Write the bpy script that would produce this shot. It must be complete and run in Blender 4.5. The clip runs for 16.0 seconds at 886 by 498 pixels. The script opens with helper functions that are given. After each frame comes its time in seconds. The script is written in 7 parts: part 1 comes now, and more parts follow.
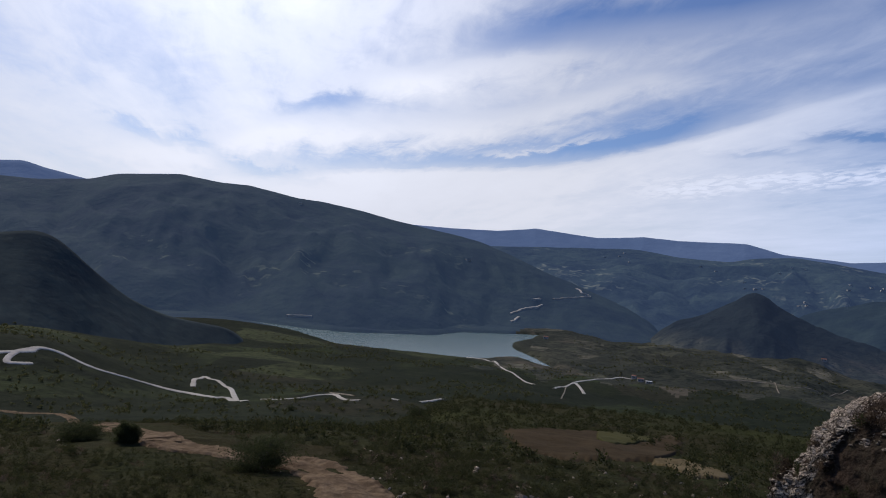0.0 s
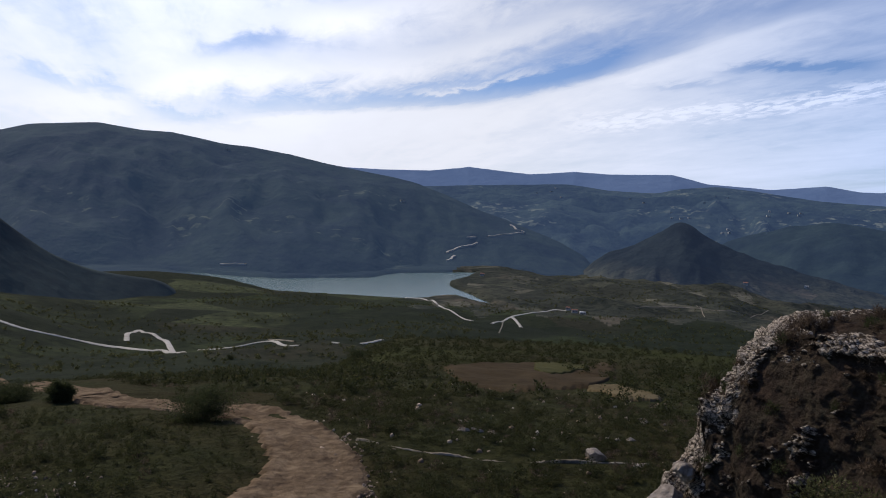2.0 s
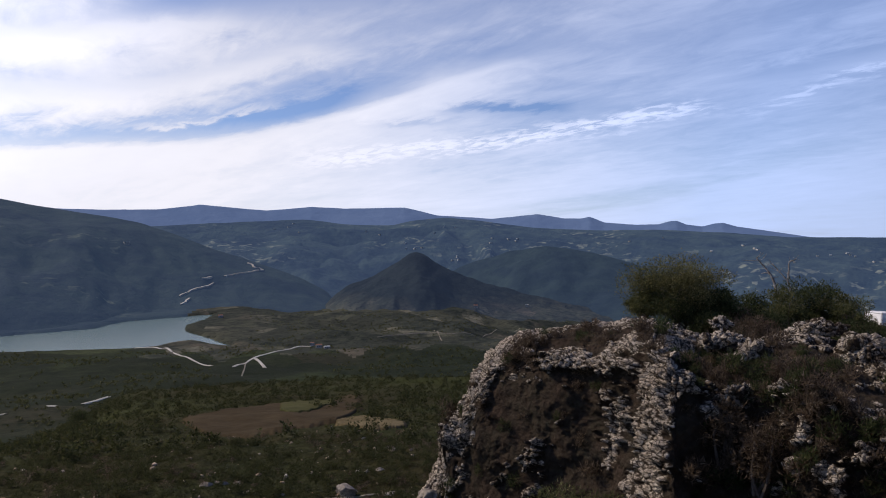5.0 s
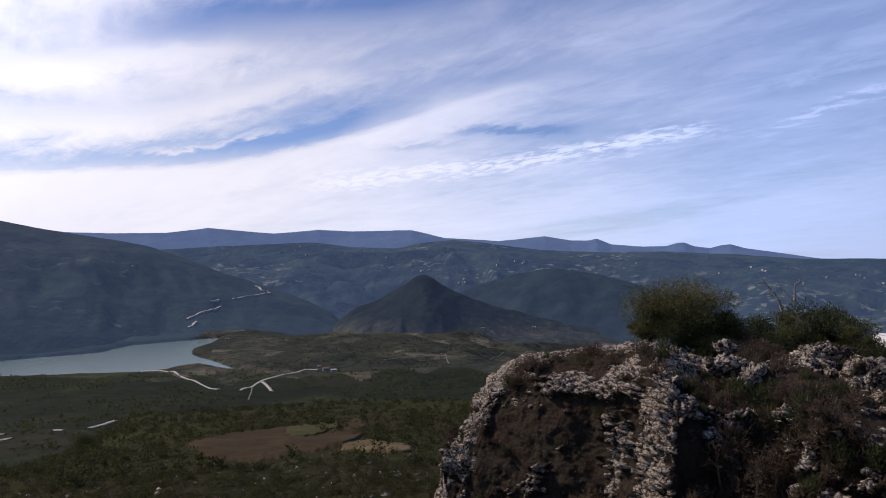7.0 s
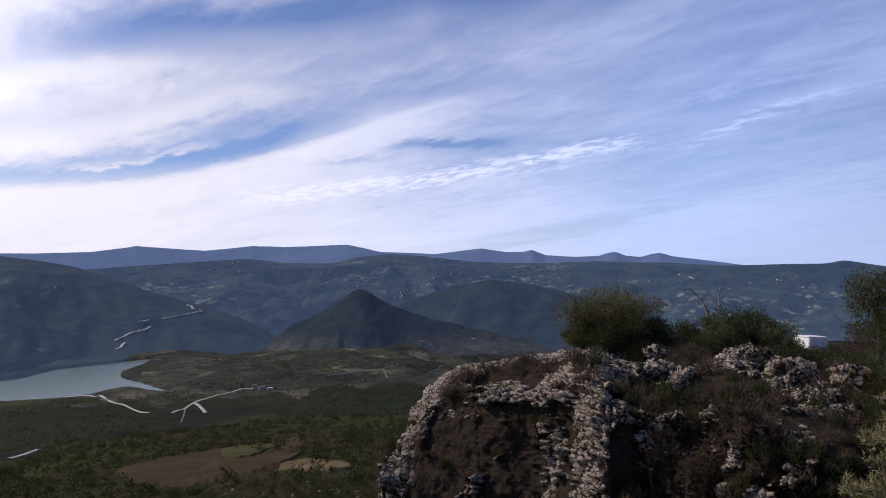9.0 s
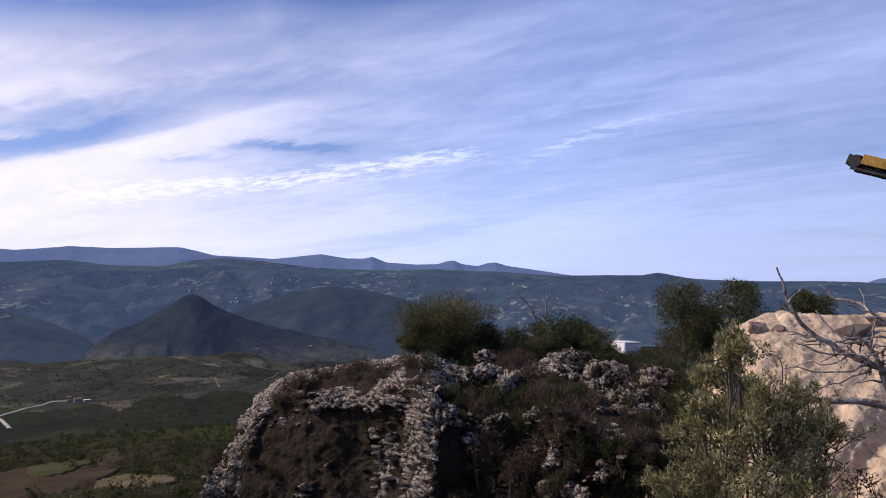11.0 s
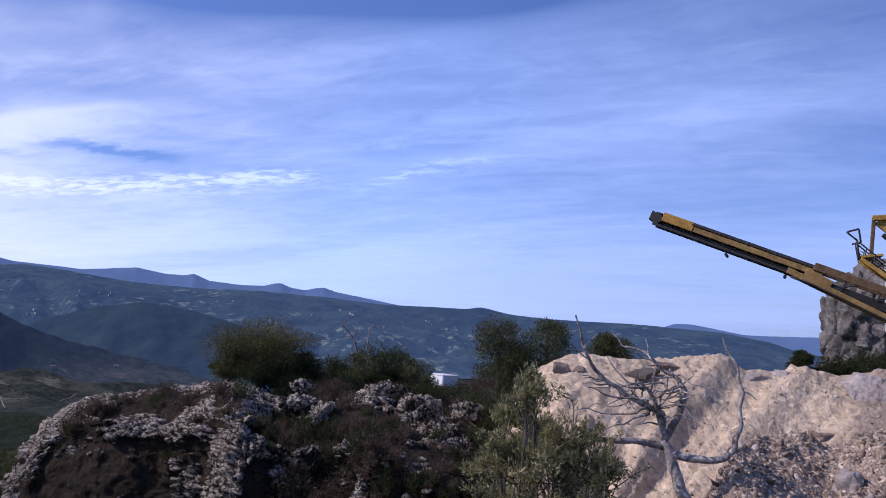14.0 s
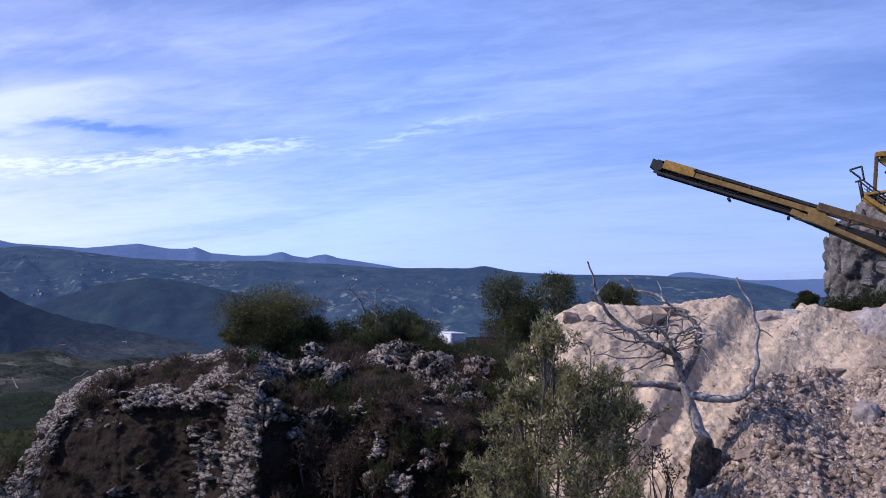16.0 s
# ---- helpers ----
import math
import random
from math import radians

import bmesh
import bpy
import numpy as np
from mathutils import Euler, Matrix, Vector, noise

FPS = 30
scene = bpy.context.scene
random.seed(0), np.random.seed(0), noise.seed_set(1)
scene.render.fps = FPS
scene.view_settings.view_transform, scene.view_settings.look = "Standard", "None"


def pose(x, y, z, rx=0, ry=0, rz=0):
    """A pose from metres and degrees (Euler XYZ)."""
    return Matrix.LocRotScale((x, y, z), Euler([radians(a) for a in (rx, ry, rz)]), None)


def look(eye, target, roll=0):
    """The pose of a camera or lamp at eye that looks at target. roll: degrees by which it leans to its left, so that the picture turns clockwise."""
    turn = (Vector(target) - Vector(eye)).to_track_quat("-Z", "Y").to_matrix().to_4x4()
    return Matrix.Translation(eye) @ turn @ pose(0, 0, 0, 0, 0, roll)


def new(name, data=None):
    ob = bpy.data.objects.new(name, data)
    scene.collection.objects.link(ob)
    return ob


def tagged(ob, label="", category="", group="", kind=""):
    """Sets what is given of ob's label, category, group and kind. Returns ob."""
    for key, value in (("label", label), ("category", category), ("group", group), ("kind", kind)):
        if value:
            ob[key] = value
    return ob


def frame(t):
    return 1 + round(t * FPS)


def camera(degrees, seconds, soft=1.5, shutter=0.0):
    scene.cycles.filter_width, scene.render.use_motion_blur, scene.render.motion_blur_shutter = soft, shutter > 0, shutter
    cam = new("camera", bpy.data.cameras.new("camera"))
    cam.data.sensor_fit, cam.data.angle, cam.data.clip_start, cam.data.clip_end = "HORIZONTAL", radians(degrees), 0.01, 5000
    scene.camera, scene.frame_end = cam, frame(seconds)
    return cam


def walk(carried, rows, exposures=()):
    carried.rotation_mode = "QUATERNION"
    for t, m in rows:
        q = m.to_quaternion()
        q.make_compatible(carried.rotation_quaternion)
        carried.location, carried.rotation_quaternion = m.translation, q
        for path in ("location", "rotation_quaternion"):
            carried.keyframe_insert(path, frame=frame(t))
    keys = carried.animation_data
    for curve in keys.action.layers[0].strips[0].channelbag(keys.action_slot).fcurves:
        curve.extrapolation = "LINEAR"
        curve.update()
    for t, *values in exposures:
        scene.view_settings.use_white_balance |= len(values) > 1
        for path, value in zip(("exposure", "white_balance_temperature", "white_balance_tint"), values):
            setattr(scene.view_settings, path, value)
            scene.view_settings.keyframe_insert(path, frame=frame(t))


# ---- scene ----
EYE = 1.6
cam = camera(61.6, 16.0, soft=1.0)
ROWS = [
    (0.0, 0.000, -0.000, 0.000, -0.05, 0.65, -4.75),
    (0.5, -0.011, 0.001, 0.004, -0.05, -3.45, -3.62),
    (1.0, -0.021, 0.008, 0.013, -0.72, -4.47, -3.28),
    (1.5, 0.005, 0.054, 0.000, -1.83, -5.24, -1.94),
    (2.0, 0.017, 0.112, -0.022, -5.12, -3.60, -2.58),
    (2.5, 0.019, 0.182, -0.032, -7.56, -2.85, -1.40),
    (3.0, 0.059, 0.204, -0.026, -10.35, -2.66, -1.67),
    (3.5, 0.120, 0.273, -0.032, -16.14, -2.25, -2.38),
    (4.0, 0.142, 0.298, -0.005, -21.26, 0.28, -0.34),
    (4.5, 0.159, 0.317, -0.026, -23.86, -0.67, -0.22),
    (4.7, 0.164, 0.332, 0.001, -24.82, -0.65, -0.07),
    (6.8, 0.324, 0.381, -0.001, -25.39, 0.46, -0.13),
    (7.0, 0.299, 0.359, 0.016, -24.52, 1.29, 0.03),
    (7.5, 0.310, 0.366, -0.004, -23.27, 1.25, 0.16),
    (8.0, 0.308, 0.347, 0.001, -23.70, 1.53, 0.62),
    (8.5, 0.283, 0.300, 0.009, -25.76, 2.00, 0.74),
    (9.0, 0.330, 0.330, 0.001, -29.37, 2.27, 1.27),
    (9.5, 0.358, 0.338, -0.001, -32.89, 2.69, 1.95),
    (10.0, 0.368, 0.287, 0.000, -38.44, 2.98, 1.81),
    (10.2, 0.391, 0.308, -0.030, -39.49, 2.74, 1.36),
    (12.5, 0.403, 0.274, 0.018, -46.37, 3.79, 0.45),
    (13.0, 0.413, 0.247, 0.031, -50.04, 5.05, -0.63),
    (13.5, 0.406, 0.235, 0.031, -52.84, 7.31, -3.96),
    (14.0, 0.413, 0.198, 0.037, -54.85, 4.98, -2.73),
    (14.5, 0.423, 0.247, -0.019, -56.35, 3.00, -4.09),
    (15.0, 0.452, 0.270, -0.011, -55.52, 2.75, -1.82),
    (15.5, 0.461, 0.297, -0.019, -56.04, 2.12, 0.04),
    (16.0, 0.433, 0.299, -0.026, -54.62, 1.94, 0.17),
]
EXPOSURES = [(0.0, -0.46, 6950, 13), (1.0, -0.40, 7000, 13), (1.7, -0.28, 7050, 12), (2.3, -0.27, 7100, 12), (3.0, -0.34, 7150, 13), (4.7, -0.18, 7350, 15), (7.0, -0.20, 7250, 19), (9.0, -0.19, 7200, 20), (9.5, -0.07, 7380, 21), (10.2, 0.03, 7480, 22), (12.5, -0.13, 6220, 29), (14.0, -0.07, 6020, 26), (16.0, 0.02, 5850, 25)]
walk(cam, [(t, pose(x, y, EYE + z, 90 + pitch, roll, yaw)) for t, x, y, z, yaw, pitch, roll in ROWS], EXPOSURES)

# ---- sky and sun ----
SUN_AZ, SUN_EL = -44.0, 40.0     # degrees; azimuth clockwise from +y


def heading(az, el=0.0):
    a, e = radians(az), radians(el)
    return Vector((math.sin(a) * math.cos(e), math.cos(a) * math.cos(e), math.sin(e)))


sun = new("sun", bpy.data.lights.new("sun", "SUN"))
sun.data.energy, sun.data.angle, sun.data.color = 3.4, radians(0.6), (1.0, 0.93, 0.83)
sun.matrix_world = look(heading(SUN_AZ, SUN_EL) * 100, (0, 0, 0))


class Nodes:
    """Short hand for node trees."""

    def __init__(self, tree):
        self.tree = tree
        tree.nodes.clear()

    def add(self, kind, ins=(), operation="", attribute_name=""):
        n = self.tree.nodes.new(kind)
        if operation:
            n.operation = operation
        if attribute_name:
            n.attribute_name = attribute_name
        for k, v in dict(ins).items():
            if isinstance(v, bpy.types.NodeSocket):
                self.tree.links.new(v, n.inputs[k])
            else:
                n.inputs[k].default_value = v
        return n

    def math(self, op, a, b=0.0, c=0.0, clamp=False):
        n = self.add("ShaderNodeMath", {0: a, 1: b, 2: c}, operation=op)
        n.use_clamp = clamp
        return n.outputs[0]

    def ramp(self, fac, stops, mode="LINEAR"):
        n = self.add("ShaderNodeValToRGB", {0: fac})
        n.color_ramp.interpolation = mode
        el = n.color_ramp.elements
        while len(el) < len(stops):
            el.new(0.5)
        for e, (p, c) in zip(el, stops):
            e.position, e.color = p, (*c, 1) if len(c) == 3 else c
        return n.outputs[0]

    def grey(self, fac, stops):
        return self.ramp(fac, [(p, (v, v, v)) for p, v in stops])

    def noise(self, vec, scale, detail=4, rough=0.55, distort=0.0):
        n = self.add("ShaderNodeTexNoise", {"Vector": vec, "Scale": scale, "Detail": detail, "Roughness": rough, "Distortion": distort})
        return n.outputs[0]

    def mix(self, fac, a, b, blend="MIX"):
        n = self.add("ShaderNodeMix")
        n.data_type, n.blend_type = "RGBA", blend
        for k, v in ((0, fac), (6, a), (7, b)):
            if isinstance(v, bpy.types.NodeSocket):
                self.tree.links.new(v, n.inputs[k])
            else:
                n.inputs[k].default_value = v if k == 0 else (*v, 1)
        return n.outputs[2]

    def link(self, a, b):
        self.tree.links.new(a, b)


def build_world():
    w = bpy.data.worlds.new("sky")
    scene.world = w
    w.use_nodes = True
    n = Nodes(w.node_tree)
    airlight = n.add("ShaderNodeTexSky")
    airlight.sky_type, airlight.sun_disc = "NISHITA", False
    airlight.sun_elevation, airlight.sun_rotation = radians(SUN_EL), radians(SUN_AZ)
    airlight.altitude, airlight.air_density, airlight.dust_density, airlight.ozone_density = 600.0, 1.0, 0.6, 2.5
    way = n.add("ShaderNodeTexCoord").outputs["Generated"]
    x, y, z = n.add("ShaderNodeSeparateXYZ", {0: way}).outputs
    up = n.math("MAXIMUM", z, 0.0)
    deep = n.math("ADD", up, 0.10)
    el = n.math("MULTIPLY", n.math("ARCSINE", z), 57.2958)
    az = n.math("MULTIPLY", n.math("ARCTAN2", x, y), 57.2958)
    # cirrus on a high plane, combed along the sun's side of the sky
    a0 = radians(-14)
    u, v = n.math("DIVIDE", x, deep), n.math("DIVIDE", y, deep)
    across = n.math("SUBTRACT", n.math("MULTIPLY", u, math.cos(a0)), n.math("MULTIPLY", v, math.sin(a0)))
    along = n.math("ADD", n.math("MULTIPLY", u, math.sin(a0)), n.math("MULTIPLY", v, math.cos(a0)))
    plane = n.add("ShaderNodeCombineXYZ", {0: across, 1: n.math("MULTIPLY", along, 0.5), 2: 0.0}).outputs[0]
    combed = n.add("ShaderNodeCombineXYZ", {0: across, 1: n.math("MULTIPLY", along, 0.22), 2: 3.0}).outputs[0]
    big = n.noise(plane, 0.60, 5, 0.55, 0.8)
    calm = n.grey(n.math("DIVIDE", n.math("ADD", az, 40.0), 120.0), [(0.42, 1.0), (0.70, 0.5)])
    fine = n.math("ADD", n.math("MULTIPLY", n.math("SUBTRACT", n.noise(combed, 2.0, 8, 0.60, 0.7), 0.5), calm), 0.5)
    curd = n.noise(plane, 7.0, 6, 0.65, 0.5)
    cover = n.math("ADD", n.math("ADD", n.math("MULTIPLY", big, 0.44), 0.045), n.math("ADD", n.math("MULTIPLY", fine, 0.32), n.math("MULTIPLY", curd, 0.15)))
    shift = n.math("ADD", n.math("MULTIPLY", n.math("SUBTRACT", fine, 0.5), 2.6), n.math("MULTIPLY", n.math("SUBTRACT", curd, 0.5), 1.8))
    wavy = n.math("ADD", el, shift)

    def course(line):
        """The elevation of a line through (heading, elevation) points, at every heading."""
        return n.math("MULTIPLY", n.grey(n.math("DIVIDE", n.math("ADD", az, 40.0), 120.0), [((q + 40) / 120, h / 30) for q, h in line]), 30.0)

    def streak(cover, line, thick, power, soft=4.0, height=None):
        """Adds a band of cloud along a line, or with a minus a blue gap."""
        off = n.math("DIVIDE", n.math("SUBTRACT", height or wavy, course(line)), thick)
        body = n.math("EXPONENT", n.math("MULTIPLY", n.math("MULTIPLY", off, off), -1.0))
        ends = n.grey(n.math("DIVIDE", n.math("ADD", az, 40.0), 120.0), [((line[0][0] + 40 - soft) / 120, 0), ((line[0][0] + 40 + soft) / 120, 1), ((line[-1][0] + 40 - soft) / 120, 1), ((line[-1][0] + 40 + soft) / 120, 0)])
        return n.math("ADD", cover, n.math("MULTIPLY", n.math("MULTIPLY", body, ends), power))

    # the long white shelf, sharp along its upper edge and fading below
    shelf = [(-16, 4.6), (-7, 6.2), (-1.5, 6.8), (7, 7.4), (11, 8.3), (15.5, 9.4), (20, 10.7), (25, 12.3), (29, 13.6), (35, 14.8), (45, 15.7)]
    under = n.math("SUBTRACT", course(shelf), n.math("ADD", el, n.math("MULTIPLY", shift, 0.35)))
    step_ = n.math("MULTIPLY", n.grey(n.math("ADD", n.math("MULTIPLY", under, 0.5), 0.5), [(0.40, 0), (0.66, 1)]), n.grey(n.math("DIVIDE", under, 6.0), [(0.25, 1), (1.0, 0.15)]))
    step_ = n.math("MULTIPLY", step_, n.grey(n.math("DIVIDE", n.math("ADD", az, 40.0), 120.0), [(0.18, 0), (0.27, 1), (0.49, 1), (0.61, 0)]))
    cover = n.math("ADD", cover, n.math("MULTIPLY", step_, 0.20))
    # blue gaps
    cover = streak(cover, [(-13, 6.4), (-6, 7.2), (0, 7.9), (7, 8.7), (12, 9.5), (16, 10.7), (20, 12.0)], 0.95, -0.175)
    cover = streak(cover, [(-25, 7.6), (-20, 6.8), (-17, 5.9), (-14.4, 5.2), (-8, 5.0)], 0.60, -0.14, 2.0)
    cover = streak(cover, [(-13, 9.6), (-10.5, 10.6), (-6.5, 11.4)], 0.6, -0.13, 2.5)
    cover = streak(cover, [(3, 17.0), (8, 18.4), (14, 19.3), (24, 20.4)], 1.5, -0.17)
    cover = streak(cover, [(26, 22.2), (42, 23.6), (55, 24.2), (66, 25.0)], 2.0, -0.22, 8.0)
    cover = streak(cover, [(25.5, 10.1), (27.5, 10.4), (30, 10.2), (34, 10.1)], 0.36, -0.17, 1.5)
    cover = streak(cover, [(19, 8.8), (22, 9.0), (25, 9.3)], 0.30, -0.10, 2.0)
    cover = streak(cover, [(17, 12.6), (25, 13.6), (34, 15.6)], 0.9, -0.05)
    cover = streak(cover, [(48, 12.0), (53, 12.7), (58, 13.2)], 0.6, -0.07, 3.0)
    # white streaks and a bright knot
    cover = streak(cover, [(-24, 5.6), (-18.3, 5.6), (-15.5, 7.2), (-12.4, 8.1), (-4, 9.3), (3, 10.4), (9, 12.2), (15, 14.0)], 0.85, 0.12)
    cover = streak(cover, [(-8, 11.8), (-3, 13.0), (3, 14.6), (9, 15.6)], 0.9, 0.14)
    cover = streak(cover, [(2, 8.2), (8, 9.1), (12, 10.2)], 0.22, 0.16, 2.0)
    # lines of small curdled clouds
    lumpy = n.grey(n.noise(plane, 15.0, 5, 0.62, 0.4), [(0.44, 0.0), (0.58, 1.0)])
    curl = n.math("ADD", el, n.math("MULTIPLY", n.math("SUBTRACT", n.noise(plane, 5.0, 5, 0.6, 0.6), 0.5), 1.5))
    rows_ = streak(0.0, [(15, 6.3), (17.5, 6.5), (22.7, 7.1), (28.8, 7.7), (35.3, 8.6), (40.6, 9.5), (44, 9.8)], 0.55, 0.34, 2.0, curl)
    rows_ = streak(rows_, [(48, 9.4), (53, 11.1), (59, 12.2)], 0.45, 0.13, 3.0, curl)
    cover = n.math("ADD", cover, n.math("MULTIPLY", rows_, n.math("ADD", n.math("MULTIPLY", lumpy, 0.92), 0.08)))
    # the low sky is milky, the high sky and the side away from the sun are clearer
    low = n.grey(n.math("MULTIPLY", up, 2.5), [(0.0, 0.16), (0.22, 0.12), (0.50, 0.02), (1.0, 0.0)])
    facing = n.add("ShaderNodeVectorMath", {0: way, 1: heading(-17.0, 26.0)}, operation="DOT_PRODUCT").outputs["Value"]
    lit = n.math("MAXIMUM", facing, 0.0)
    cover = n.math("ADD", n.math("ADD", cover, low), n.math("MULTIPLY", n.math("POWER", lit, 10.0), 0.16))
    clear = n.math("MULTIPLY", n.grey(n.math("MULTIPLY", up, 1.0), [(0.40, 0.0), (0.62, 1.0)]), 0.16)
    away = n.math("MULTIPLY", n.grey(n.math("ADD", n.math("MULTIPLY", facing, 0.5), 0.5), [(0.35, 1.0), (0.60, 0.0)]), 0.12)
    cover = n.math("SUBTRACT", cover, n.math("ADD", clear, away))
    thick = n.grey(cover, [(0.37, 0.03), (0.50, 0.36), (0.62, 0.78), (0.78, 1.0)])
    glow = n.math("MULTIPLY", n.math("POWER", lit, 24.0), 0.75)
    side = n.math("MULTIPLY", n.grey(lit, [(0.0, 0.48), (0.22, 0.53), (0.41, 0.62), (0.60, 0.61), (0.80, 0.565), (0.90, 0.54), (1.0, 0.62)]), 2.0)
    tone = n.math("ADD", side, glow)
    grain = n.math("ADD", n.math("MULTIPLY", cover, 0.35), 0.80)
    tone = n.math("MULTIPLY", tone, grain)
    white = n.mix(1.0, n.mix(n.grey(lit, [(0.45, 0.0), (0.85, 1.0)]), (0.45, 0.63, 1.06), (0.77, 0.85, 1.02)), n.add("ShaderNodeCombineColor", {0: tone, 1: tone, 2: tone}).outputs[0], "MULTIPLY")
    veil = n.math("ADD", n.math("MULTIPLY", side, 0.95), 0.25)
    blue = n.mix(1.0, n.mix(1.0, airlight.outputs[0], (0.056, 0.070, 0.100), "MULTIPLY"), n.add("ShaderNodeCombineColor", {0: veil, 1: veil, 2: veil}).outputs[0], "MULTIPLY")
    both = n.mix(thick, blue, white)
    bg = n.add("ShaderNodeBackground", {"Color": both, "Strength": 1.0})
    out = n.add("ShaderNodeOutputWorld")
    n.link(bg.outputs[0], out.inputs[0])


build_world()

# ---- materials ----


def material(name, paint, rough=0.9, bump=None, metal=0.0, spec=0.3, airlight=None):
    """paint(n, coords) gives the colour socket; bump is a list of (scale, detail, strength, distance)."""
    m = bpy.data.materials.new(name)
    m.use_nodes = True
    n = Nodes(m.node_tree)
    pos = n.add("ShaderNodeNewGeometry").outputs["Position"]
    col = paint(n, pos)
    b = n.add("ShaderNodeBsdfPrincipled", {"Roughness": rough, "Metallic": metal, "Specular IOR Level": spec})
    if isinstance(col, bpy.types.NodeSocket):
        n.link(col, b.inputs["Base Color"])
    else:
        b.inputs["Base Color"].default_value = (*col, 1)
    normal = None
    for scale, detail, strength, dist in bump or ():
        t = n.noise(pos, scale, detail, 0.6)
        ins = {"Strength": strength, "Distance": dist, "Height": t}
        if normal is not None:
            ins["Normal"] = normal
        normal = n.add("ShaderNodeBump", ins).outputs[0]
    if normal is not None:
        n.link(normal, b.inputs["Normal"])
    # distance haze put in as a faint glow of the surface
    if airlight:
        b.inputs["Emission Color"].default_value = (*airlight, 1)
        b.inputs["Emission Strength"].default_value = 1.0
    n.link(b.outputs[0], n.add("ShaderNodeOutputMaterial").inputs[0])
    return m


def two_scale(a, b, c, s1, s2, lo=0.35, hi=0.65, detail=5):
    def paint(n, pos):
        f1 = n.grey(n.noise(pos, s1, detail, 0.6), [(lo, 0), (hi, 1)])
        f2 = n.grey(n.noise(pos, s2, detail, 0.6), [(lo, 0), (hi, 1)])
        return n.mix(f2, n.mix(f1, a, b), n.mix(f1, b, c))
    return paint


def scrub_paint(n, pos):
    f = n.grey(n.noise(pos, 0.055, 5, 0.6), [(0.38, 0), (0.62, 1)])
    g = n.grey(n.noise(pos, 0.9, 5, 0.65), [(0.35, 0), (0.7, 1)])
    h = n.grey(n.noise(pos, 0.012, 3, 0.5), [(0.45, 0), (0.62, 1)])
    green = n.mix(g, (0.018, 0.022, 0.009), (0.046, 0.050, 0.019))
    brown = n.mix(g, (0.026, 0.023, 0.010), (0.055, 0.047, 0.022))
    near = n.mix(f, green, brown)
    return n.mix(h, near, n.mix(g, (0.026, 0.032, 0.010), (0.056, 0.060, 0.020)))


def forest_paint(dark, light, bare, s, lo=0.60):
    """Woods in broad drifts, broken by thin stands, with a few groups of bare fields."""
    def paint(n, pos):
        f = n.grey(n.noise(pos, s, 7, 0.60, 0.6), [(0.40, 0), (0.60, 1)])
        g = n.grey(n.noise(pos, s * 5.5, 6, 0.7), [(0.36, 0), (0.66, 1)])
        group = n.grey(n.noise(pos, s * 0.45, 3, 0.5), [(0.54, 0), (0.62, 1)])
        spots = n.grey(n.noise(pos, s * 6.0, 5, 0.55, 0.4), [(lo, 0), (lo + 0.05, 1)])
        wood = n.mix(f, n.mix(g, dark, tuple(0.6 * a + 0.4 * b for a, b in zip(dark, light))), n.mix(g, tuple(0.5 * a + 0.5 * b for a, b in zip(dark, light)), light))
        return n.mix(n.math("MULTIPLY", n.math("MULTIPLY", spots, group), n.math("ADD", n.math("MULTIPLY", g, 0.5), 0.4)), wood, bare)
    return paint


M_SCRUB = material("scrub", scrub_paint, 0.95, [(0.5, 6, 0.8, 0.9), (3.0, 6, 1.0, 0.30), (14.0, 4, 0.8, 0.06)], spec=0.03)
# haze put into the woods: bluer base colours, and a blue glow when far
M_FOREST = material("forest", forest_paint((0.008, 0.016, 0.028), (0.031, 0.047, 0.043), (0.110, 0.125, 0.085), 0.0050, 0.58), 0.95, [(0.012, 8, 0.8, 16.0), (0.08, 5, 0.7, 4.0)], airlight=(0.020, 0.036, 0.070), spec=0.03)
M_FOREST_FAR = material("forest_far", forest_paint((0.006, 0.015, 0.026), (0.044, 0.066, 0.056), (0.22, 0.235, 0.17), 0.0048, 0.56), 0.95, [(0.010, 8, 1.0, 26.0), (0.06, 5, 0.8, 6.0)], airlight=(0.028, 0.050, 0.104), spec=0.03)
M_FOREST_MID = material("forest_mid", forest_paint((0.007, 0.014, 0.024), (0.026, 0.042, 0.040), (0.06, 0.075, 0.055), 0.0045, 0.66), 0.95, [(0.012, 8, 0.8, 18.0), (0.08, 5, 0.7, 4.0)], airlight=(0.019, 0.034, 0.064), spec=0.03)
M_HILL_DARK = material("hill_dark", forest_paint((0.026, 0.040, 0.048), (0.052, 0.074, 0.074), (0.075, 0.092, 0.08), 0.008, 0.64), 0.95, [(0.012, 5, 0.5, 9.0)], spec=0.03)


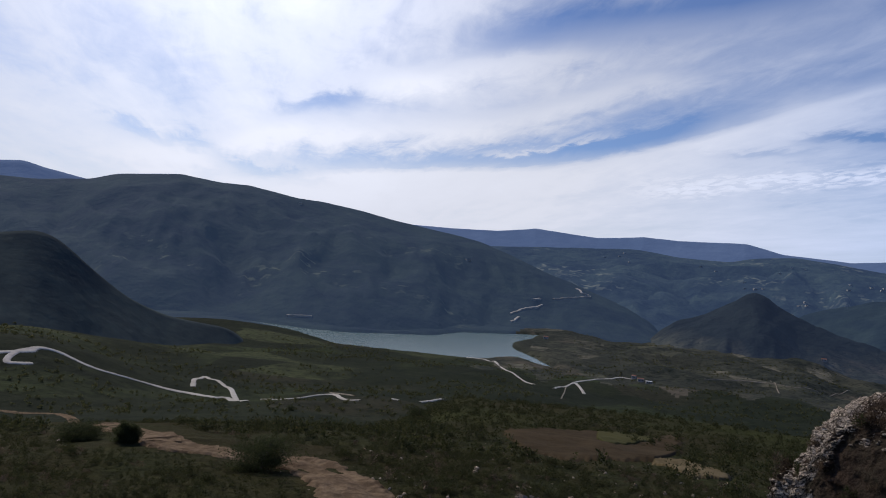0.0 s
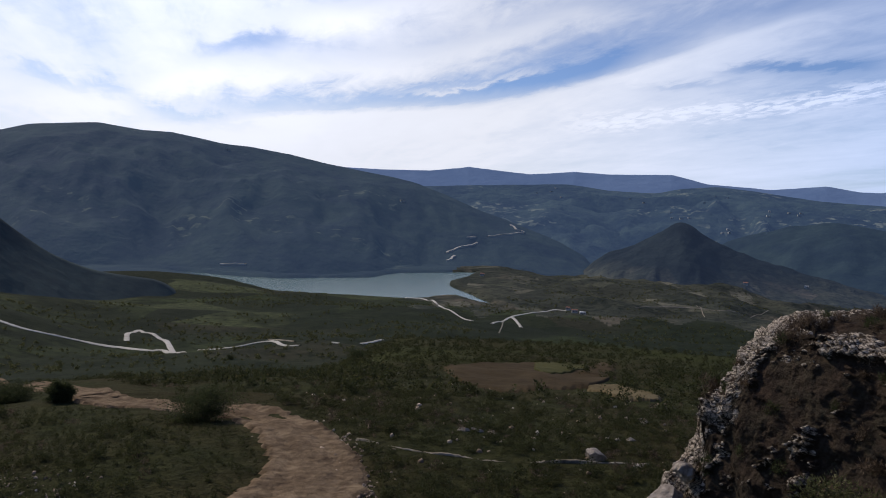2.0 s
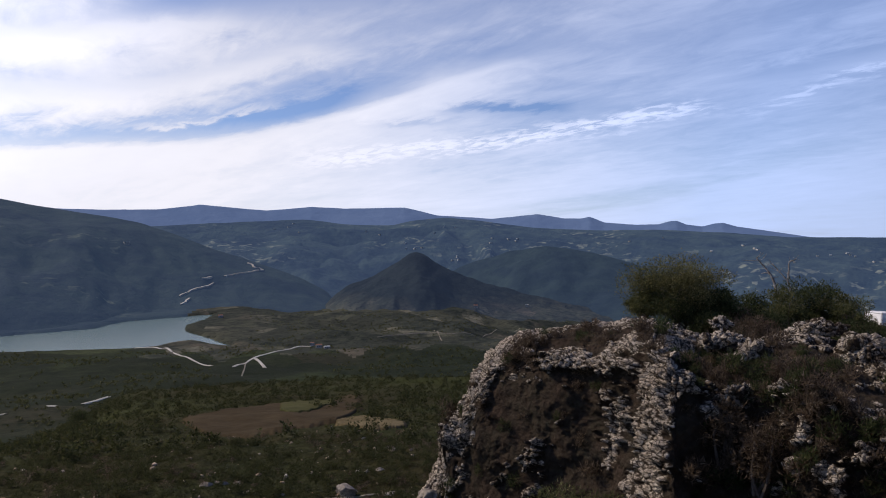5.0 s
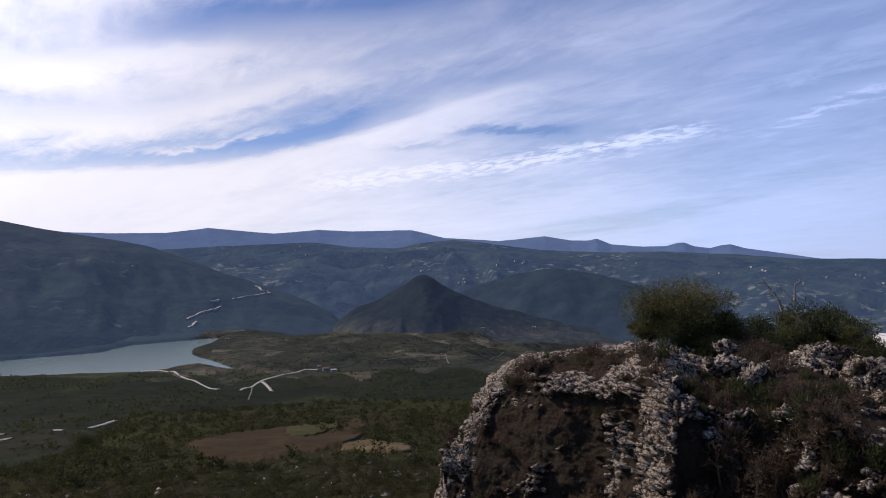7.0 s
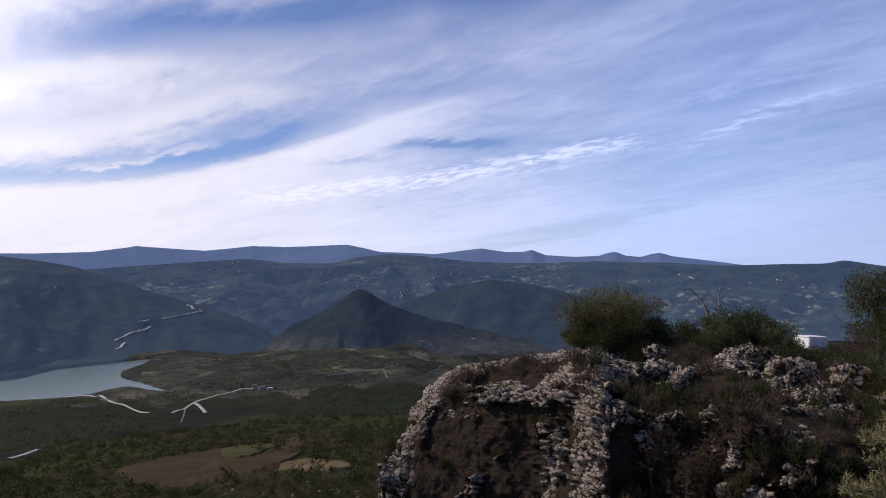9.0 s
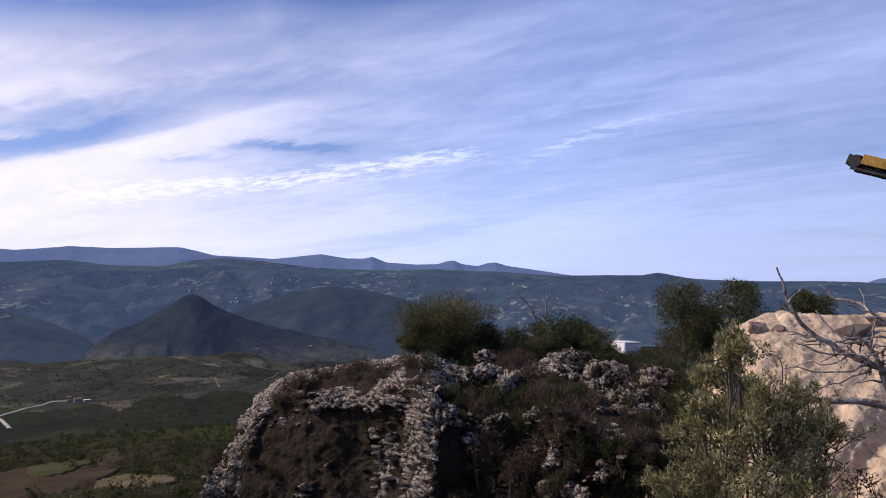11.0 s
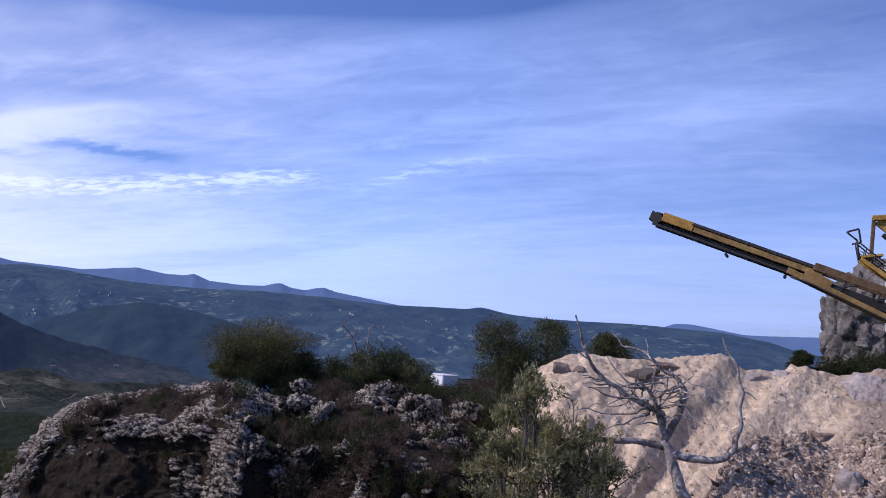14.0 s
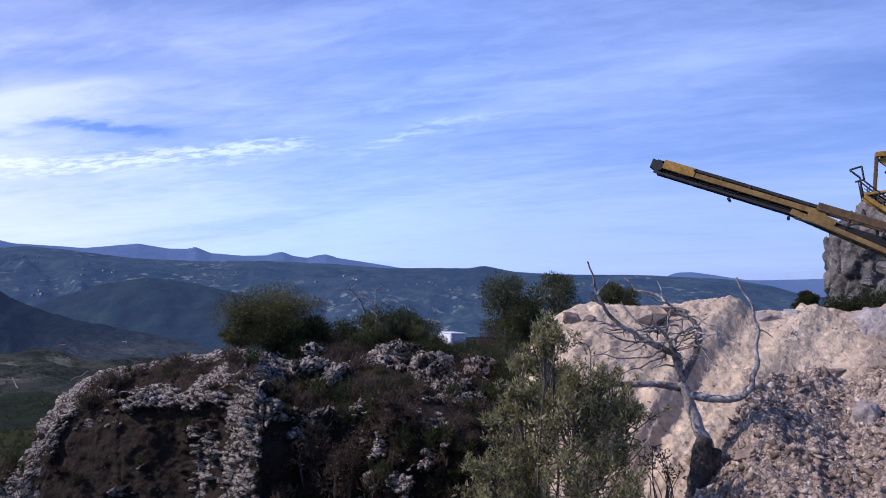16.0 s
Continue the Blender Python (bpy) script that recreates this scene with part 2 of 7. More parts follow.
def valley_paint(n, pos):
    f = n.grey(n.noise(pos, 0.0075, 6, 0.6), [(0.40, 0), (0.60, 1)])
    g = n.grey(n.noise(pos, 0.06, 6, 0.65), [(0.35, 0), (0.68, 1)])
    plots = n.add("ShaderNodeTexVoronoi", {"Vector": pos, "Scale": 0.010, "Randomness": 0.9}).outputs["Color"]
    pick = n.add("ShaderNodeSeparateColor", {0: plots}).outputs[0]
    crop = n.ramp(pick, [(0.0, (0.016, 0.021, 0.013)), (0.34, (0.025, 0.031, 0.017)), (0.56, (0.046, 0.060, 0.026)), (0.76, (0.042, 0.039, 0.026)), (0.88, (0.074, 0.086, 0.041))], "CONSTANT")
    wood = n.mix(g, (0.010, 0.015, 0.010), (0.027, 0.034, 0.019))
    trees = n.grey(n.noise(pos, 0.17, 3, 0.5), [(0.56, 0), (0.63, 0.85)])
    both = n.mix(n.math("MULTIPLY", f, n.math("ADD", n.math("MULTIPLY", g, 0.5), 0.45)), wood, crop)
    return n.mix(trees, both, (0.012, 0.018, 0.011))


def foothill_paint(n, pos):
    f = n.grey(n.noise(pos, 0.010, 6, 0.6, 0.5), [(0.43, 0), (0.60, 1)])
    g = n.grey(n.noise(pos, 0.07, 6, 0.68), [(0.38, 0), (0.64, 1)])
    plots = n.add("ShaderNodeTexVoronoi", {"Vector": n.add("ShaderNodeVectorMath", {0: pos, 1: (1.0, 0.45, 1.0)}, operation="MULTIPLY").outputs[0], "Scale": 0.016, "Randomness": 1.0}).outputs["Color"]
    pick = n.add("ShaderNodeSeparateColor", {0: plots}).outputs[0]
    crop = n.ramp(pick, [(0.0, (0.046, 0.049, 0.038)), (0.30, (0.076, 0.077, 0.056)), (0.54, (0.108, 0.109, 0.076)), (0.74, (0.126, 0.108, 0.082)), (0.90, (0.19, 0.178, 0.132))], "CONSTANT")
    wood = n.mix(g, (0.020, 0.026, 0.023), (0.058, 0.063, 0.048))
    trees = n.grey(n.noise(pos, 0.16, 3, 0.5), [(0.58, 0), (0.64, 1)])
    both = n.mix(n.math("MULTIPLY", f, n.math("ADD", n.math("MULTIPLY", g, 0.4), 0.5)), wood, crop)
    return n.mix(n.math("MULTIPLY", trees, 0.8), both, (0.014, 0.020, 0.014))


M_FOOTHILL = material("foothill", foothill_paint, 0.95, [(0.05, 7, 0.9, 4.0), (0.4, 5, 0.6, 0.5)], spec=0.03)
M_VALLEY = material("valley", valley_paint, 0.95, [(0.05, 7, 0.8, 3.0), (0.4, 5, 0.6, 0.5)], spec=0.03)
M_PALE_ROAD = material("pale_road", two_scale((0.34, 0.32, 0.28), (0.45, 0.42, 0.38), (0.56, 0.54, 0.50), 0.03, 0.4), 0.95, spec=0.03)
M_PATH = material("path_earth", two_scale((0.10, 0.085, 0.06), (0.24, 0.21, 0.165), (0.36, 0.32, 0.27), 0.25, 1.5), 0.95, spec=0.03)
M_DIRT = material("dirt_road", two_scale((0.070, 0.048, 0.031), (0.140, 0.098, 0.062), (0.25, 0.184, 0.120), 0.38, 1.6), 0.95, [(0.9, 7, 1.0, 0.5), (7.0, 5, 0.9, 0.08)], spec=0.03)
M_FIELD = material("field", two_scale((0.036, 0.026, 0.014), (0.050, 0.036, 0.020), (0.070, 0.052, 0.030), 0.06, 0.5), 0.95, [(1.0, 4, 0.5, 0.3)], spec=0.03)
M_FIELD_GREEN = material("field_green", two_scale((0.046, 0.046, 0.018), (0.062, 0.062, 0.024), (0.078, 0.074, 0.034), 0.08, 0.5), 0.95, [(1.0, 4, 0.5, 0.3)], spec=0.03)
M_LIMESTONE = material("limestone", two_scale((0.16, 0.132, 0.108), (0.29, 0.247, 0.208), (0.43, 0.38, 0.33), 2.2, 14.0), 0.92, [(7.0, 7, 0.8, 0.07), (40.0, 5, 0.6, 0.015)], spec=0.05)
M_WATER = material("water", lambda n, pos: (0.085, 0.15, 0.145), 0.24, [(0.08, 4, 0.15, 0.4)], spec=0.38)

# ---- land ----


def lerp(x, pairs):
    return np.interp(x, [p[0] for p in pairs], [p[1] for p in pairs])


def smooth(t):
    t = np.clip(t, 0, 1)
    return t * t * (3 - 2 * t)


def wave(x, y, scale, octaves=4, seed=0.0, gain=0.5):
    """Layered value noise for arrays of places."""
    out = np.zeros_like(np.asarray(x, float))
    amp, f = 1.0, 1.0 / scale
    for o in range(octaves):
        X, Y = x * f + seed * 17.3 + o * 5.1, y * f - seed * 9.7 + o * 3.3
        i, j = np.floor(X), np.floor(Y)
        a, b = X - i, Y - j
        a, b = a * a * (3 - 2 * a), b * b * (3 - 2 * b)

        def h(p, q):
            s = np.sin(p * 127.1 + q * 311.7 + 74.7 * seed) * 43758.5453
            return s - np.floor(s)
        v = (h(i, j) * (1 - a) + h(i + 1, j) * a) * (1 - b) + (h(i, j + 1) * (1 - a) + h(i + 1, j + 1) * a) * b
        out += amp * (v - 0.5)
        amp, f = amp * gain, f * 2.03
    return out


def place(az, d, el=None, z=None):
    """A place at a heading (degrees) and level distance from the viewpoint, at an elevation angle or a height over the eye."""
    a = np.radians(az)
    h = d * math.tan(radians(el)) if z is None else z
    return Vector((d * math.sin(a), d * math.cos(a), EYE + h))


# heights below are over the eye
SLOPE = [(0, -1.6), (2.5, -1.7), (5, -3.0), (10, -6.5), (20, -11.5), (28, -13.3), (36, -14.0), (45, -14.8), (60, -16.4), (85, -20.8), (150, -30.0),
         (260, -47.5), (330, -68), (420, -86), (560, -101), (800, -124), (1000, -140), (1130, -147), (1250, -148), (1600, -142), (1900, -140), (2600, -150), (5000, -160)]
NEAR_SHORE = [(-16, 1480), (-14, 1420), (-7.7, 1194), (-4, 1168), (0, 1150), (4, 1138), (6.3, 1187), (7.8, 1129), (9.7, 1078), (10.2, 1080)]
FAR_SHORE = [(-16, 1480), (-14, 1460), (-10, 1385), (-6.8, 1365), (-0.3, 1425), (1.8, 1530), (7.5, 1620), (9.0, 1560), (9.7, 1110), (10.2, 1090)]


def land(az, d):
    az, d = np.broadcast_arrays(np.asarray(az, float), np.asarray(d, float))
    x, y = d * np.sin(np.radians(az)), d * np.cos(np.radians(az))
    z = lerp(d, SLOPE)
    # shoulders and hollows of the valley
    amp = np.clip((d - 12) / 500, 0, 1)
    z = z + amp * 16 * wave(x, y, 330, 4, 1.0) + 9 * smooth((d - 300) / 150) * smooth((1250 - d) / 200) * wave(x, y, 140, 3, 7.0) + np.clip((d - 8) / 40, 0, 1) * 0.9 * wave(x, y, 9, 3, 2.0) * np.clip(200 / np.maximum(d, 1), 0, 1)
    # on the left the near shoulder breaks off sooner
    z = z - smooth((3 - az) / 8) * smooth((az + 60) / 20) * lerp(d, [(80, 0), (110, 2.2), (150, 5.0), (260, 14.0), (330, 8.0), (450, 0)])
    # the left of the valley lies higher, the ground beyond the lake's head rises to the right
    z = z + 26 * smooth((-18 - az) / 12) * smooth((d - 420) / 200) * smooth((1300 - d) / 300)
    floor_ = -146 + 20 * wave(x, y, 300, 4, 1.0) - 30 * np.abs(wave(x, y, 190, 4, 9.0)) + 7 * smooth((az - 12) / 8) - 24 * smooth((az - 26) / 12)
    k = smooth((az - 9) / 5) * smooth((d - 980) / 180)
    z = z * (1 - k) + floor_ * k
    # the lake's bed
    near, far = lerp(az, NEAR_SHORE), lerp(az, FAR_SHORE)
    edge = 5 * wave(x, y, 45, 3, 4.0)
    # a point of land splits the lake's head into two arms
    low_arm = np.minimum(d - near, lerp(az, [(5.8, 1376), (6.2, 1320), (8.5, 1172), (9.7, 1086), (10.2, 1070)]) - d)
    high_arm = np.minimum(d - lerp(az, [(5.8, 1376), (7.3, 1490), (7.9, 1590), (8.3, 1645)]), lerp(az, [(5.8, 1600), (7.5, 1623), (8.3, 1640)]) - d)
    inside = np.where(az < 5.8, np.minimum(d - near, far - d), np.maximum(low_arm, high_arm)) + edge
    inside = np.where(az > 10.2, np.minimum(inside, (10.2 - az) * 40), np.where(az < -15.8, np.minimum(inside, (az + 15.8) * 40), inside))
    lake_zone = smooth((d - 950) / 120) * smooth((1800 - d) / 120) * smooth((az + 22) / 5) * smooth((15 - az) / 4)
    shore = -150 + np.clip(-inside * 0.06, -4, np.where(az > 5, 3, 10))
    z = np.where(inside > 0, -150 - np.clip(inside * 0.06, 0.1, 4), z * (1 - lake_zone) + lake_zone * np.maximum(shore, np.minimum(z, shore + 4)))
    # quarry terrace on the right, and the hilltop behind the viewpoint
    back = np.maximum(smooth((az - 66) / 10), smooth((-75 - az) / 15))
    flat = -2.2 + 0.5 * wave(x, y, 8, 3, 5.0) - np.clip(d - np.where(np.abs(az) < 100, 26, 60), 0, 1e9) * 0.24
    flat = np.maximum(flat, -120)
    z = z * (1 - back) + np.maximum(z, flat) * back
    # a shelf under the outcrop and the shrubs behind it
    shelf = smooth((az - 33) / 4) * smooth((d - 13.5) / 2) * smooth((60 - d) / 35)
    z = z * (1 - shelf) + np.maximum(z, -2.3 - np.clip(d - 20, 0, 60) * 0.13 + 0.3 * wave(x, y, 5, 3, 6.0)) * shelf
    return z


def crest_sheet(name, mat, crest, d_front, d_crest, d_back, foot, label, rough=1.0, rows=46, step=0.25, category="mountain", power=0.85, seed=1.0, blur=0.3, jag=5.0):
    """A mountain: a crest line given by (heading, elevation angle), and the slopes before and behind it."""
    az = np.arange(crest[0][0], crest[-1][0] + 1e-6, step)
    dc = lerp(az, d_crest) if isinstance(d_crest, list) else np.full_like(az, d_crest)
    df = lerp(az, d_front) if isinstance(d_front, list) else np.full_like(az, d_front)
    fine = np.arange(crest[0][0] - 6, crest[-1][0] + 6, step)
    soft = np.exp(-(np.arange(-20, 21) * step / blur) ** 2)
    line = np.convolve(lerp(fine, crest), soft / soft.sum(), "same")
    top = dc * np.tan(np.radians(np.interp(az, fine, line)))
    verts, faces = [], []
    ts = np.concatenate([np.linspace(0, 1, rows), np.linspace(1, 2, rows // 4)[1:]])
    for t in ts:
        d = df + (dc - df) * t if t <= 1 else dc + (d_back - dc) * (t - 1)
        s = t ** power if t <= 1 else 1 - smooth(t - 1)
        x, y = d * np.sin(np.radians(az)), d * np.cos(np.radians(az))
        k = np.sin(np.pi * min(t, 1) ** 0.9) if t <= 1 else 0.0
        # spurs run down the slope, parted by gullies that branch
        u, v = np.radians(az) * 2600 + 130 * wave(x, y, 600, 3, seed + 1), d * 0.42
        spur = np.abs(wave(u, v, 520, 4, seed, 0.55))
        gully = np.abs(wave(u * 1.15 + 0.4 * v, v * 1.3, 190, 4, seed + 3, 0.55))
        relief = rough * (top - foot) * (0.10 * wave(x, y, 620, 3, seed) + 0.12 - 0.62 * spur - 0.26 * gully) * k
        tip = jag * wave(x, y, 60, 4, seed + 5) * min(t, 1) * 0.35
        z = foot + (top - foot) * s + relief + tip
        verts += list(zip(x, y, EYE + z))
    m, r = len(az), len(ts)
    for i in range(r - 1):
        for j in range(m - 1):
            faces.append((i * m + j, i * m + j + 1, (i + 1) * m + j + 1, (i + 1) * m + j))
    return sheet(name, verts, faces, mat, label, category)


SHEETS = []


def sheet(name, verts, faces, mat, label="", category="", kind="structure", shade=True):
    me = bpy.data.meshes.new(name)
    me.from_pydata(verts, [], faces)
    me.materials.append(mat)
    me.polygons.foreach_set("use_smooth", [shade] * len(me.polygons))
    me.update()
    if name in ("ground", "backdrop_mountain", "dark_hill", "backdrop_hills", "backdrop_hill"):
        SHEETS.append(([Vector(v) for v in verts], faces))
    return tagged(new(name, me), label, category, kind=kind)


def build_ground():
    az = np.concatenate([np.arange(-180, -44, 4.0), np.arange(-44, 96, 0.3), np.arange(96, 180, 4.0)])
    d = np.concatenate([[0.0, 0.8], np.geomspace(1.6, 60, 60), np.geomspace(62, 1020, 170), np.arange(1030, 1700, 9.0), np.geomspace(1720, 4900, 30)])
    A_, D_ = np.meshgrid(az, d)
    z = land(A_, D_)
    x, y = D_ * np.sin(np.radians(A_)), D_ * np.cos(np.radians(A_))
    verts = np.stack([x, y, EYE + z], -1).reshape(-1, 3).tolist()
    m = len(az)
    faces = [(i * m + j, (i + 1) * m + j, (i + 1) * m + (j + 1) % m, i * m + (j + 1) % m) for i in range(len(d) - 1) for j in range(m)]
    ob = sheet("ground", verts, faces, M_SCRUB, "dark green and brown scrubland falling to a valley", "ground")
    ob.data.materials.append(M_VALLEY)
    ob.data.materials.append(M_FOOTHILL)
    ob.data.materials.append(M_FOREST)
    ring = int(np.argmax(d > 300))
    beyond = 950 + 60 * np.sin(az * 1.3)
    ob.data.polygons.foreach_set("material_index", [(3 if d[i] > 1330 + 60 * max(0.0, az[j] - 3) ** 1.35 and -40 < az[j] < 14 else 2 if d[i] > beyond[j] and az[j] > 3 + 1.5 * math.sin(d[i] * 0.02) else 1) if i >= ring else 0 for i in range(len(d) - 1) for j in range(m)])
    return ob


build_ground()

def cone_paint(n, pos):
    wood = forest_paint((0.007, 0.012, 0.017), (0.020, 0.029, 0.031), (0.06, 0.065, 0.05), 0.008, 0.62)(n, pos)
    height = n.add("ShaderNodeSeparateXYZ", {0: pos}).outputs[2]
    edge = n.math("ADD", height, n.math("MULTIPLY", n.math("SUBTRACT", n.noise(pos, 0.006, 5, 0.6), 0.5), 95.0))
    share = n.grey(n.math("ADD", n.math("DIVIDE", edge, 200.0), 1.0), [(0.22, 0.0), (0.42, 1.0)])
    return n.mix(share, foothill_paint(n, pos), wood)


# the hill's blue glow stands for haze in front of its woods
M_CONE = material("cone_wood", cone_paint, 0.95, [(0.02, 8, 1.0, 14.0), (0.12, 5, 0.8, 3.0)], airlight=(0.013, 0.021, 0.040), spec=0.03)
L3 = [(-40, 2.6), (-31, 3.0), (-29, 3.03), (-25.7, 3.44), (-23.9, 4.01), (-19.8, 4.46), (-17, 4.15), (-15, 4.16), (-11.6, 3.57), (-9.5, 3.47), (-6.5, 3.06), (-3.8, 2.51),
      (-2.5, 2.32), (0.6, 1.83), (2.8, 1.45), (5.1, 0.67), (7.7, -0.4), (9.9, -1.08), (11.7, -1.78), (14.2, -2.7), (16.0, -3.6), (18, -5.2)]
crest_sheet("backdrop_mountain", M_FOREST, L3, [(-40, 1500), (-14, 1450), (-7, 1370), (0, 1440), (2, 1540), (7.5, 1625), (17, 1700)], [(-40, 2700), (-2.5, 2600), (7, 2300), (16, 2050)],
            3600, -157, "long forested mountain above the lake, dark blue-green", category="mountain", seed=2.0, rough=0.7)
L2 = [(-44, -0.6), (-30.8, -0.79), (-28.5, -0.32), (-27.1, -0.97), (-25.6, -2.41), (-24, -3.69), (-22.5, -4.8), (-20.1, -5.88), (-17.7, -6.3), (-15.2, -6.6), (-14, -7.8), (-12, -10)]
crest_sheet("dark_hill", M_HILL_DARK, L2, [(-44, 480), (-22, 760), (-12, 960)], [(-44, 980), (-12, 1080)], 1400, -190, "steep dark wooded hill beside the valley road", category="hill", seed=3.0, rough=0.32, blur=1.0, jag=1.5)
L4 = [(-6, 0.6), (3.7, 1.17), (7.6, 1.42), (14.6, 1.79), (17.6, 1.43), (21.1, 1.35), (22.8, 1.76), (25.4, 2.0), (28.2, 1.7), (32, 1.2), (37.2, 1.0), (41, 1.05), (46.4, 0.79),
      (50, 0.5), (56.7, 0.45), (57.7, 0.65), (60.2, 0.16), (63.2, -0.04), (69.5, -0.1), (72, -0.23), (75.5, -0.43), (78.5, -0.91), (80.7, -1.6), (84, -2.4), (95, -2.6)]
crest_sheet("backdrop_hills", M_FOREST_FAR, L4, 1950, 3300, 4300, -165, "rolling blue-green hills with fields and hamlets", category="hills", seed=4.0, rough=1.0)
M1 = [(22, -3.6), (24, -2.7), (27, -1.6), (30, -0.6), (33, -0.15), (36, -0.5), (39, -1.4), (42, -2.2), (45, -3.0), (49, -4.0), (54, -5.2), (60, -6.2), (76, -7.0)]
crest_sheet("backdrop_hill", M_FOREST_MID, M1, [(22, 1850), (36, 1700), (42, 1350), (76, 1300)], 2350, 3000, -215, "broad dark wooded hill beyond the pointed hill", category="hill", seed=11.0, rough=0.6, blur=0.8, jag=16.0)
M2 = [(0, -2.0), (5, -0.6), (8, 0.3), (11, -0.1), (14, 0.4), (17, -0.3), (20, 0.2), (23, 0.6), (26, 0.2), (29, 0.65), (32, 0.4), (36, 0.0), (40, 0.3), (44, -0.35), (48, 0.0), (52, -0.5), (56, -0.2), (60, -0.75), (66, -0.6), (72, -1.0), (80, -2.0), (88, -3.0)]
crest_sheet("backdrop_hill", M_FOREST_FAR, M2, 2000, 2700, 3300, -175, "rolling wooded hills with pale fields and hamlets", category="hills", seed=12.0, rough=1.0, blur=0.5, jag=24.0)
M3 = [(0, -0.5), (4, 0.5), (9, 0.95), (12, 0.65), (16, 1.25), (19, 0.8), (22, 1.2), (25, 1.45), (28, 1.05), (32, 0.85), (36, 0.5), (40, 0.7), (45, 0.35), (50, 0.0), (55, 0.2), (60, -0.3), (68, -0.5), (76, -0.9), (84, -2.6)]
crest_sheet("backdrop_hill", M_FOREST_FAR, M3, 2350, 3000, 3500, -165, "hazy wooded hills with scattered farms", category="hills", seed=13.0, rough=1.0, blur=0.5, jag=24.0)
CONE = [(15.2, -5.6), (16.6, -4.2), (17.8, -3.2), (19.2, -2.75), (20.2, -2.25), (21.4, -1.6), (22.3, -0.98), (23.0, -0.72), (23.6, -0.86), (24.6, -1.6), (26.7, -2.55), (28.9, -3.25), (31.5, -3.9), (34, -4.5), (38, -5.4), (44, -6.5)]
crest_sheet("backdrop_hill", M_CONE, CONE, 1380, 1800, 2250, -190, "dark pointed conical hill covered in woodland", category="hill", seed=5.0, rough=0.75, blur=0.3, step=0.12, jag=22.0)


# blue tones that stand for the haze over distant ridges
def far_haze_paint(n, pos):
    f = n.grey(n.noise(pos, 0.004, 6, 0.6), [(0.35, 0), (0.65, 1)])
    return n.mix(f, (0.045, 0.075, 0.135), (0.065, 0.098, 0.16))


# the ridges also glow blue, as more of the same haze
M_FAR = material("far_ridge", far_haze_paint, 1.0, [(0.006, 7, 0.8, 30.0)], spec=0.02, airlight=(0.056, 0.092, 0.186))
L5 = [(-12, 1.8), (-2.5, 2.32), (0.6, 2.31), (4, 2.38), (7, 2.79), (9.2, 2.61), (11.7, 2.42), (15, 2.74), (17.4, 2.63), (22.1, 2.75), (24.6, 2.15), (28.9, 1.9), (32.3, 2.25),
      (34.3, 1.92), (35.6, 1.9), (36.2, 2.04), (37.3, 1.6), (39.6, 1.42), (41.2, 1.44), (42.0, 1.66), (42.5, 1.70), (43.2, 1.42), (44.3, 1.26), (45.1, 1.48), (45.7, 1.54), (46.6, 1.26), (48.6, 0.95), (52, 0.4), (60, 0.0)]
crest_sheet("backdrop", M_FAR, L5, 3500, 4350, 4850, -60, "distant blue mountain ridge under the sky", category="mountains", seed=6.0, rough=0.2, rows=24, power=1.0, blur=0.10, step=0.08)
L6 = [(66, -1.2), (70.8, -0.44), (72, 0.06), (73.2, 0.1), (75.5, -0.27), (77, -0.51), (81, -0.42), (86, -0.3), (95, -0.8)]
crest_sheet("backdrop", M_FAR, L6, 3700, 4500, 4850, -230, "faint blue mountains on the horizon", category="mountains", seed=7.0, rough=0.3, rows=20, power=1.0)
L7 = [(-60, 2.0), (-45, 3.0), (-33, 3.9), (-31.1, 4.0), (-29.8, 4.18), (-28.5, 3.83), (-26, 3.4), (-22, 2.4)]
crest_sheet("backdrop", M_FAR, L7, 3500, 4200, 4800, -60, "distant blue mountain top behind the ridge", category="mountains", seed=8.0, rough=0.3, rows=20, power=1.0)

# the lake
a = np.arange(-17, 11.01, 0.5)
verts = [tuple(place(q, r, z=-150.0)) for r in (1040, 1700) for q in a]
faces = [(i, i + 1, len(a) + i + 1, len(a) + i) for i in range(len(a) - 1)]
sheet("water", verts, faces, M_WATER, "grey-green reservoir lake between dark hills", "lake")


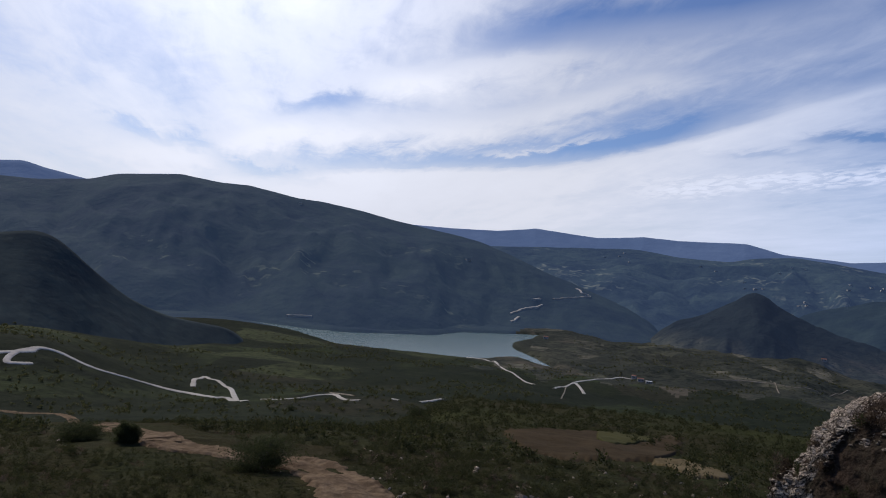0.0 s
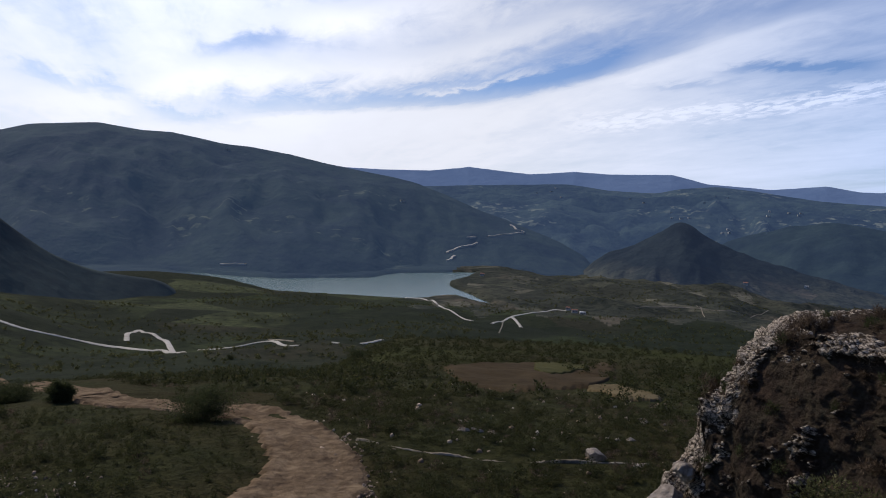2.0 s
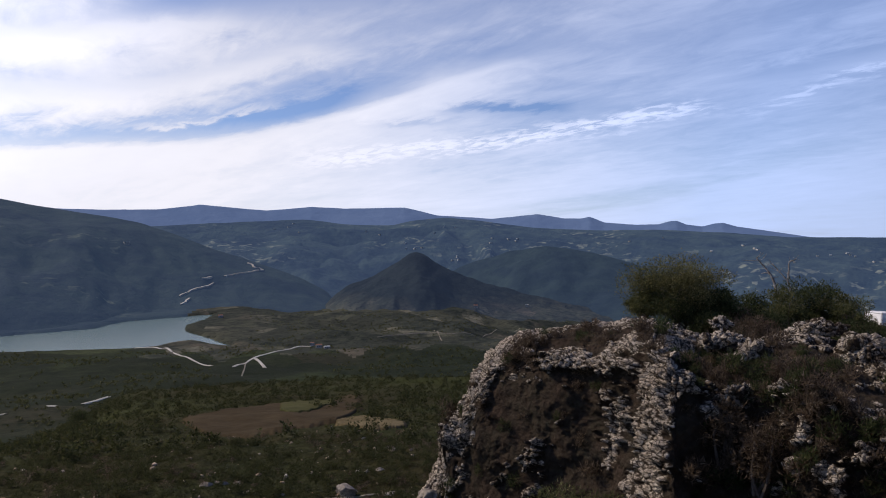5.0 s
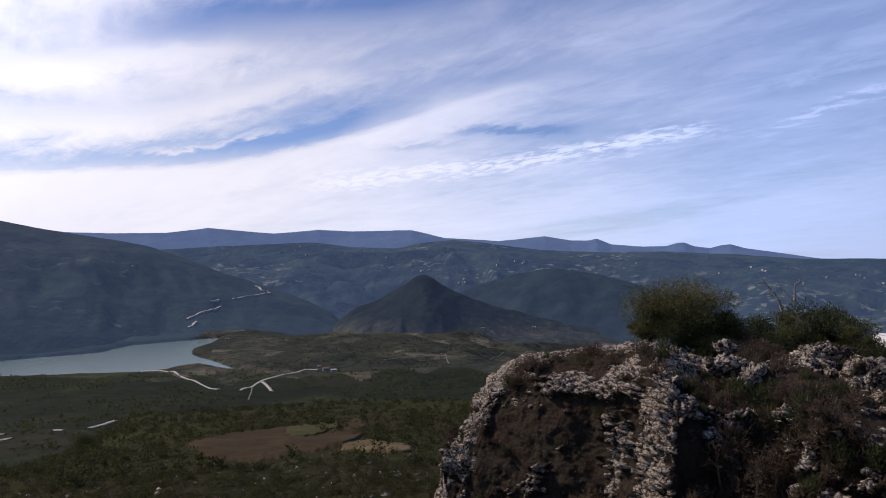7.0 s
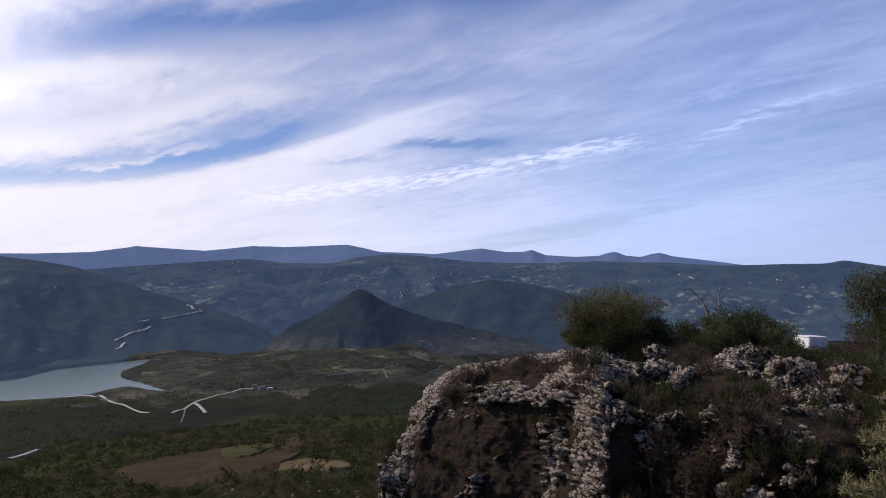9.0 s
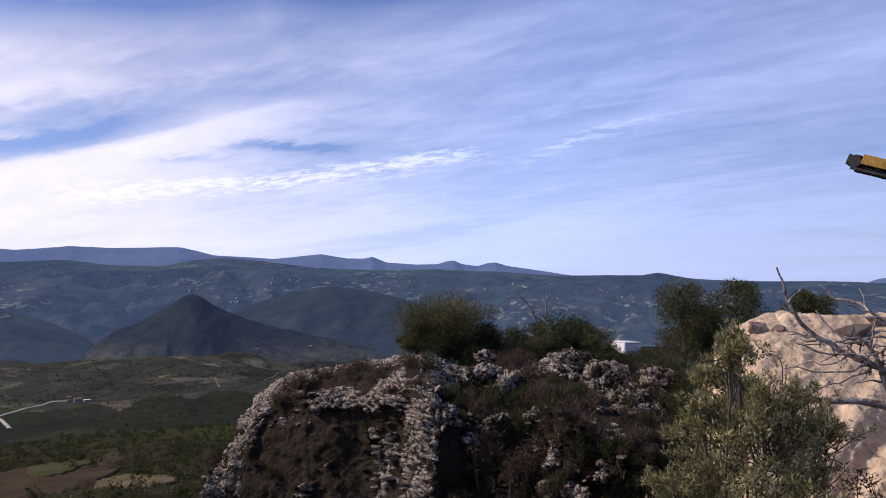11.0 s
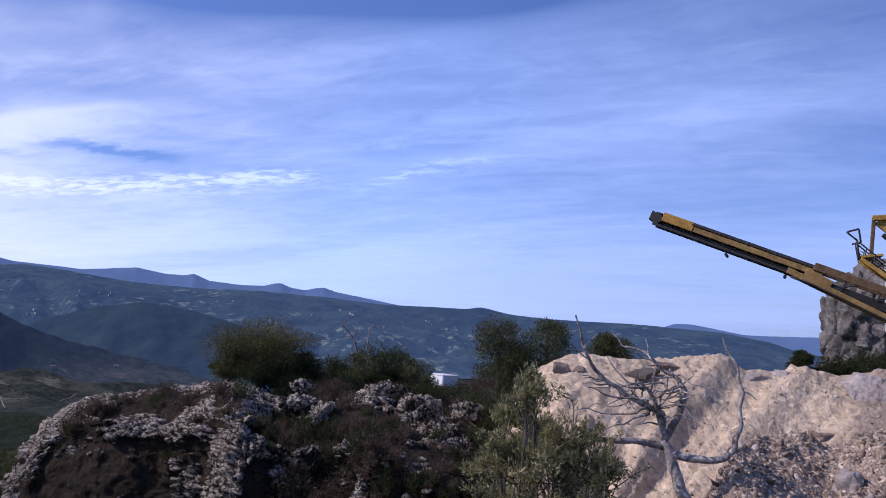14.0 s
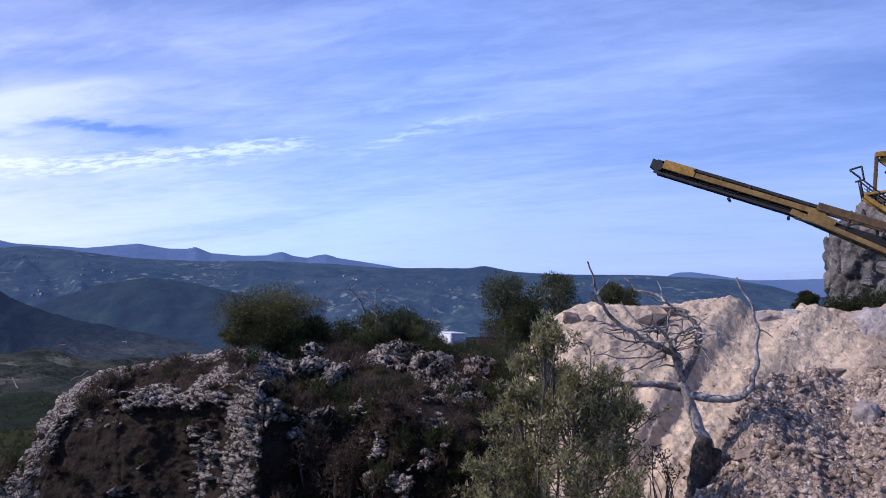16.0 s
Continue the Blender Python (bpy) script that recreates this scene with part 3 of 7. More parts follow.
def ribbon(name, mat, pts, width, label, category="road", lift=0.25, steps=22, ragged=0.05):
    """A road laid over the land, through (heading, distance[, width]) points."""
    P = np.array([(d * math.sin(radians(q)), d * math.cos(radians(q))) for q, d, *_ in pts])
    W = [p[2] if len(p) > 2 else width for p in pts]
    path, wide = [], []
    for i in range(len(P) - 1):
        p0, p1, p2, p3 = P[max(i - 1, 0)], P[i], P[i + 1], P[min(i + 2, len(P) - 1)]
        for k in range(steps):
            t = k / steps
            path.append(0.5 * ((2 * p1) + (p2 - p0) * t + (2 * p0 - 5 * p1 + 4 * p2 - p3) * t * t + (3 * p1 - p0 - 3 * p2 + p3) * t ** 3))
            wide.append(W[i] * (1 - t) + W[i + 1] * t)
    path.append(P[-1]), wide.append(W[-1])
    path = np.array(path)
    way = np.gradient(path, axis=0)
    way /= np.linalg.norm(way, axis=1, keepdims=True) + 1e-9
    side = np.stack([-way[:, 1], way[:, 0]], -1)
    cols = 7 if lift > 0.2 or width < 2 else 17
    verts, faces = [], []
    for i, (p, s, w) in enumerate(zip(path, side, wide)):
        j = [random.uniform(-ragged, ragged) for _ in range(2)]
        for c in range(cols):
            k = c / (cols - 1) - 0.5
            k *= 1 + (j[0] if k < 0 else j[1])
            q = p + s * w * k
            r, az = np.hypot(*q), np.degrees(np.arctan2(q[0], q[1]))
            drop = 0.0 if 0 < c < cols - 1 else -lift - 0.15 - 0.2 * (lift > 0.4)
            if width < 1:       # a worn line that the grass closes over here and there
                drop += 0.05 * math.sin(i * 0.37) + 0.07 * math.sin(i * 0.171 + 1.3) + random.uniform(-0.05, 0.04)
            if cols == 17:      # wheel ruts and a stony middle
                u = abs(c / 16 - 0.5)
                drop += -0.13 * math.exp(-((u - 0.22) / 0.07) ** 2) + random.uniform(-0.035, 0.035)
            verts.append((q[0], q[1], EYE + float(land(az, r)) + lift + drop))
    for i in range(len(path) - 1):
        for c in range(cols - 1):
            faces.append((i * cols + c, i * cols + c + 1, (i + 1) * cols + c + 1, (i + 1) * cols + c))
    return sheet(name, verts, faces, mat, label, category)


def reach(az, el, lo=20.0, hi=1500.0):
    """The distance at which a line of sight meets the land."""
    ds = np.geomspace(lo, hi, 1500)
    gap = land(az, ds) - ds * math.tan(radians(el))
    k = np.argmax(gap > 0)
    return float(ds[k]) if gap[k] > 0 else hi


def reach_smooth(az, el):
    """The same, on the even slope without its bumps."""
    ds = np.geomspace(20, 1500, 1500)
    gap = lerp(ds, SLOPE) - ds * math.tan(radians(el))
    return float(ds[np.argmax(gap > 0)])


def laid(angles, lo=20.0, hi=1500.0):
    return [(q, reach(q, e, lo, hi)) for q, e in angles]


DIRT = laid([(-34, -12.0), (-29, -12.6), (-25.7, -12.95), (-22.1, -13.8), (-19.8, -14.6), (-16.3, -15.3), (-12.2, -15.9), (-8.3, -16.6), (-5.4, -17.9), (-3.9, -20.2), (-5.6, -23.0), (-9, -26)], 15)
DIRT = [(q, d, 4.8 if d > 45 else 4.8 + (45 - d) * 0.14) for q, d in DIRT]
PATH = laid([(-0.8, -18.2), (3.2, -18.8), (7.7, -19.2), (12.9, -19.2), (21.7, -18.4)], 15)
VALLEY_ROADS = [laid([(-36, -9.0), (-29, -8.6), (-28.1, -8.35), (-26.6, -8.66), (-23.9, -9.83), (-20.9, -10.66), (-18.3, -11.25), (-17.2, -11.42), (-16.1, -11.56), (-15.0, -11.68), (-13.9, -11.78)], 330),
                laid([(-13.9, -11.78), (-14.9, -11.05), (-15.84, -10.44), (-16.9, -10.1), (-17.6, -10.28), (-17.7, -10.85)], 330),
                laid([(-12.8, -11.6), (-10.1, -11.4), (-8.6, -11.1), (-7.4, -11.0), (-6.6, -11.3), (-5.4, -11.3)], 330),
                laid([(2.5, -7.48), (4.0, -7.53), (5.0, -7.8), (6.1, -8.31), (7.8, -9.01)], 330),
                laid([(9.3, -9.16), (10.2, -8.9), (10.9, -8.51), (12.0, -8.22), (13.7, -7.9), (15.0, -7.82)], 330),
                laid([(10.9, -8.6), (11.3, -8.94), (11.6, -9.31)], 330),
                laid([(9.9, -9.87), (10.1, -9.39), (10.2, -8.98)], 330),
                laid([(20, -7.2), (22, -7.0), (24, -6.9), (27, -6.9), (29, -6.75), (31, -6.5)], 330),
                laid([(24.4, -6.7), (25.0, -7.48)], 330),
                laid([(-28.0, -8.4), (-29.3, -8.66), (-29.7, -9.3), (-28.2, -9.4)], 330),
                laid([(-7.7, -10.88), (-6.7, -10.92), (-5.8, -11.0)], 330),
                laid([(-3.0, -11.03), (-2.4, -11.1)], 330),
                laid([(-0.8, -11.12), (0.1, -10.95), (0.9, -10.75)], 330)]
ribbon("dirt_road", M_DIRT, DIRT, 4.2, "reddish-brown rutted dirt road across the scrub", lift=0.19, ragged=0.13)
ribbon("footpath", M_PATH, PATH, 0.22, "narrow pale footpath through the scrub", "path", lift=0.06, ragged=0.5)
for line, wide, words in zip(VALLEY_ROADS, (5.2, 4.6, 3.4, 4.0, 3.6, 4.2, 1.6, 1.4, 1.4, 5, 2.0, 3.0, 3.0), ("winding whitish gravel road in the valley", "hairpin of the whitish gravel road", "stretch of whitish gravel road behind the slope", "pale road down to the end of the lake", "pale road past the farm by the lake",
                                                                  "short spur of the pale valley road", "pale farm track joining the valley road", "thin pale track across the fields", "thin straight track up a field", "whitish gravel side road at a junction", "whitish loop of the gravel road", "small patch of whitish gravel road", "short visible stretch of whitish road")):
    ribbon("pale_road", M_PALE_ROAD if wide > 2 else M_PATH, line, wide, words, lift=0.5, ragged=0.16)

# ---- tools for things ----
SPOT = Vector((0.43, 0.28, 0.0))      # where the viewer ends up


def near(az, el, d):
    """A place at a heading, an elevation angle and a level distance from the later viewpoint."""
    return place(az, d, el) + SPOT


def noise3(P, scale, octaves=3, seed=0.0, gain=0.5):
    out, amp, f = np.zeros(len(P)), 1.0, 1.0 / scale
    for o in range(octaves):
        Q = P * f + seed * 13.7 + o * 7.3
        I = np.floor(Q)
        F = Q - I
        F = F * F * (3 - 2 * F)
        v = np.zeros(len(P))
        for c in range(8):
            k = np.array([c & 1, c >> 1 & 1, c >> 2 & 1])
            J = I + k
            s = np.sin(J @ np.array([127.1, 311.7, 74.7]) + seed) * 43758.5453
            v += (s - np.floor(s)) * np.prod(np.where(k, F, 1 - F), axis=1)
        out += amp * (v - 0.5)
        amp, f = amp * gain, f * 2.07
    return out


def billow(P, scale, octaves=5, seed=0.0, gain=0.6):
    """Rounded knobs parted by sharp creases."""
    out, amp = np.zeros(len(P)), 1.0
    for k in range(octaves):
        out += amp * 2.0 * np.abs(noise3(P, scale / 2.05 ** k, 1, seed + k))
        amp *= gain
    return out


def cells(P, scale, seed=0.0):
    """Distance to the nearest and the second nearest of scattered seeds, in cell units, and a chance value for each cell."""
    Q = P / scale + seed * 5.3
    I = np.floor(Q)
    best, second, mark = np.full(len(P), 9.0), np.full(len(P), 9.0), np.zeros(len(P))
    for c in range(27):
        k = np.array([c % 3 - 1, c // 3 % 3 - 1, c // 9 - 1])
        J = I + k
        j = []
        for w in ((127.1, 311.7, 74.7), (269.5, 183.3, 246.1), (113.5, 271.9, 124.6)):
            s = np.sin(J @ np.array(w) + seed) * 43758.5453
            j.append(s - np.floor(s))
        dd = np.linalg.norm(J + np.stack(j, -1) - Q, axis=1)
        second = np.minimum(second, np.maximum(best, dd))
        mark = np.where(dd < best, j[0] * 7.31 + j[1] * 3.17, mark)
        best = np.minimum(best, dd)
    return best, second, mark % 1.0


def part(name, geo, mat, parent=None, label="", smooth_shade=False):
    """Links (verts, faces) as one mesh object, under a thing or a part."""
    verts, faces = geo
    me = bpy.data.meshes.new(name)
    me.from_pydata([tuple(v) for v in verts], [], faces)
    me.materials.append(mat)
    if smooth_shade:
        me.polygons.foreach_set("use_smooth", [True] * len(me.polygons))
    me.update()
    ob = new(name, me)
    if parent is not None:
        ob.parent = parent
    if label:
        ob["label"] = label
    return ob


def thing(name, at, label, category, group="", kind=""):
    ob = new(name)
    ob.location = at
    ob.empty_display_size = 0.2
    return tagged(ob, label, category, group, kind)


def join(*geos):
    verts, faces = [], []
    for v, f in geos:
        o = len(verts)
        verts += [tuple(p) for p in v]
        faces += [tuple(i + o for i in q) for q in f]
    return verts, faces


def tube(pts, radii, sides=7, wob=0.0):
    """A tapered limb through points; bends smoothly and is slightly knotty."""
    pts = [Vector(p) for p in pts]
    P, R_ = [], []
    for i in range(len(pts) - 1):
        p0, p1, p2, p3 = pts[max(i - 1, 0)], pts[i], pts[i + 1], pts[min(i + 2, len(pts) - 1)]
        for k in range(4):
            t = k / 4
            P.append(0.5 * ((2 * p1) + (p2 - p0) * t + (2 * p0 - 5 * p1 + 4 * p2 - p3) * t * t + (3 * p1 - p0 - 3 * p2 + p3) * t ** 3))
            R_.append(radii[i] * (1 - t) + radii[i + 1] * t)
    P.append(pts[-1]), R_.append(radii[-1])
    verts, faces = [], []
    ref = Vector((0.3, 0.2, 1)).normalized()
    for i, (p, r) in enumerate(zip(P, R_)):
        d = (P[min(i + 1, len(P) - 1)] - P[max(i - 1, 0)]).normalized()
        a = d.cross(ref)
        a = a.normalized() if a.length > 0.1 else d.cross(Vector((1, 0, 0))).normalized()
        b = d.cross(a)
        for s in range(sides):
            g = 2 * math.pi * s / sides
            w = 1 + wob * (random.random() - 0.5)
            verts.append(p + (a * math.cos(g) + b * math.sin(g)) * r * w)
    for i in range(len(P) - 1):
        for s in range(sides):
            faces.append((i * sides + s, i * sides + (s + 1) % sides, (i + 1) * sides + (s + 1) % sides, (i + 1) * sides + s))
    faces.append(tuple(range(sides))[::-1])
    faces.append(tuple((len(P) - 1) * sides + s for s in range(sides)))
    return verts, faces


def box(lo, hi, bevel=0.0):
    """A box with chamfered long edges."""
    (x0, y0, z0), (x1, y1, z1) = lo, hi
    b = min(bevel, 0.45 * min(x1 - x0, y1 - y0, z1 - z0))
    if b <= 0:
        v = [(x, y, z) for z in (z0, z1) for y in (y0, y1) for x in (x0, x1)]
        f = [(0, 2, 3, 1), (4, 5, 7, 6), (0, 1, 5, 4), (2, 6, 7, 3), (0, 4, 6, 2), (1, 3, 7, 5)]
        return v, f
    bm = bmesh.new()
    bmesh.ops.create_cube(bm, size=1.0)
    for q in bm.verts:
        q.co = Vector(((x0 + x1) / 2 + q.co.x * (x1 - x0), (y0 + y1) / 2 + q.co.y * (y1 - y0), (z0 + z1) / 2 + q.co.z * (z1 - z0)))
    bmesh.ops.bevel(bm, geom=bm.edges[:], offset=b, segments=1, affect="EDGES")
    bm.verts.index_update()
    out = [tuple(q.co) for q in bm.verts], [tuple(q.index for q in f.verts) for f in bm.faces]
    bm.free()
    return out


def moved(geo, m):
    return [m @ Vector(v) for v in geo[0]], geo[1]


def lumps(rng, centre, size, count, spread=0.75, flat=0.0):
    """Centres and radii of the clumps that make up a crown."""
    out = []
    for _ in range(count):
        d = rng.normal(size=3)
        d /= np.linalg.norm(d)
        r = rng.random() ** 0.5 * spread
        c = np.array(centre) + d * r * np.array(size)
        c[2] = max(c[2], centre[2] - size[2] * flat) if flat else c[2]
        out.append((c, (0.30 + 0.28 * rng.random()) * np.array(size)))
    return out


def leaves(rng, clumps, count, length, width, droop=0.0, up=0.5):
    """Small leaf blades scattered through the clumps, denser towards their skins."""
    k = rng.integers(len(clumps), size=count)
    C = np.array([c for c, _ in clumps])[k]
    S = np.array([s for _, s in clumps])[k]
    d = rng.normal(size=(count, 3))
    d /= np.linalg.norm(d, axis=1, keepdims=True)
    r = rng.random(count)[:, None] ** 0.45 * (1 + 0.25 * rng.random(count)[:, None] * (rng.random(count)[:, None] > 0.8))
    P = C + d * S * r
    a = d + rng.normal(size=(count, 3)) * 0.8 + np.array([0, 0, up])
    a /= np.linalg.norm(a, axis=1, keepdims=True)
    b = np.cross(a, rng.normal(size=(count, 3)))
    b /= np.linalg.norm(b, axis=1, keepdims=True) + 1e-9
    n = np.cross(a, b)
    L = (length * (0.6 + 0.8 * rng.random(count)))[:, None]
    W = (width * (0.6 + 0.8 * rng.random(count)))[:, None]
    V = np.stack([P + b * W * 0.5, P + a * L + n * W * 0.2, P - b * W * 0.5], 1).reshape(-1, 3)
    F = np.arange(count * 3).reshape(-1, 3)
    return V, F


def leaf_paint(dark, mid, light, dry=None):
    def paint(n, pos):
        r = n.add("ShaderNodeNewGeometry").outputs["Random Per Island"]
        c = n.ramp(r, [(0.0, dark), (0.5, mid), (0.9, light), (1.0, dry or light)])
        big = n.grey(n.noise(pos, 3.0, 3, 0.5), [(0.35, 0.75), (0.65, 1.15)])
        return n.mix(1.0, c, big, "MULTIPLY")
    return paint


def leaf_material(name, *cols):
    m = material(name, leaf_paint(*cols), 0.75, spec=0.14)
    t = m.node_tree
    b = next(q for q in t.nodes if q.type == "BSDF_PRINCIPLED")
    out = next(q for q in t.nodes if q.type == "OUTPUT_MATERIAL")
    thin = t.nodes.new("ShaderNodeBsdfTranslucent")
    t.links.new(b.inputs["Base Color"].links[0].from_socket, thin.inputs[0])
    both = t.nodes.new("ShaderNodeMixShader")
    both.inputs[0].default_value = 0.48
    t.links.new(b.outputs[0], both.inputs[1])
    t.links.new(thin.outputs[0], both.inputs[2])
    t.links.new(both.outputs[0], out.inputs[0])
    return m


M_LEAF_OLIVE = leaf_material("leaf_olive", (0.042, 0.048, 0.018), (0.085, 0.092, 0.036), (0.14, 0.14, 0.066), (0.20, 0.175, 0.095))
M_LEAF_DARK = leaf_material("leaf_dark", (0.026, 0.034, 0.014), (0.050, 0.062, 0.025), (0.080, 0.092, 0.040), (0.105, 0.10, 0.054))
# olive leaf tones raised, sunlight put into the colour of two bushes
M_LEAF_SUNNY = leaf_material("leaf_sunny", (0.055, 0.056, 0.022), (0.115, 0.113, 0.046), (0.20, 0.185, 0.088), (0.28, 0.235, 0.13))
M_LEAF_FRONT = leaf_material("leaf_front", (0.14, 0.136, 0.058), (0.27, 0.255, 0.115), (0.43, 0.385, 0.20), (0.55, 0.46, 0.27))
M_LEAF_DRY = leaf_material("leaf_dry", (0.055, 0.040, 0.028), (0.105, 0.076, 0.054), (0.16, 0.120, 0.086), (0.22, 0.17, 0.13))
M_LEAF_SCRUB = leaf_material("leaf_scrub", (0.028, 0.034, 0.013), (0.047, 0.053, 0.020), (0.074, 0.075, 0.031), (0.095, 0.084, 0.042))
M_TWIG = material("twig", two_scale((0.06, 0.045, 0.035), (0.10, 0.08, 0.065), (0.15, 0.125, 0.105), 6.0, 30.0), 0.9)
M_BRANCH = material("dead_branch", two_scale((0.055, 0.042, 0.036), (0.20, 0.168, 0.148), (0.66, 0.61, 0.56), 7.0, 26.0, 0.36, 0.66), 0.85, [(30.0, 5, 0.7, 0.02)])
M_STUMP = material("stump_bark", two_scale((0.030, 0.025, 0.022), (0.065, 0.055, 0.048), (0.16, 0.138, 0.12), 7.0, 34.0), 0.9, [(24.0, 6, 1.0, 0.04), (9.0, 3, 0.8, 0.05)])
M_DEADWOOD = material("deadwood", two_scale((0.14, 0.110, 0.092), (0.34, 0.29, 0.255), (0.58, 0.525, 0.475), 7.0, 34.0), 0.85, [(30.0, 5, 0.7, 0.02), (9.0, 3, 0.5, 0.03)])


def mesh_of(name, V, F, mat):
    me = bpy.data.meshes.new(name)
    V = np.asarray(V, np.float32)
    F = np.asarray(F, np.int32)
    me.vertices.add(len(V))
    me.vertices.foreach_set("co", V.ravel())
    me.loops.add(F.size)
    me.loops.foreach_set("vertex_index", F.ravel())
    me.polygons.add(len(F))
    me.polygons.foreach_set("loop_start", np.arange(0, F.size, F.shape[1], dtype=np.int32))
    me.update(calc_edges=True)
    me.materials.append(mat)
    return me


def foliage(name, V, F, mat, parent=None, label="", kind=""):
    ob = new(name, mesh_of(name, V, F, mat))
    if parent is not None:
        ob.parent = parent
    if label or kind:
        tagged(ob, label, kind=kind)
    return ob


# ---- limestone outcrop ----
TOP = [(17, -40), (20, -32), (22, -24), (22.7, -20.3), (22.9, -18.6), (24.1, -17.0), (25.1, -15), (25.3, -12.9), (25.7, -12.1), (26.9, -11.4), (27.5, -9.9), (28.4, -8.2), (29.6, -7.0), (30.8, -6.3), (33, -5.95), (36.4, -5.45), (39.8, -4.95), (41.3, -5.3),
       (43.8, -6.3), (46.2, -6.5), (50.1, -5.5), (52.6, -6.2), (55, -6.8), (57, -7.2), (60, -8.2), (62, -10), (65, -14)]


def hump(x, c, w):
    return np.exp(-((x - c) / w) ** 2)


def build_outcrop():
    az = np.arange(17.0, 65.0, 0.085)
    s = np.concatenate([np.linspace(0, 1, 50), np.linspace(1, 2, 200)[1:], np.linspace(2, 3, 290)[1:]])
    A_, S_ = np.meshgrid(az, s)
    crest = 13.3 - 0.1 * np.clip((29 - A_) / 4, 0, 4)
    top = crest * np.tan(np.radians(lerp(A_, TOP) - 0.2))
    rim = lerp(A_, [(17, 13.0), (24, 12.9), (30, 12.2), (35, 11.3), (40, 10.3), (44, 9.7), (50, 9.3), (58, 9.0), (65, 9.2)]) - 0.45 * hump(A_, 41.5, 2.0) + 0.25 * hump(A_, 37, 2.0) + 0.35 * hump(A_, 47, 2.5)
    D_ = np.where(S_ < 1, 20 + (crest - 20) * S_, np.where(S_ < 2, crest + (rim - crest) * (S_ - 1), rim - (S_ - 2) * (1.1 + 0.5 * hump(A_, 39.5, 3))))
    z_rim = np.minimum(top - 0.12, rim * np.tan(np.radians(lerp(A_, [(17, -30), (21.5, -21), (24.4, -12.6), (27, -10.2), (30, -7.1), (35, -8.5), (39, -8.0), (42, -7.4), (46, -8.4), (52, -8.6), (58, -10.5), (65, -17)]))))
    Z_ = np.where(S_ < 1, np.minimum(top - 0.9 * np.clip(1 - S_, 0, 1) ** 1.5, top * D_ / crest - 0.25 * np.clip(1 - S_, 0, 1)), np.where(S_ < 2, top + (z_rim - top) * np.clip(S_ - 1, 0, 1) ** 1.3, z_rim - np.clip(S_ - 2, 0, 1) ** 1.45 * 4.4))
    P = np.stack([D_ * np.sin(np.radians(A_)), D_ * np.cos(np.radians(A_)), EYE + Z_], -1)
    du = np.gradient(P, axis=1)
    dv = np.gradient(P, axis=0)
    N = np.cross(dv, du)
    N /= np.linalg.norm(N, axis=2, keepdims=True) + 1e-9
    if N[10, 300, 2] < 0:
        N = -N
    flat, nn = P.reshape(-1, 3), N.reshape(-1, 3)
    az_, el_ = A_.ravel(), np.degrees(np.arctan2(Z_, D_)).ravel()
    ss = S_.ravel()
    # bare rock shows on the crown, on the outer edge and on two ribs; elsewhere earth and dead plants cling in the hollows
    rib1 = hump(az_ + (-el_ - 6) * 0.33, 42.6, 1.40 + 0.06 * (-el_ - 6)) * (el_ < -5.5)
    rib2 = hump(az_ + (-el_ - 9) * 0.20, 38.0, 0.5) * (el_ < -12)
    ledge = hump(el_ + 0.05 * (az_ - 35), -8.55, 0.55) * hump(az_, 35.5, 4.2)
    crown = (0.15 + 0.85 * np.maximum(hump(ss, 1.05, 0.38), hump(ss, 2.0, 0.22))) * smooth((2.05 - ss) / 0.28) * smooth((57 - az_) / 6) * (1 - 0.9 * hump(az_, 37.2, 2.0) * hump(el_, -7.3, 0.75)) * (1 - 0.75 * smooth((az_ - 43) / 2) * smooth((-5.9 - el_) / 1.0))
    edge = smooth((31.0 - 0.30 * (-el_ - 6) - az_) / 1.8)
    block = 0.9 * hump(az_, 45.0, 1.3) * hump(el_, -11.3, 1.2) + hump(az_, 54.6, 1.5) * hump(el_, -7.0, 0.8) + hump(az_, 56.3, 1.4) * hump(el_, -8.6, 0.45) + hump(az_, 48.3, 0.9) * hump(el_, -9.6, 0.9) + hump(az_, 50.8, 1.3) * hump(el_, -5.8, 0.5)
    warp = noise3(flat, 0.7, 4, 3.0)
    bare = np.clip(np.maximum.reduce([rib1, rib2, ledge, crown, edge, block]) + warp * 1.5 + noise3(flat, 0.22, 2, 11.0) * 0.7 - 0.22, 0, 1)
    # lumps are wider than high, and each is broken into smaller ones
    slab = np.array([1.0, 1.0, 1.9])
    f1, f2, fm = cells(flat * slab + 0.13 * np.stack([noise3(flat, 0.4, 3, q) for q in (1.0, 2.0, 5.0)], -1), 0.25, 1.0)
    g1, g2, gm = cells(flat * np.array([1.0, 1.0, 1.6]) + 0.05 * np.stack([noise3(flat, 0.12, 2, q) for q in (1.5, 2.5, 5.5)], -1), 0.105, 2.0)
    # lump by lump the crust is there or has fallen off, so that it frays into single stones
    bare = smooth((bare + 0.36 * (fm - 0.5) + 0.40 * (gm - 0.5) - 0.16) / 0.26)
    crust = bare
    # karst skin: sharp light ridges round dark pits, drawn out along the beds
    bed = flat * np.array([1.0, 1.0, 1.7]) + 0.06 * np.stack([noise3(flat, 0.2, 2, q) for q in (31.0, 32.0, 33.0)], -1)
    ridge = sum(w * (1 - 4.0 * np.abs(noise3(bed, s_, 1, 40.0 + s_ * 50))) for w, s_ in ((0.40, 0.30), (0.32, 0.15), (0.20, 0.075), (0.12, 0.04)))
    h1, h2, hm = cells(bed, 0.052, 3.0)
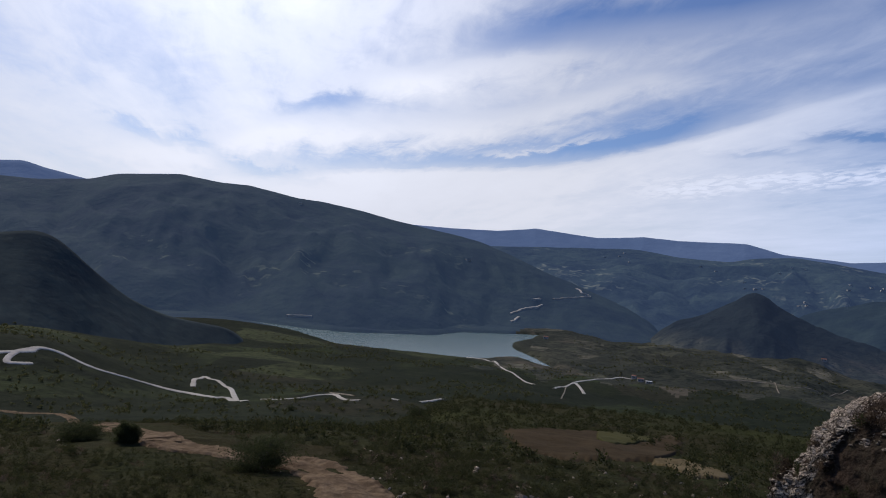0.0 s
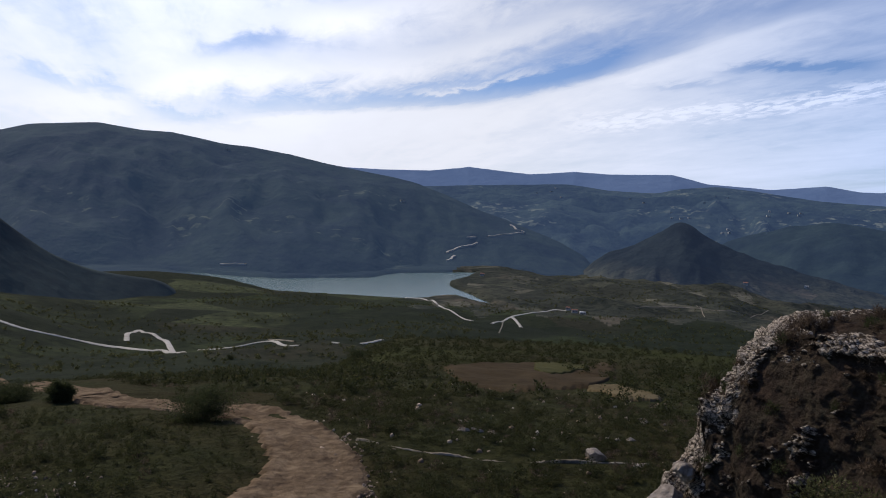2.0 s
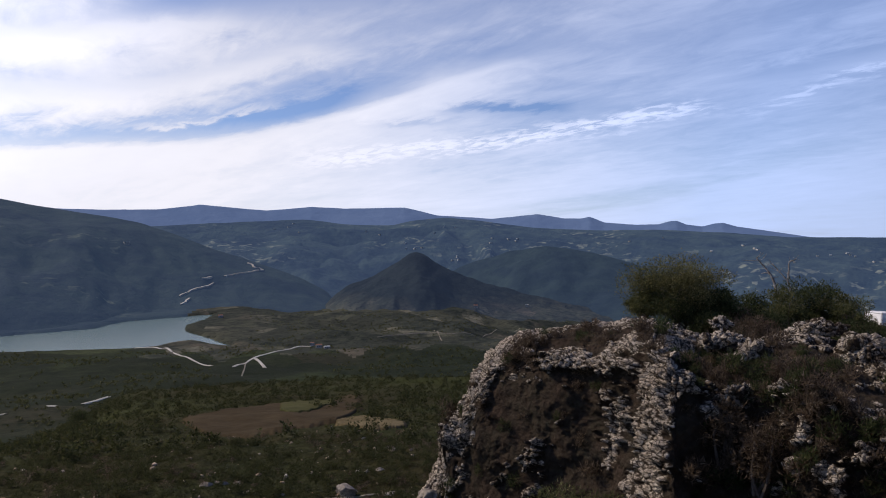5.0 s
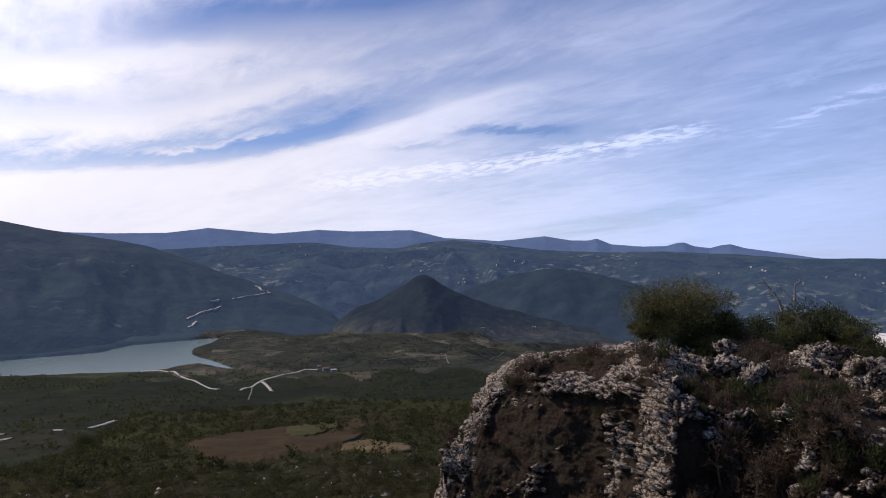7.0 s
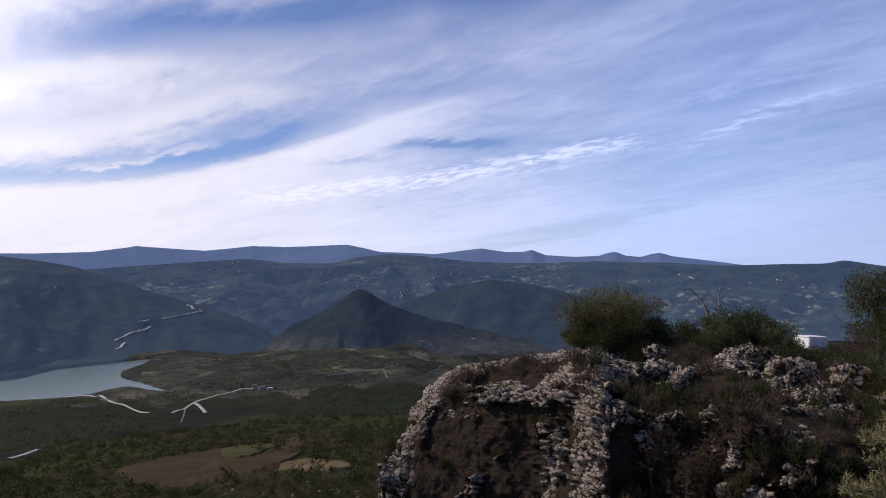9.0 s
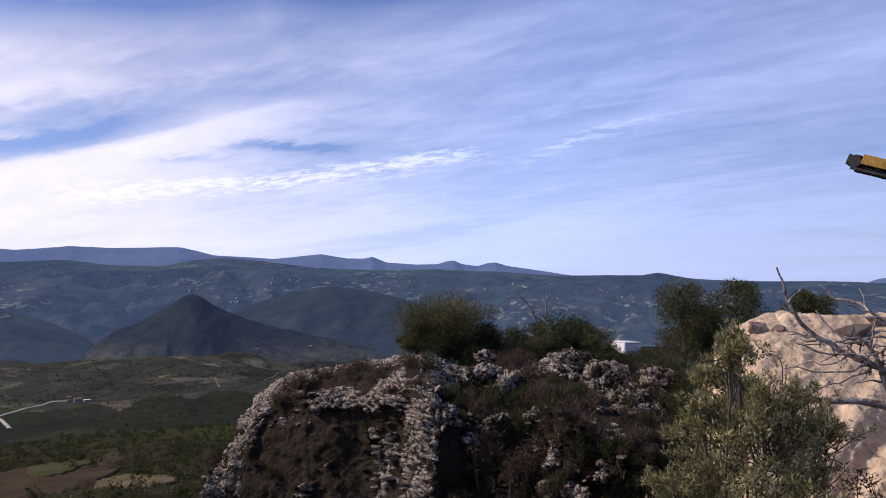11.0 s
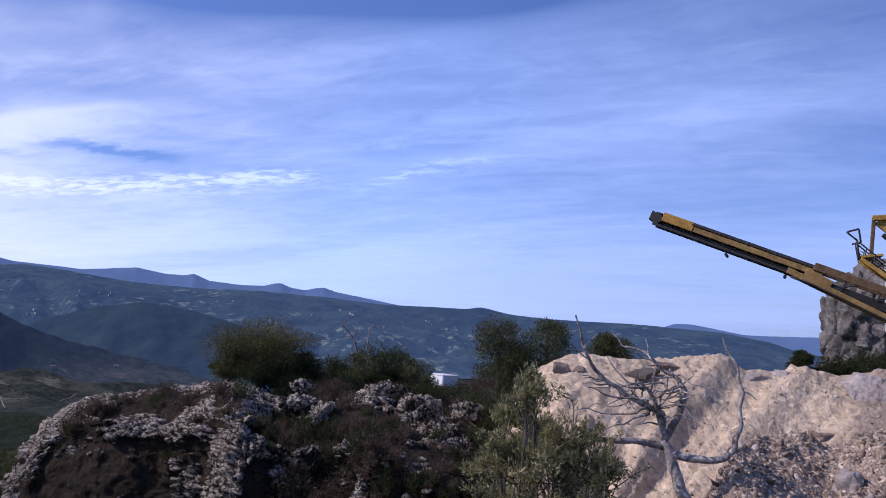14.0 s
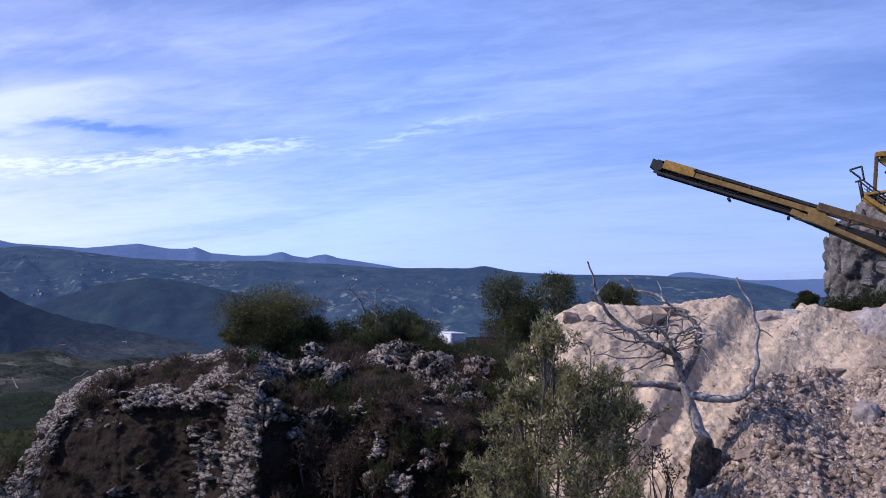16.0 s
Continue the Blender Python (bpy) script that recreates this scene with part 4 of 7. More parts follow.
    joint, crack, pit = smooth((f2 - f1) / 0.12), smooth((g2 - g1) / 0.20), smooth((h2 - h1) / 0.30)
    bare = bare * (0.40 + 0.60 * joint) * (0.36 + 0.64 * crack) * (0.60 + 0.40 * pit) * (0.45 + 0.55 * smooth((ridge + 0.18) / 0.34))      # earth in the pits and joints, its dark tone also painting crevice shade
    layer = flat[:, 2] * 2.6 + 1.3 * noise3(flat, 1.4, 3, 14.0) + 0.35 * (flat[:, 0] * 0.5 - flat[:, 1] * 0.3)
    strata = smooth((layer - np.floor(layer)) / 0.35) - smooth((layer - np.floor(layer) - 0.75) / 0.25)
    crease = 0.45 * np.maximum(0.10 - np.abs(noise3(flat, 0.55, 3, 9.0)), 0) * 2.2 + 0.25 * np.maximum(0.08 - np.abs(noise3(flat, 1.1, 2, 19.0)), 0) * 4
    out = 0.30 * noise3(flat, 1.5, 4, 4.0) * np.where(ss < 1.5, 0.35, 1.0) - crease * (0.15 + 0.85 * crust)
    out += crust * (0.20 * noise3(flat, 0.5, 2, 51.0) - 0.35 * np.maximum(0.09 - np.abs(noise3(flat * slab, 0.75, 2, 53.0)), 0))
    out += (0.15 + 0.85 * crust) * (smooth((f2 - f1) / 0.5) * (0.02 + 0.06 * fm) + 0.085 * ridge + smooth((g2 - g1) / 0.35) * (0.010 + 0.028 * gm) + pit * (0.003 + 0.010 * hm) + 0.015 * noise3(flat, 0.05, 2, 23.0) + 0.05 * strata - 0.12)
    out += (1 - crust) * (0.26 * noise3(flat, 0.8, 4, 7.0) + 0.06 * noise3(flat, 0.15, 3, 8.0) - 0.12)
    fade = np.clip(ss / 0.5, 0, 1) * np.where(az_ < 32, 0.8, 1.0)
    Q = flat + nn * (out * fade * (1 - 0.55 * np.clip(nn[:, 2], 0, 1) ** 2))[:, None]
    m, r = len(az), len(s)
    idx = np.arange(m * r).reshape(r, m)
    F = np.stack([idx[:-1, :-1], idx[:-1, 1:], idx[1:, 1:], idx[1:, :-1]], -1).reshape(-1, 4)
    row, col = np.divmod(F[:, 0], m)
    t = thing("rock_outcrop", (0, 0, 0), "lumpy weathered grey-beige limestone outcrop with dark earthy hollows", "rock outcrop")
    face_s, face_az = s[row], az[col]
    which = np.select([face_s < 2.0, face_az < 29.5, face_az < 39.0, face_az < 46.0], [0, 1, 2, 3], 4)
    for k, (name, words) in enumerate([("crown", "knobbly pale limestone crown"), ("buttress", "steep sunlit outer edge"), ("wall", "shaded earthy rock wall"), ("rib", "knobbly rib of bare limestone"), ("shoulder", "rock shoulder overgrown with dry plants")]):
        G = F[which == k]
        used, back = np.unique(G, return_inverse=True)
        me = mesh_of(name, Q[used], back.reshape(-1, 4), M_OUTCROP)
        at_ = me.attributes.new("bare", "FLOAT", "POINT")
        at_.data.foreach_set("value", bare[used].astype(np.float32))
        ob = new(name, me)
        ob.parent = t
        ob["label"] = words
    return Q.reshape(r, m, 3), crust.reshape(r, m), az, s


def outcrop_paint(n, pos):
    a = n.add("ShaderNodeAttribute", attribute_name="bare").outputs["Fac"]
    f = n.grey(n.noise(pos, 2.4, 6, 0.6), [(0.34, 0), (0.66, 1)])
    g = n.grey(n.noise(pos, 17.0, 6, 0.65), [(0.32, 0), (0.68, 1)])
    stone = n.mix(g, n.mix(f, (0.26, 0.214, 0.168), (0.43, 0.360, 0.288)), n.mix(f, (0.56, 0.475, 0.388), (0.72, 0.640, 0.540)))
    # random dark specks break up the pale stone
    dark_specks = n.grey(n.noise(pos, 12.0, 6, 0.7), [(0.48, 0), (0.62, 0.65)])
    stone = n.mix(dark_specks, stone, (0.115, 0.098, 0.078))
    soil = n.mix(g, n.mix(f, (0.026, 0.019, 0.014), (0.042, 0.030, 0.023)), n.mix(f, (0.068, 0.046, 0.034), (0.042, 0.040, 0.027)))
    # fissures and pits as dark lines, crevice shade drawn into the colour
    bent_ = n.add("ShaderNodeVectorMath", {0: pos, 1: n.add("ShaderNodeVectorMath", {0: n.add("ShaderNodeTexNoise", {"Vector": pos, "Scale": 9.0, "Detail": 3.0}).outputs["Color"], 1: (0.09, 0.09, 0.06)}, operation="MULTIPLY").outputs[0]}, operation="ADD").outputs[0]
    beds = n.add("ShaderNodeVectorMath", {0: bent_, 1: (1.0, 1.0, 1.5)}, operation="MULTIPLY").outputs[0]
    for size, wide, deep in ((7.5, 0.075, 0.90), (17.0, 0.08, 0.60)):
        cell = n.add("ShaderNodeTexVoronoi", {"Vector": beds, "Scale": size})
        cell.feature = "DISTANCE_TO_EDGE"
        gap = n.grey(cell.outputs["Distance"], [(0.02, deep), (wide, 0.0)])
        stone = n.mix(gap, stone, (0.030, 0.024, 0.019))
    edge = n.grey(n.math("ADD", a, n.math("MULTIPLY", n.math("SUBTRACT", g, 0.5), 0.35)), [(0.30, 0), (0.55, 1)])
    return n.mix(edge, soil, stone)


M_OUTCROP = material("outcrop_stone", outcrop_paint, 0.93, [(14.0, 7, 1.0, 0.08), (60.0, 5, 0.8, 0.02)], spec=0.05)
ROCK, BARE, ROCK_AZ, ROCK_S = build_outcrop()



def crust_stones():
    """Broken pieces of the crust that lie on the bare rock."""
    rng = np.random.default_rng(23)
    pool = []
    for _ in range(6):
        v, f = stone(rng, 1.0, cuts=8)
        pool.append((np.array(v), np.array(f)))
    r, m = BARE.shape
    V, F, o = [], [], 0
    while len(V) < 900:
        i, j = rng.integers(int(r * 0.10), int(r * 0.92)), rng.integers(int(m * 0.11), int(m * 0.86))
        if BARE[i, j] < 0.35 + 0.4 * rng.random():
            continue
        size = 0.012 + 0.032 * rng.random() ** 2
        v, f = pool[rng.integers(6)]
        turn = np.array(Euler(rng.random(3) * 6.28).to_matrix())
        V.append((v @ turn.T) * size * np.array([1.35, 1.35, 0.7]) + ROCK[i, j])
        F.append(f + o)
        o += len(v)
    ob = new("rock_fragments", mesh_of("rock_fragments", np.concatenate(V), np.concatenate(F), M_CRUST))
    tagged(ob, "broken beige limestone fragments crusting the outcrop", "stones", kind="stuff")


def crust_paint(n, pos):
    r = n.add("ShaderNodeNewGeometry").outputs["Random Per Island"]
    g = n.grey(n.noise(pos, 20.0, 5, 0.65), [(0.36, 0.45), (0.64, 1.25)])
    return n.mix(1.0, n.ramp(r, [(0.0, (0.085, 0.065, 0.050)), (0.45, (0.20, 0.16, 0.125)), (1.0, (0.46, 0.385, 0.312))]), g, "MULTIPLY")


M_CRUST = material("crust_stone", crust_paint, 0.93, [(40.0, 5, 0.8, 0.02)], spec=0.05)


# ---- spoil bank and rubble ----


def field_mesh(name, xy_z, rows, cols, mat, label, category, kind=""):
    idx = np.arange(rows * cols).reshape(rows, cols)
    F = np.stack([idx[:-1, :-1], idx[:-1, 1:], idx[1:, 1:], idx[1:, :-1]], -1).reshape(-1, 4)
    me = mesh_of(name, xy_z.reshape(-1, 3), F, mat)
    me.polygons.foreach_set("use_smooth", [True] * len(me.polygons))
    return tagged(new(name, me), label, category, kind=kind)


BERM = [(57, -24), (58.6, -17), (59.8, -11), (60.6, -7.5), (61.4, -5.4), (62.2, -4.2), (63.0, -3.4), (63.8, -2.95), (64.2, -2.75), (65.3, -2.55), (69.0, -2.65), (71.0, -2.75), (72.4, -2.6), (74, -2.15), (75.6, -1.80), (76.3, -1.95), (77.2, -2.7), (79.2, -2.95), (81.1, -2.45), (82.8, -3.0), (85.2, -2.45), (86.8, -2.1), (92, -2.0), (104, -2.6)]
BERM_D = [(57, 11.7), (62, 11.8), (65, 11.9), (70, 12.2), (77, 12.7), (87, 13.6), (104, 14.5)]


def build_bank():
    az = np.arange(57.0, 104.0, 0.11)
    s = np.concatenate([np.linspace(0, 1, 50), np.linspace(1, 2, 190)[1:]])
    A_, S_ = np.meshgrid(az, s)
    slant = A_ + 15.0 * np.clip(S_ - 1, 0, 1) * smooth((A_ - 63) / 7)
    dc, el = lerp(A_, BERM_D), lerp(slant, BERM)
    top = dc * np.tan(np.radians(el))
    foot = -3.9
    run = 5.8
    D_ = np.where(S_ < 1, dc + 6 * (1 - S_), dc - run * (S_ - 1))
    Z_ = np.where(S_ < 1, top - 1.9 * np.clip(1 - S_, 0, 1) ** 1.4, top + (foot - top) * np.clip(S_ - 1, 0, 1) ** 1.04)
    X, Y = D_ * np.sin(np.radians(A_)) + SPOT.x, D_ * np.cos(np.radians(A_)) + SPOT.y
    on = np.clip((S_ - 1) * 3, 0, 1)
    comb = A_ + 17.0 * (S_ - 1)          # runnels slant down the face
    rill = (wave(comb, S_ * 1.2, 1.3, 5, 2.0, 0.65) * 0.06 - np.abs(wave(comb, S_ * 0.8, 3.5, 2, 5.0)) * 0.16 + wave(comb, S_ * 0.5, 6.0, 3, 8.0) * 0.42) * on
    flat = np.stack([X.ravel(), Y.ravel(), Z_.ravel()], -1)
    rubble = noise3(flat, 1.6, 3, 2.0) * 0.06 + noise3(flat, 0.22, 4, 3.0, 0.7) * 0.04 + np.maximum(noise3(flat, 0.4, 3, 8.0) - 0.22, 0) * 0.22
    crumb = (0.30 - np.minimum(cells(flat, 0.11, 4.0)[0], 0.6)) * 0.018
    tip = hump(S_, 1.0, 0.10) * wave(X, Y, 0.5, 4, 3.0) * 0.12
    Z_ = Z_ + rill + (rubble + crumb).reshape(Z_.shape) + tip - 4.0 * smooth((A_ - 95) / 9)
    P = np.stack([X, Y, EYE + Z_], -1)
    t = thing("earth_bank", (0, 0, 0), "pale pinkish sandy quarry spoil bank with rills", "earth bank")
    k = int(np.argmax(s > 1.12))
    for name, Q in (("crest", P[:k + 1]), ("face", P[k:])):
        ob = field_mesh(name, Q, len(Q), len(az), M_BANK, "", "")
        ob.parent = t
    return P, az, s


def bank_paint(n, pos):
    f = n.grey(n.noise(pos, 0.7, 5, 0.6), [(0.36, 0), (0.64, 1)])
    g = n.grey(n.noise(pos, 8.0, 6, 0.65), [(0.34, 0), (0.68, 1)])
    stones = n.grey(n.noise(pos, 26.0, 3, 0.5), [(0.60, 0), (0.68, 1)])
    earth = n.mix(g, n.mix(f, (0.45, 0.333, 0.216), (0.56, 0.423, 0.280)), n.mix(f, (0.61, 0.470, 0.322), (0.71, 0.565, 0.40)))
    # tips of darker rubble lie on the earth
    side = n.math("MULTIPLY", n.math("SUBTRACT", 2.7, n.add("ShaderNodeSeparateXYZ", {0: pos}).outputs[1]), 0.16)
    dump = n.grey(n.math("ADD", n.math("ADD", n.noise(pos, 0.55, 5, 0.62, 0.4), side), n.math("MULTIPLY", n.math("SUBTRACT", g, 0.5), 0.16)), [(0.58, 0), (0.69, 0.75)])
    dark = n.mix(g, (0.17, 0.125, 0.095), (0.34, 0.27, 0.215))
    tone = n.add("ShaderNodeSeparateColor", {0: n.add("ShaderNodeTexVoronoi", {"Vector": pos, "Scale": 15.0}).outputs["Color"]}).outputs[0]
    crumbs = n.mix(1.0, n.mix(dump, earth, dark), n.grey(tone, [(0.0, 0.70), (0.25, 0.97), (0.80, 1.03), (1.0, 1.30)]), "MULTIPLY")
    return n.mix(n.math("MULTIPLY", stones, 0.6), crumbs, (0.52, 0.475, 0.43))


def rubble_paint(n, pos):
    f = n.grey(n.noise(pos, 1.1, 5, 0.6), [(0.36, 0), (0.64, 1)])
    g = n.grey(n.noise(pos, 11.0, 6, 0.65), [(0.34, 0), (0.68, 1)])
    stones = n.grey(n.noise(pos, 34.0, 3, 0.5), [(0.55, 0), (0.66, 1)])
    bent_ = n.add("ShaderNodeVectorMath", {0: pos, 1: n.add("ShaderNodeVectorMath", {0: n.add("ShaderNodeTexNoise", {"Vector": pos, "Scale": 14.0, "Detail": 2.0}).outputs["Color"], 1: (0.05, 0.05, 0.05)}, operation="MULTIPLY").outputs[0]}, operation="ADD").outputs[0]
    earth = n.mix(g, n.mix(f, (0.19, 0.138, 0.096), (0.32, 0.238, 0.170)), n.mix(f, (0.43, 0.328, 0.242), (0.55, 0.435, 0.335)))
    both = n.mix(n.math("MULTIPLY", stones, 0.7), earth, (0.44, 0.40, 0.37))
    for size, wide in ((13.0, 0.12), (31.0, 0.14)):      # broken pieces, each of its own tone, with shade painted dark in the gaps
        tone = n.add("ShaderNodeSeparateColor", {0: n.add("ShaderNodeTexVoronoi", {"Vector": bent_, "Scale": size}).outputs["Color"]}).outputs[0]
        both = n.mix(1.0, both, n.grey(tone, [(0.0, 0.78), (0.6, 1.10), (1.0, 1.38)]), "MULTIPLY")
        cell = n.add("ShaderNodeTexVoronoi", {"Vector": bent_, "Scale": size})
        cell.feature = "DISTANCE_TO_EDGE"
        both = n.mix(n.grey(cell.outputs["Distance"], [(0.02, 0.70), (0.7 * wide, 0.0)]), both, (0.085, 0.062, 0.046))
    return both


M_BANK = material("bank_earth", bank_paint, 0.95, [(6.0, 7, 0.9, 0.065), (30.0, 6, 0.9, 0.02)], spec=0.05)
M_BANK_STONE = material("bank_stone", two_scale((0.17, 0.118, 0.090), (0.27, 0.20, 0.158), (0.38, 0.30, 0.25), 2.5, 14.0), 0.93, [(12.0, 6, 0.8, 0.05), (50.0, 4, 0.6, 0.01)], spec=0.05)
M_RUBBLE = material("rubble_earth", rubble_paint, 0.95, [(9.0, 6, 0.7, 0.06), (45.0, 5, 0.7, 0.015)], spec=0.15)
BANK, BANK_AZ, BANK_S = build_bank()

HEAP = [(70, -19), (73, -15.5), (74.6, -13.2), (75.8, -10.8), (76.9, -8.4), (78.8, -6.9), (81, -6.75), (83, -7.2), (85, -6.2), (88, -5.0), (104, -4.5)]


def build_heap():
    az = np.arange(66.0, 106.0, 0.12)
    s = np.concatenate([np.linspace(0, 1, 40), np.linspace(1, 2, 170)[1:]])
    A_, S_ = np.meshgrid(az, s)
    el = lerp(A_, HEAP)
    dc = lerp(A_, [(66, 6.6), (75, 7.3), (79, 8.6), (88, 9.6), (106, 10.5)])
    top = dc * np.tan(np.radians(el))
    D_ = np.where(S_ < 1, dc + 2.6 * (1 - S_), dc + (3.6 - dc) * (S_ - 1))
    Z_ = np.where(S_ < 1, top - 1.3 * np.clip(1 - S_, 0, 1) ** 1.3, top + (-2.15 - top) * np.clip(S_ - 1, 0, 1) ** 0.95)
    X, Y = D_ * np.sin(np.radians(A_)) + SPOT.x, D_ * np.cos(np.radians(A_)) + SPOT.y
    flat = np.stack([X.ravel(), Y.ravel(), Z_.ravel()], -1)
    bump = noise3(flat, 0.9, 4, 5.0) * 0.20 + noise3(flat, 0.16, 3, 6.0) * 0.06 + (0.4 - np.minimum(cells(flat, 0.075, 7.0)[0], 0.7)) * 0.085 + np.maximum(noise3(flat, 0.3, 3, 9.0) - 0.05, 0) * 0.12
    Z_ = Z_ + bump.reshape(Z_.shape) - 2.4 * smooth((A_ - 97) / 9) - 1.2 * smooth((4.6 - D_) / 1.0)
    P = np.stack([X, Y, EYE + Z_], -1)
    field_mesh("spoil_mound", P, len(s), len(az), M_RUBBLE, "greyish-brown heap of broken quarry rubble and gravel", "spoil mound")
    return P, az, s


HEAP_P, HEAP_AZ, HEAP_S = build_heap()


def stone(rng, size, squash=(1, 1, 0.75), cuts=9, deep=0.40):
    """An angular broken stone: a ball cut by random planes."""
    bm = bmesh.new()
    bmesh.ops.create_icosphere(bm, subdivisions=1, radius=1.0)
    for _ in range(cuts):
        d = Vector(rng.normal(size=3)).normalized()
        h = deep + 0.35 * rng.random()
        for v in bm.verts:
            k = v.co.dot(d) - h
            if k > 0:
                v.co -= d * k
    for v in bm.verts:
        v.co = Vector([c * q * size for c, q in zip(v.co, squash)])
    geo = [tuple(v.co) for v in bm.verts], [tuple(v.index for v in f.verts) for f in bm.faces]
    bm.free()
    return geo


def scatter_stones(name, P, count, sizes, mat, label, rng, lo=0.0, hi=1.0, sink=0.3):
    r, m, _ = P.shape
    pool = [stone(rng, 1.0, (1.0 + 0.4 * rng.random(), 0.65 + 0.5 * rng.random(), 0.45 + 0.4 * rng.random()), 14, 0.22) for _ in range(12)]
    pool = [(np.array(v), np.array(f)) for v, f in pool]
    V, F, o = [], [], 0
    for _ in range(count):
        i, j = int(r * (lo + (hi - lo) * rng.random())), int(m * rng.random())
        p = P[min(i, r - 1), min(j, m - 1)]
        size = sizes[0] * (sizes[1] / sizes[0]) ** (rng.random() ** 3.2)
        v, f = pool[rng.integers(12)]
        rot_ = np.array(Euler(rng.random(3) * 6.28).to_matrix())
        w = (v @ rot_.T) * size * np.array([1, 1, 0.8]) + p + np.array([0, 0, size * (0.5 - sink)])
        V.append(w), F.append(f + o)
        o += len(v)
    ob = new(name, mesh_of(name, np.concatenate(V), np.concatenate(F), mat))
    return tagged(ob, label, "stones", kind="stuff")


def stone_paint(n, pos):
    r = n.add("ShaderNodeNewGeometry").outputs["Random Per Island"]
    g = n.grey(n.noise(pos, 18.0, 5, 0.6), [(0.34, 0.75), (0.66, 1.2)])
    return n.mix(1.0, n.ramp(r, [(0.0, (0.15, 0.109, 0.077)), (0.5, (0.31, 0.231, 0.171)), (0.88, (0.47, 0.372, 0.284)), (1.0, (0.62, 0.53, 0.44))]), g, "MULTIPLY")


crust_stones()
M_STONES = material("stones", stone_paint, 0.9, [(30.0, 5, 0.6, 0.02)], spec=0.2)


def pebble_paint(n, pos):
    r = n.add("ShaderNodeNewGeometry").outputs["Random Per Island"]
    return n.ramp(r, [(0.0, (0.24, 0.175, 0.135)), (0.5, (0.36, 0.28, 0.225)), (1.0, (0.54, 0.48, 0.43))])


M_BANK_PEBBLES = material("bank_pebbles", pebble_paint, 0.93, [(30.0, 5, 0.6, 0.02)], spec=0.05)
RNG = np.random.default_rng(7)
scatter_stones("gravel", HEAP_P, 20000, (0.010, 0.085), M_STONES, "loose angular gravel on the rubble heap", RNG, 0.05, 1.0)
scatter_stones("gravel", BANK, 8000, (0.006, 0.060), M_BANK_PEBBLES, "scattered stones on the sandy bank", RNG, 0.16, 0.9, 0.5)


def boulder(at, size, label, mat=None, squash=(1, 1, 0.8), seed=1, cuts=16, turn=0.0):
    """A broken block: a ball cut flat by many planes, then chipped."""
    rng = np.random.default_rng(seed)
    bm = bmesh.new()
    bmesh.ops.create_icosphere(bm, subdivisions=5, radius=1.0)
    V = np.array([v.co for v in bm.verts])
    F = np.array([[v.index for v in f.verts] for f in bm.faces])
    bm.free()
    V = V * (1 + 0.35 * noise3(V, 0.9, 2, seed)[:, None])
    for _ in range(cuts):
        d = rng.normal(size=3)
        d /= np.linalg.norm(d)
        h = 0.38 + 0.42 * rng.random()
        V = V - d * np.maximum(V @ d - h, 0)[:, None]
    f1, f2, fm = cells(V, 0.42, seed)
    V = V * (1 - 0.08 * (fm > 0.6) * smooth((f2 - f1) / 0.15) - 0.05 * (f2 - f1 < 0.08) + 0.16 * noise3(V, 0.35, 3, seed + 2) + 0.06 * noise3(V, 0.1, 2, seed + 3))[:, None]
    V = V * np.array(squash) * size
    ob = new("boulder", mesh_of("boulder", V, F, mat or M_LIMESTONE))
    ob.matrix_world = Matrix.Translation(at) @ pose(0, 0, 0, 0, 0, turn)
    return tagged(ob, label, "boulder")


M_PALE_STONE = material("pale_stone", two_scale((0.24, 0.19, 0.16), (0.36, 0.305, 0.268), (0.52, 0.465, 0.425), 3.0, 16.0), 0.92, [(12.0, 6, 0.8, 0.06), (50.0, 4, 0.6, 0.01)], spec=0.1)


def rest(az, el, sink):
    """Where a line of sight from the later viewpoint meets the bank or the heap, a little under the surface."""
    way = heading(az, el)
    hits = [b.ray_cast(SPOT + Vector((0, 0, EYE)) + way * 2.0, way) for b in SLOPES]
    p = min((h[3], h[0].copy()) for h in hits if h[0] is not None)[1]
    return p - Vector((0, 0, sink))


def grid_tree(P):
    r, m, _ = P.shape
    return BVHTree.FromPolygons([Vector(v) for v in P.reshape(-1, 3)], [(i * m + j, i * m + j + 1, (i + 1) * m + j + 1, (i + 1) * m + j) for i in range(r - 1) for j in range(m - 1)])


